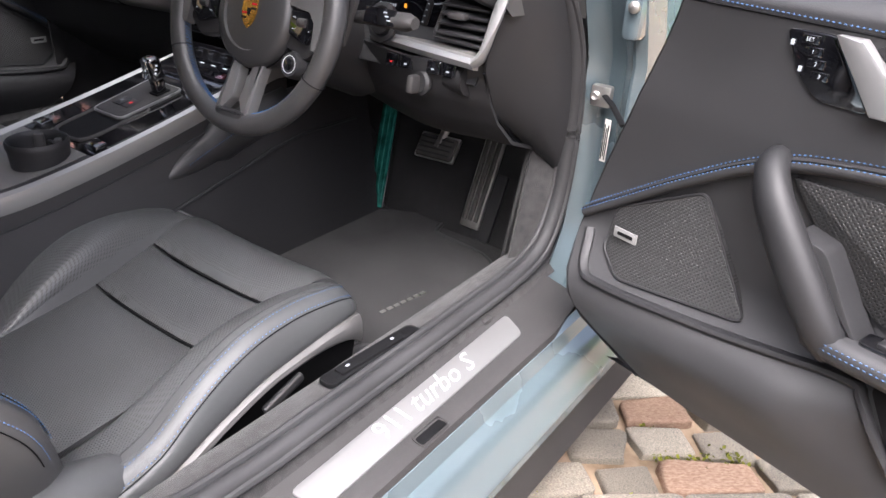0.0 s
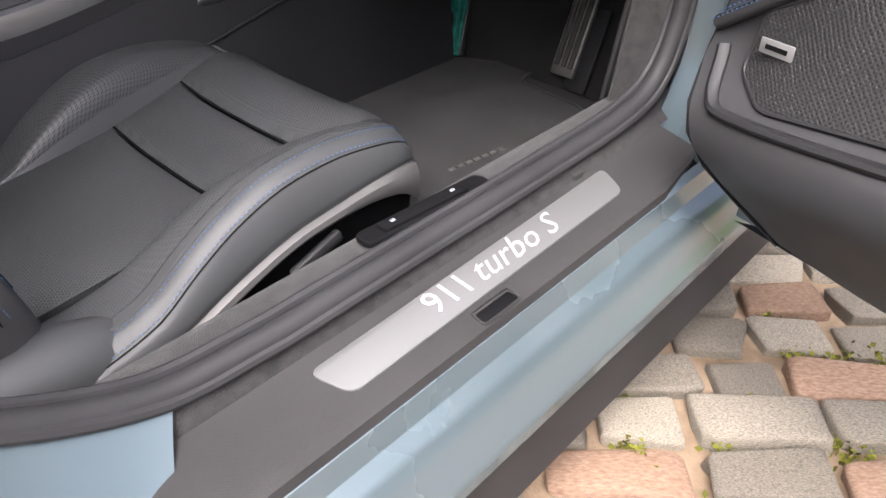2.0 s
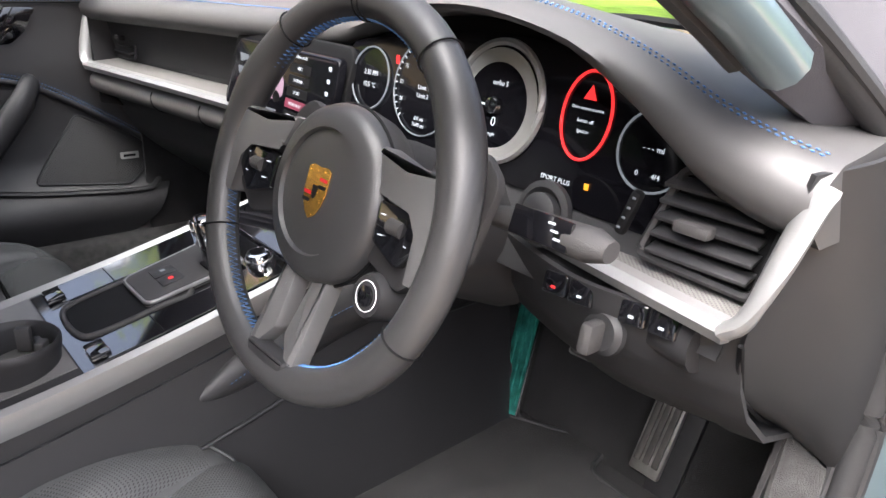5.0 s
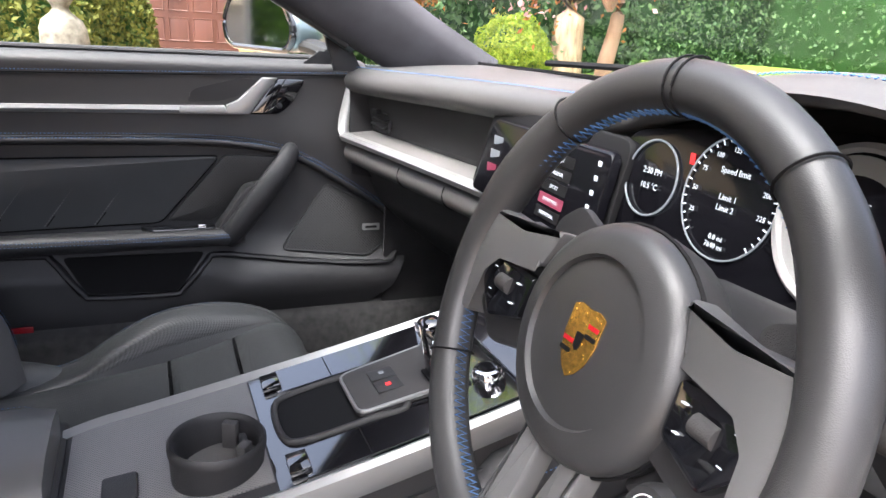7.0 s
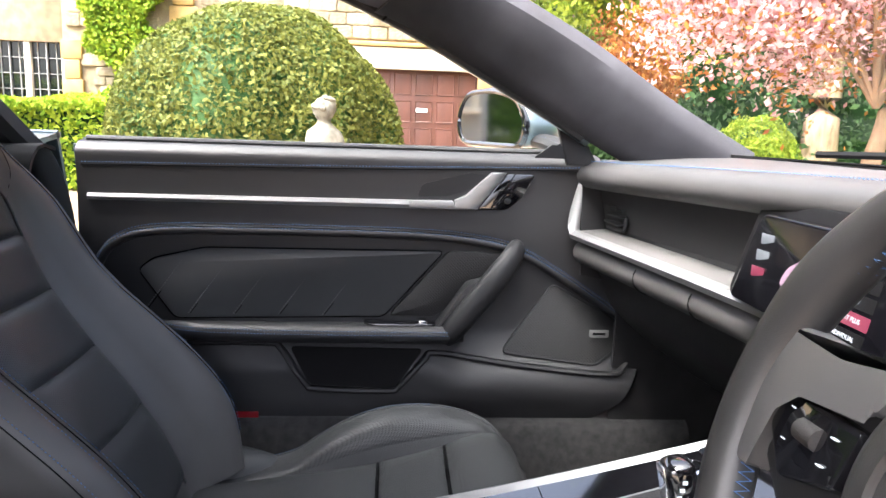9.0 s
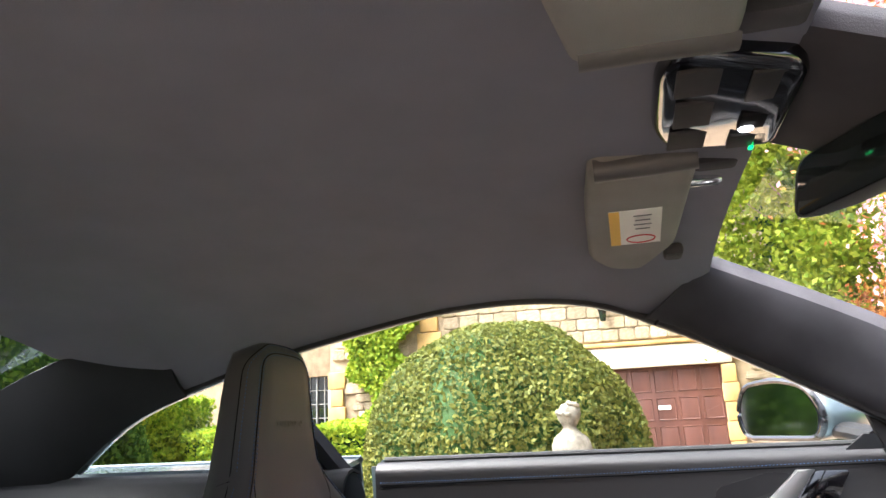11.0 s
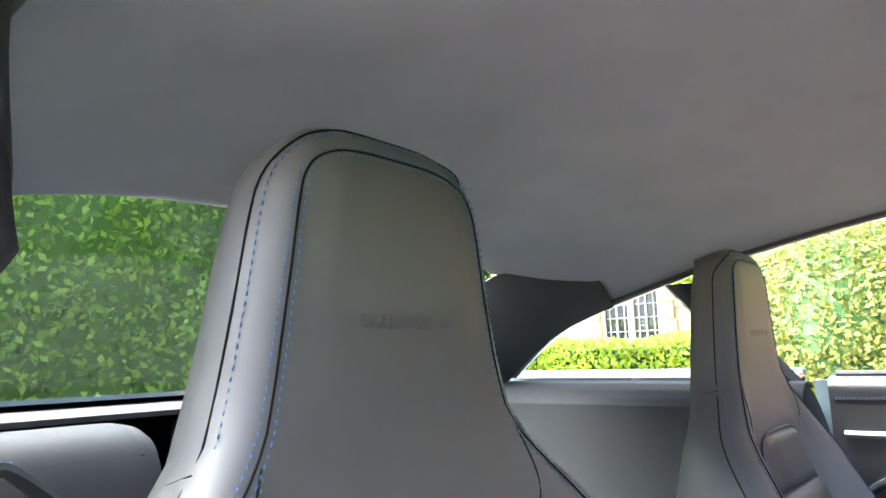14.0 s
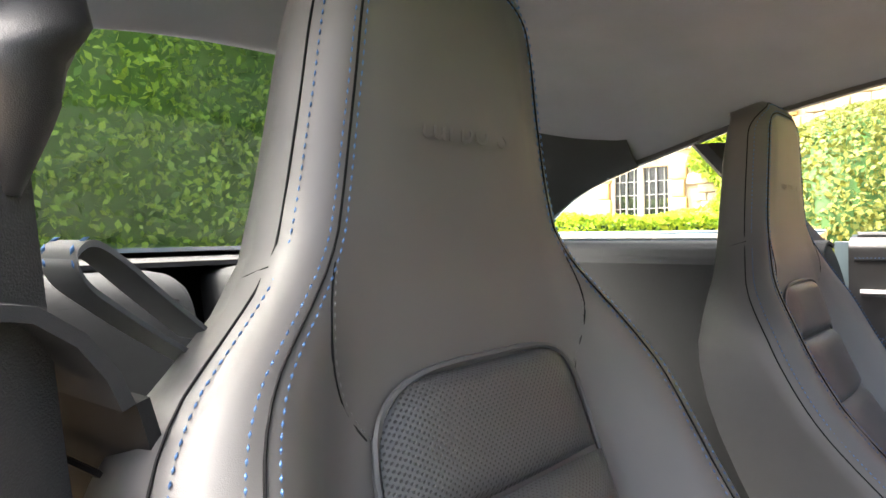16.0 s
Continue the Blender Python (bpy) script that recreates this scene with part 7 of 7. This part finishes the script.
def ball_points(n, c, r, squash=(1, 1, 1), shell=0.3, lump=0.12):
    d = rng.normal(0, 1, (n, 3))
    d /= np.linalg.norm(d, axis=1)[:, None]
    k = 1 - shell * rng.uniform(0, 1, n) ** 2
    wob = 1 + lump * (np.sin(d[:, 0] * 7 + d[:, 2] * 5) * np.cos(d[:, 1] * 6 + 1))
    return np.array(c) + d * (r * k * wob)[:, None] * np.array(squash), d


def core(name, c, r, squash, mat, parent, k=0.86):
    bm = bmesh.new()
    bmesh.ops.create_icosphere(bm, subdivisions=3, radius=1)
    for v in bm.verts:
        w = 1 + 0.12 * math.sin(v.co.x * 7 + v.co.z * 5) * math.cos(v.co.y * 6 + 1)
        v.co = V((c[0] + v.co.x * r * squash[0] * k * w, c[1] + v.co.y * r * squash[1] * k * w, c[2] + v.co.z * r * squash[2] * k * w))
    return part(name, bm, mat, parent)


def hedge(name, label, x0, x1, y0, y1, h, n, size, mat, core_mat, rough=0.25):
    hd = thing(name, label, "hedge", at=((x0 + x1) / 2, (y0 + y1) / 2, 0))
    # A dark core stands for the hedge's shaded inside.
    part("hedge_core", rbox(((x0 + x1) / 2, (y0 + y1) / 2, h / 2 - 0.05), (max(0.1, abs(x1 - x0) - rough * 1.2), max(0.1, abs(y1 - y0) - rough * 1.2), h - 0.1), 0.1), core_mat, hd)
    P = np.stack([rng.uniform(x0, x1, n), rng.uniform(y0, y1, n), rng.uniform(0, h, n)], 1)
    side = rng.integers(0, 5, n)
    N = np.zeros((n, 3))
    for k, (ax_, val, s) in enumerate(((0, x0, -1), (0, x1, 1), (1, y0, -1), (1, y1, 1), (2, h, 1))):
        m = side == k
        bump = rough * (np.sin(P[m][:, (ax_ + 1) % 3] * 2.3 + k) * np.sin(P[m][:, (ax_ + 2) % 3] * 3.1) * 0.4 - rng.uniform(0, 1, m.sum()) ** 2 * 0.5)
        P[m, ax_] = val + s * bump
        N[m, ax_] = s
    leaf_mesh("leaves", P, N, size, mat, hd, "", 0.9)
    return hd


ground = bmesh.new()
bmesh.ops.create_grid(ground, x_segments=60, y_segments=60, size=400)
for v in ground.verts:
    v.co.z = -0.018
tagged(part("ground", ground, SAND, None), "sandy earth between the cobbles", "ground", "", "structure")
lawn = sheet(lambda u, v: V((lerp(-60, 60, u), lerp(7.0, 90, v), 0.004)), 10, 10)
tagged(part("lawn", lawn, GRASS, None), "bright spring lawn", "lawn", "", "structure")
far = sheet(lambda u, v: V((lerp(-90, -12.6, u), lerp(3.4, 7.2, v), 0.002)), 6, 3)
tagged(part("gravel_drive", far, GRAVEL, None), "pale gravel drive", "drive", "", "structure")

# house with garage
HXW = -12.0
house = thing("stone_house", "honey limestone house with brown garage door and leaded window", "house", at=(HXW, -2, 0))


def wall_piece(y0, y1, z0, z1, nm="wall"):
    return part(nm, rbox((HXW - 0.25, (y0 + y1) / 2, (z0 + z1) / 2), (0.44, y1 - y0, z1 - z0), 0.01), MORTAR, house, "lime mortared wall")


G0, G1, GT = -1.05, 1.95, 1.88
WN0, WN1, WB, WT = -6.25, -5.05, 0.55, 2.10
wall_piece(-11, WN0, 0, 5.2)
wall_piece(WN0, WN1, 0, WB)
wall_piece(WN0, WN1, WT, 5.2)
wall_piece(WN1, G0, 0, 5.2)
wall_piece(G0, G1, GT, 5.2)
wall_piece(G1, 2.75, 0, 5.2)
part("gable_wall", rbox((HXW - 3.0, 2.62, 2.6), (5.6, 0.30, 5.2), 0.02), MORTAR, house)
part("roof", sheet(lambda u, v: V((lerp(HXW + 0.5, HXW - 3.5, v), lerp(-11.4, 3.1, u), lerp(5.1, 7.6, v))), 4, 4, 0.12), GARAGE, house)
part("back_wall", rbox((HXW - 0.55, -4.1, 2.6), (0.08, 13.6, 5.2), 0), DEEP, house)
lintel = part("garage_lintel", rbox((HXW + 0.01, (G0 + G1) / 2, 2.06), (0.10, G1 - G0 + 0.36, 0.36), 0.015), LINTEL, house, "cream painted lintel")
part("drip_course", rbox((HXW + 0.03, (G0 + G1) / 2, 2.29), (0.14, G1 - G0 + 0.5, 0.07), 0.02), DRESSED, house, "projecting stone course")
for y in (G1 + 0.11, G0 - 0.11):
    for k in range(6):
        part("jamb_stone", rbox((HXW + 0.005, y, 0.155 + k * 0.31), (0.10, 0.22 if k % 2 else 0.26, 0.30), 0.015), DRESSED, house)
gd = part("garage_door", rbox((HXW - 0.10, (G0 + G1) / 2, GT / 2), (0.05, G1 - G0, GT), 0.01), GARAGE, house, "brown panelled garage door")
for i in range(8):
    for j in range(4):
        y = G0 + (i + 0.5) * (G1 - G0) / 8
        z = (j + 0.5) * GT / 4
        bmx = loft([[V((HXW - 0.076 + d, y + a * (0.155 - e), z + b * (0.185 - e))) for a, b in ((-1, -1), (1, -1), (1, 1), (-1, 1))] for d, e in ((0.0, 0.0), (0.016, 0.008), (0.006, 0.02), (0.012, 0.05))])
        part("door_panel", bmx, GARAGE, gd)
part("letter_plate", rbox((HXW - 0.055, 0.98, 1.20), (0.02, 0.20, 0.07), 0.005), WHITE, gd, "white plate")
wd = part("leaded_window", rbox((HXW - 0.16, (WN0 + WN1) / 2, (WB + WT) / 2), (0.03, WN1 - WN0, WT - WB), 0), DARK_MIRROR, house, "dark leaded window glass")
for k in range(5):
    y = lerp(WN0, WN1, k / 4)
    part("mullion" if k % 2 == 0 else "glazing_bar", rbox((HXW - 0.11, y, (WB + WT) / 2), (0.10 if k % 2 == 0 else 0.04, 0.10 if k % 2 == 0 else 0.025, WT - WB), 0.01), LINTEL if k % 2 == 0 else LEAD, wd)
for k in range(1, 8):
    y = lerp(WN0, WN1, k / 8)
    part("glazing_bar", rbox((HXW - 0.135, y, (WB + WT) / 2), (0.03, 0.014, WT - WB), 0), LEAD, wd)
for k in range(1, 6):
    part("glazing_bar", rbox((HXW - 0.135, (WN0 + WN1) / 2, lerp(WB, WT, k / 6)), (0.032, WN1 - WN0, 0.014), 0), LEAD, wd)
for y in (WN0 - 0.14, WN1 + 0.16):
    for k in range(5):
        part("jamb_stone", rbox((HXW + 0.0, y, WB + 0.16 + k * 0.32), (0.10, 0.26 if k % 2 else 0.34, 0.31), 0.015), DRESSED, house)
part("window_sill", rbox((HXW + 0.04, (WN0 + WN1) / 2, WB - 0.06), (0.2, WN1 - WN0 + 0.5, 0.11), 0.015), DRESSED, house)
for k in range(9):
    part("quoin_stone", rbox((HXW + 0.0, -3.05, 0.3 + k * 0.38), (0.11, 0.34 if k % 2 else 0.46, 0.36), 0.02), DRESSED, house)
# rubble stones of the wall, a few shared shapes
stone_shapes = []
for k in range(8):
    bm = rbox((0, 0, 0), (1, 1, 1), 0.12)
    for v in bm.verts:
        v.co += V((rng.uniform(-0.03, 0.03), rng.uniform(-0.05, 0.05), rng.uniform(-0.06, 0.06)))
    me = bpy.data.meshes.new("wall_stone")
    bm.to_mesh(me)
    bm.free()
    me.materials.append(WALLSTONE)
    stone_shapes.append(me)
n_st = 0
z = 0.62
while z < 4.4:
    h = rng.uniform(0.15, 0.25)
    y = -5.0 + rng.uniform(0, 0.3)
    while y < 2.70:
        w = rng.uniform(0.20, 0.48)
        yc, zc = y + w / 2, z + h / 2
        hide = (G0 - 0.20 < yc < G1 + 0.30 and zc < 2.38) or (-3.35 < yc < -2.78) or (WN1 - 0.5 < yc < WN1 + 0.36 and zc < 2.3) or (zc < 1.4 and -2.6 < yc < 0)
        if not hide and n_st < 330:
            ob = new("wall_stone", stone_shapes[int(rng.integers(8))])
            ob.parent = house
            ob.location = V((HXW - 0.02 + rng.uniform(-0.008, 0.012), yc, zc)) - house.location
            ob.scale = (0.08, w - 0.022, h - 0.022)
            n_st += 1
        y += w
    z += h
lan = thing("wall_lantern", "black wall lantern on the stone house", "lantern", at=(HXW + 0.12, 0.12, 2.9))
part("lantern_bracket", tube([(HXW, 0.12, 3.0), (HXW + 0.10, 0.12, 3.12), (HXW + 0.16, 0.12, 3.02)], 0.012, 6), DEEP, lan)
part("lantern_body", lathe([(0.05, 0.0), (0.085, 0.20), (0.10, 0.22), (0.05, 0.29), (0.01, 0.33)], (HXW + 0.16, 0.12, 2.70), (0, 0, 1), 6), DARK_MIRROR, lan, "glazed lantern body")

# clipped box dome
dome = thing("box_topiary", "clipped green box dome before the house", "topiary bush", at=(-7.1, -0.95, 0))
core("dome_core", (-7.1, -0.95, 0.55), 1.5, (1, 1, 1.03), LEAF_CORE_SHADE, dome, 0.93)
P, N = ball_points(60000, (-7.1, -0.95, 0.55), 1.5, (1, 1, 1.03), 0.10, 0.035)
leaf_mesh("leaves", P, N, 0.028, BOX_LEAF, dome, "", 0.8, 0.6)


def bust():
    """A weathered garden statue, its torso, head and curls in one mesh."""
    rings = []
    prof = [(0.20, 0.0), (0.20, 0.5), (0.17, 0.52), (0.15, 0.60), (0.165, 0.70), (0.155, 0.80), (0.135, 0.86), (0.07, 0.915), (0.052, 0.94), (0.062, 0.965), (0.084, 1.00), (0.092, 1.04), (0.085, 1.085), (0.055, 1.12), (0.02, 1.135)]
    for r, z in prof:
        ring = []
        for j in range(20):
            a = 2 * math.pi * j / 20
            k = 1 + (0.12 * math.sin(5 * a + z * 40) if z > 1.0 else 0.05 * math.sin(3 * a + z * 13))
            ring.append(V((-5.25 + r * math.cos(a) * k * (0.75 if 0.5 < z < 0.92 else 1), -0.10 + r * math.sin(a) * k, z)))
        rings.append(ring)
    bm = loft(rings)
    for k in range(26):
        a, zz = k * 2.4, 1.04 + 0.09 * ((k * 0.618) % 1)
        r = 0.088 * math.sqrt(max(0.1, 1 - ((zz - 1.04) / 0.11) ** 2))
        b2 = bmesh.new()
        bmesh.ops.create_icosphere(b2, subdivisions=1, radius=0.024, matrix=Matrix.Translation((-5.25 + r * math.cos(a), -0.10 + r * math.sin(a), zz)))
        join(bm, b2)
    return bm


whole("garden_statue", bust(), STATUE, "weathered pale stone garden statue on a plinth", "statue", sharp=70)

shed = thing("garden_outbuilding", "dark outbuilding with pale framed window behind the hedge", "outbuilding", at=(-3.2, -4.15, 0))
part("wall", rbox((-3.28, -4.25, 0.95), (0.84, 0.16, 1.90), 0.01), LEAD, shed, "dark timber wall")
part("eaves", rbox((-3.28, -4.18, 2.02), (0.90, 0.42, 0.22), 0.02), LEAD, shed, "grey eaves board")
for x in (-3.62, -3.27, -2.92):
    part("window_post", rbox((x, -4.155, 1.50), (0.055, 0.06, 0.78), 0.006), LINTEL, shed, "cream window post")
for x0, x1 in ((-3.60, -3.29), (-3.25, -2.94)):
    part("pane", rbox(((x0 + x1) / 2, -4.165, 1.50), (x1 - x0, 0.012, 0.74), 0), BLIND, shed, "pane with pale blind")
    part("glazing_bar", rbox(((x0 + x1) / 2, -4.156, 1.52), (x1 - x0, 0.012, 0.016), 0), LEAD, shed)
part("window_sill", rbox((-3.27, -4.13, 1.09), (0.80, 0.12, 0.05), 0.01), LINTEL, shed)

# climbers and hedges
climber = thing("wall_climber", "bright green climber on the house wall", "climbing plant", at=(HXW, -4, 0))
n = 16000
P = np.stack([HXW + 0.08 + rng.uniform(0, 0.28, n), rng.uniform(-4.65, -3.0, n), rng.uniform(0, 3.6, n)], 1)
keep = np.abs(P[:, 1] + 3.85 + 0.25 * np.sin(P[:, 2] * 3)) < 0.62 + 0.15 * np.sin(P[:, 2] * 7)
P = P[keep]
leaf_mesh("leaves", P, np.tile((1.0, 0, 0.3), (len(P), 1)), 0.05, IVY_LEAF, climber)
part("climber_stem", tube([(HXW + 0.06, -3.85, 0), (HXW + 0.08, -3.7, 1.2), (HXW + 0.06, -3.95, 2.6), (HXW + 0.05, -3.8, 3.5)], [0.03, 0.025, 0.02, 0.01], 7), BARK, climber)
hedge("low_hedge", "low bright green hedge under the window", -9.2, -8.4, -6.0, -2.9, 1.10, 18000, 0.04, IVY_LEAF, LEAF_CORE_SHADE)
hedge("tall_hedge", "tall yellow-green hedge beside the house", -9.4, -7.6, -10.5, -5.9, 1.62, 26000, 0.045, IVY_LEAF, LEAF_CORE_SHADE)
hedge("rear_hedge", "dense green hedge behind the car", -6.1, 4.0, -6.2, -4.6, 3.6, 130000, 0.036, HEDGE_LEAF, LEAF_CORE_SHADE, 0.5)
hedge("far_hedge", "dark clipped hedge beyond the lawn", -60, 40, 33, 36, 9.0, 60000, 0.14, YEW_LEAF, LEAF_CORE_SHADE, 0.6)
hedge("side_hedge", "dark yew hedge beyond the drive", -34, -31, 4, 34, 9.0, 60000, 0.14, YEW_LEAF, LEAF_CORE_SHADE, 0.6)


def tree(name, label, x, y, h, r_trunk, crowns, mat, n, size, lean=0.0, mat2=None):
    t = thing(name, label, "tree", at=(x, y, 0))
    part("trunk", tube(spline([(x, y, -0.05), (x + lean * 0.3, y, h * 0.35), (x + lean * 0.6, y + 0.1, h * 0.7), (x + lean, y, h)], 5), [lerp(r_trunk * 1.15, r_trunk * 0.45, (i / 15) ** 0.8) for i in range(16)], 12), BARK, t, "", 60)
    for c, r, sq in crowns:
        for k in range(5):
            a = k * 1.9 + c[0]
            e = V(c) + V((math.cos(a) * r * 0.7, math.sin(a) * r * 0.7, 0.3 * r * math.sin(k)))
            part("limb", tube(spline([(x + lean * 0.7, y, h * 0.72), (V((x + lean, y, h)) + e) / 2 + V((0, 0, 0.1)), e], 4), [r_trunk * 0.3, r_trunk * 0.26, r_trunk * 0.22, r_trunk * 0.18, r_trunk * 0.14, r_trunk * 0.1, r_trunk * 0.07, r_trunk * 0.05, r_trunk * 0.03], 6), BARK, t)
        # clumps round the limbs, with gaps between
        m = 46
        cc, _ = ball_points(m, c, r, sq, 0.75, 0.1)
        idx = rng.integers(0, m, n)
        spread = r * 0.17
        P = cc[idx] + rng.normal(0, spread, (n, 3))
        N = P - np.array(c)
        leaf_mesh("crown", P, N / (np.linalg.norm(N, axis=1)[:, None] + 1e-6), size, mat, t, "", 1.2, 0.6)
        if mat2 is not None:
            P = cc[idx[: n // 3]] + rng.normal(0, spread * 1.3, (n // 3, 3))
            leaf_mesh("young_leaves", P, P * 0 + np.array((0, 0, 1.0)), size * 1.1, mat2, t, "", 1.5, 0.45)
    return t


tree("cherry_tree", "ornamental cherry tree in full pink blossom", -5.3, 4.6, 1.7, 0.10, (((-5.5, 3.7, 2.5), 1.15, (1, 1, 0.9)), ((-5.7, 4.7, 3.1), 1.5, (1, 1, 0.9)), ((-5.2, 3.2, 3.9), 1.2, (1, 1, 0.9)), ((-4.4, 4.7, 3.3), 1.4, (1, 1, 0.9))), BLOSSOM, 15000, 0.030, mat2=COPPER_LEAF)
tree("spring_tree", "young tree with lime green spring leaves", -9.8, 3.9, 2.0, 0.11, (((-9.3, 3.1, 3.3), 1.6, (1, 1, 1.1)), ((-9.2, 3.3, 5.3), 1.9, (1, 1, 1.0))), LIME_LEAF, 26000, 0.045)
tree("copper_tree", "small tree with copper red leaves", -8.0, 3.3, 1.0, 0.05, (((-7.9, 3.3, 1.8), 0.6, (1, 1, 0.9)),), COPPER_LEAF, 8000, 0.03)
hedge("yew_screen", "tall dark yew screen beyond the drive", -19, -16.5, 3.2, 13.5, 9.0, 50000, 0.10, YEW_LEAF, LEAF_CORE_SHADE, 0.7)
tree("large_tree", "large tree trunk standing on the lawn", -16.6, 11.2, 7.0, 0.42, (((-16.6, 11.2, 9.5), 4.0, (1, 1, 0.8)),), HEDGE_LEAF, 14000, 0.11)
tree("large_tree", "large tree trunk standing on the lawn", -9.5, 18.6, 7.0, 0.45, (((-9.5, 18.6, 9.5), 4.0, (1, 1, 0.8)),), HEDGE_LEAF, 14000, 0.11)
for x, y, r in ((-15.2, 8.8, 0.9), (-18.5, 9.5, 1.1), (-13.6, 8.2, 0.6)):
    sh = thing("lime_shrub", "rounded lime green shrub by the lawn", "shrub", "shrubs", at=(x, y, 0))
    core("shrub_core", (x, y, r * 0.6), r, (1, 1, 0.9), LEAF_CORE_SHADE, sh, 0.8)
    P, N = ball_points(9000, (x, y, r * 0.6), r, (1, 1, 0.95), 0.35, 0.15)
    leaf_mesh("leaves", P, N, 0.05, LIME_LEAF, sh)
whole("garden_post", rbox((-8.3, 9.4, 0.30), (0.30, 0.30, 0.62), 0.03), DRESSED, "square stone post on the lawn edge", "post")


# ---------------------------------------------------------------- cobbles beside the car
paving = thing("cobble_paving", "uneven granite and sandstone cobbles in sandy joints", "cobbles", "", "structure", (1.4, 0.8, 0))
shapes = {0: [], 1: []}
for kind, mat in ((0, STONE), (1, STONE_PINK)):
    for k in range(7):
        bm = bmesh.new()
        bmesh.ops.create_cube(bm, size=1)
        bmesh.ops.bevel(bm, geom=bm.edges[:], offset=0.13, segments=3, profile=0.55, affect="EDGES")
        off = V((k * 3.1, kind * 5.0, 0.3))
        for v in bm.verts:
            v.co += V((noise.noise(v.co * 1.7 + off), noise.noise(v.co * 1.7 + off + V((9, 0, 0))), noise.noise(v.co * 2.2 + off + V((0, 9, 0))) * 0.8)) * 0.17 + V((0, 0, noise.noise(v.co * 7 + off) * 0.06)) 
        for f in bm.faces:
            f.smooth = True
        me = bpy.data.meshes.new("cobble")
        bm.to_mesh(me)
        bm.free()
        me.materials.append(mat)
        shapes[kind].append(me)
RU, RV = V((0.752, 0.659, 0)), V((-0.659, 0.752, 0))
O = V((0.932, 1.097, 0))
rr = random.Random(5)
count = 0
for row in range(-20, 17):
    a = -2.2 + rr.uniform(0, 0.12)
    while a < 2.2:
        w = rr.uniform(0.12, 0.215)
        p = O + RU * (a + w / 2) + RV * (row * 0.092 - 0.06 + rr.uniform(-0.008, 0.008))
        if 0.70 < p.x < 2.5 and -0.5 < p.y < 2.1 and count < 300:
            k = 1 if rr.random() < 0.12 else 0
            ob = new("cobble", shapes[k][rr.randrange(7)])
            ob.parent = paving
            h = rr.uniform(0.055, 0.07)
            ob.location = p + V((0, 0, -0.026 + rr.uniform(-0.006, 0.006))) - paving.location
            ob.scale = (w - 0.016, 0.080 * rr.uniform(0.9, 1.06), h)
            ob.rotation_euler = (rr.uniform(-0.05, 0.05), rr.uniform(-0.05, 0.05), math.atan2(RU.y, RU.x) + rr.uniform(-0.07, 0.07))
            count += 1
        a += w
# moss and grit in the joints
mp = []
for k in range(900):
    row, a = rr.randrange(-19, 17), rr.uniform(-1.8, 1.8)
    c = O + RU * a + RV * ((row + 0.5) * 0.092 - 0.06)
    if 0.75 < c.x < 2.2 and -0.3 < c.y < 2.0 and noise.noise(c * 3.1) > 0.02:
        for j in range(30):
            mp.append((c.x + rr.gauss(0, 0.018), c.y + rr.gauss(0, 0.010), rr.uniform(-0.016, 0.004)))
mp = np.array(mp)
MOSSLEAF = leafy("moss_tufts", (0.07, 0.07, 0.012), (0.24, 0.25, 0.03), 0.9, 0.2)
mo = leaf_mesh("moss", mp, np.tile((0, 0, 1.0), (len(mp), 1)), 0.005, MOSSLEAF, paving, "", 1.0, 0.7)
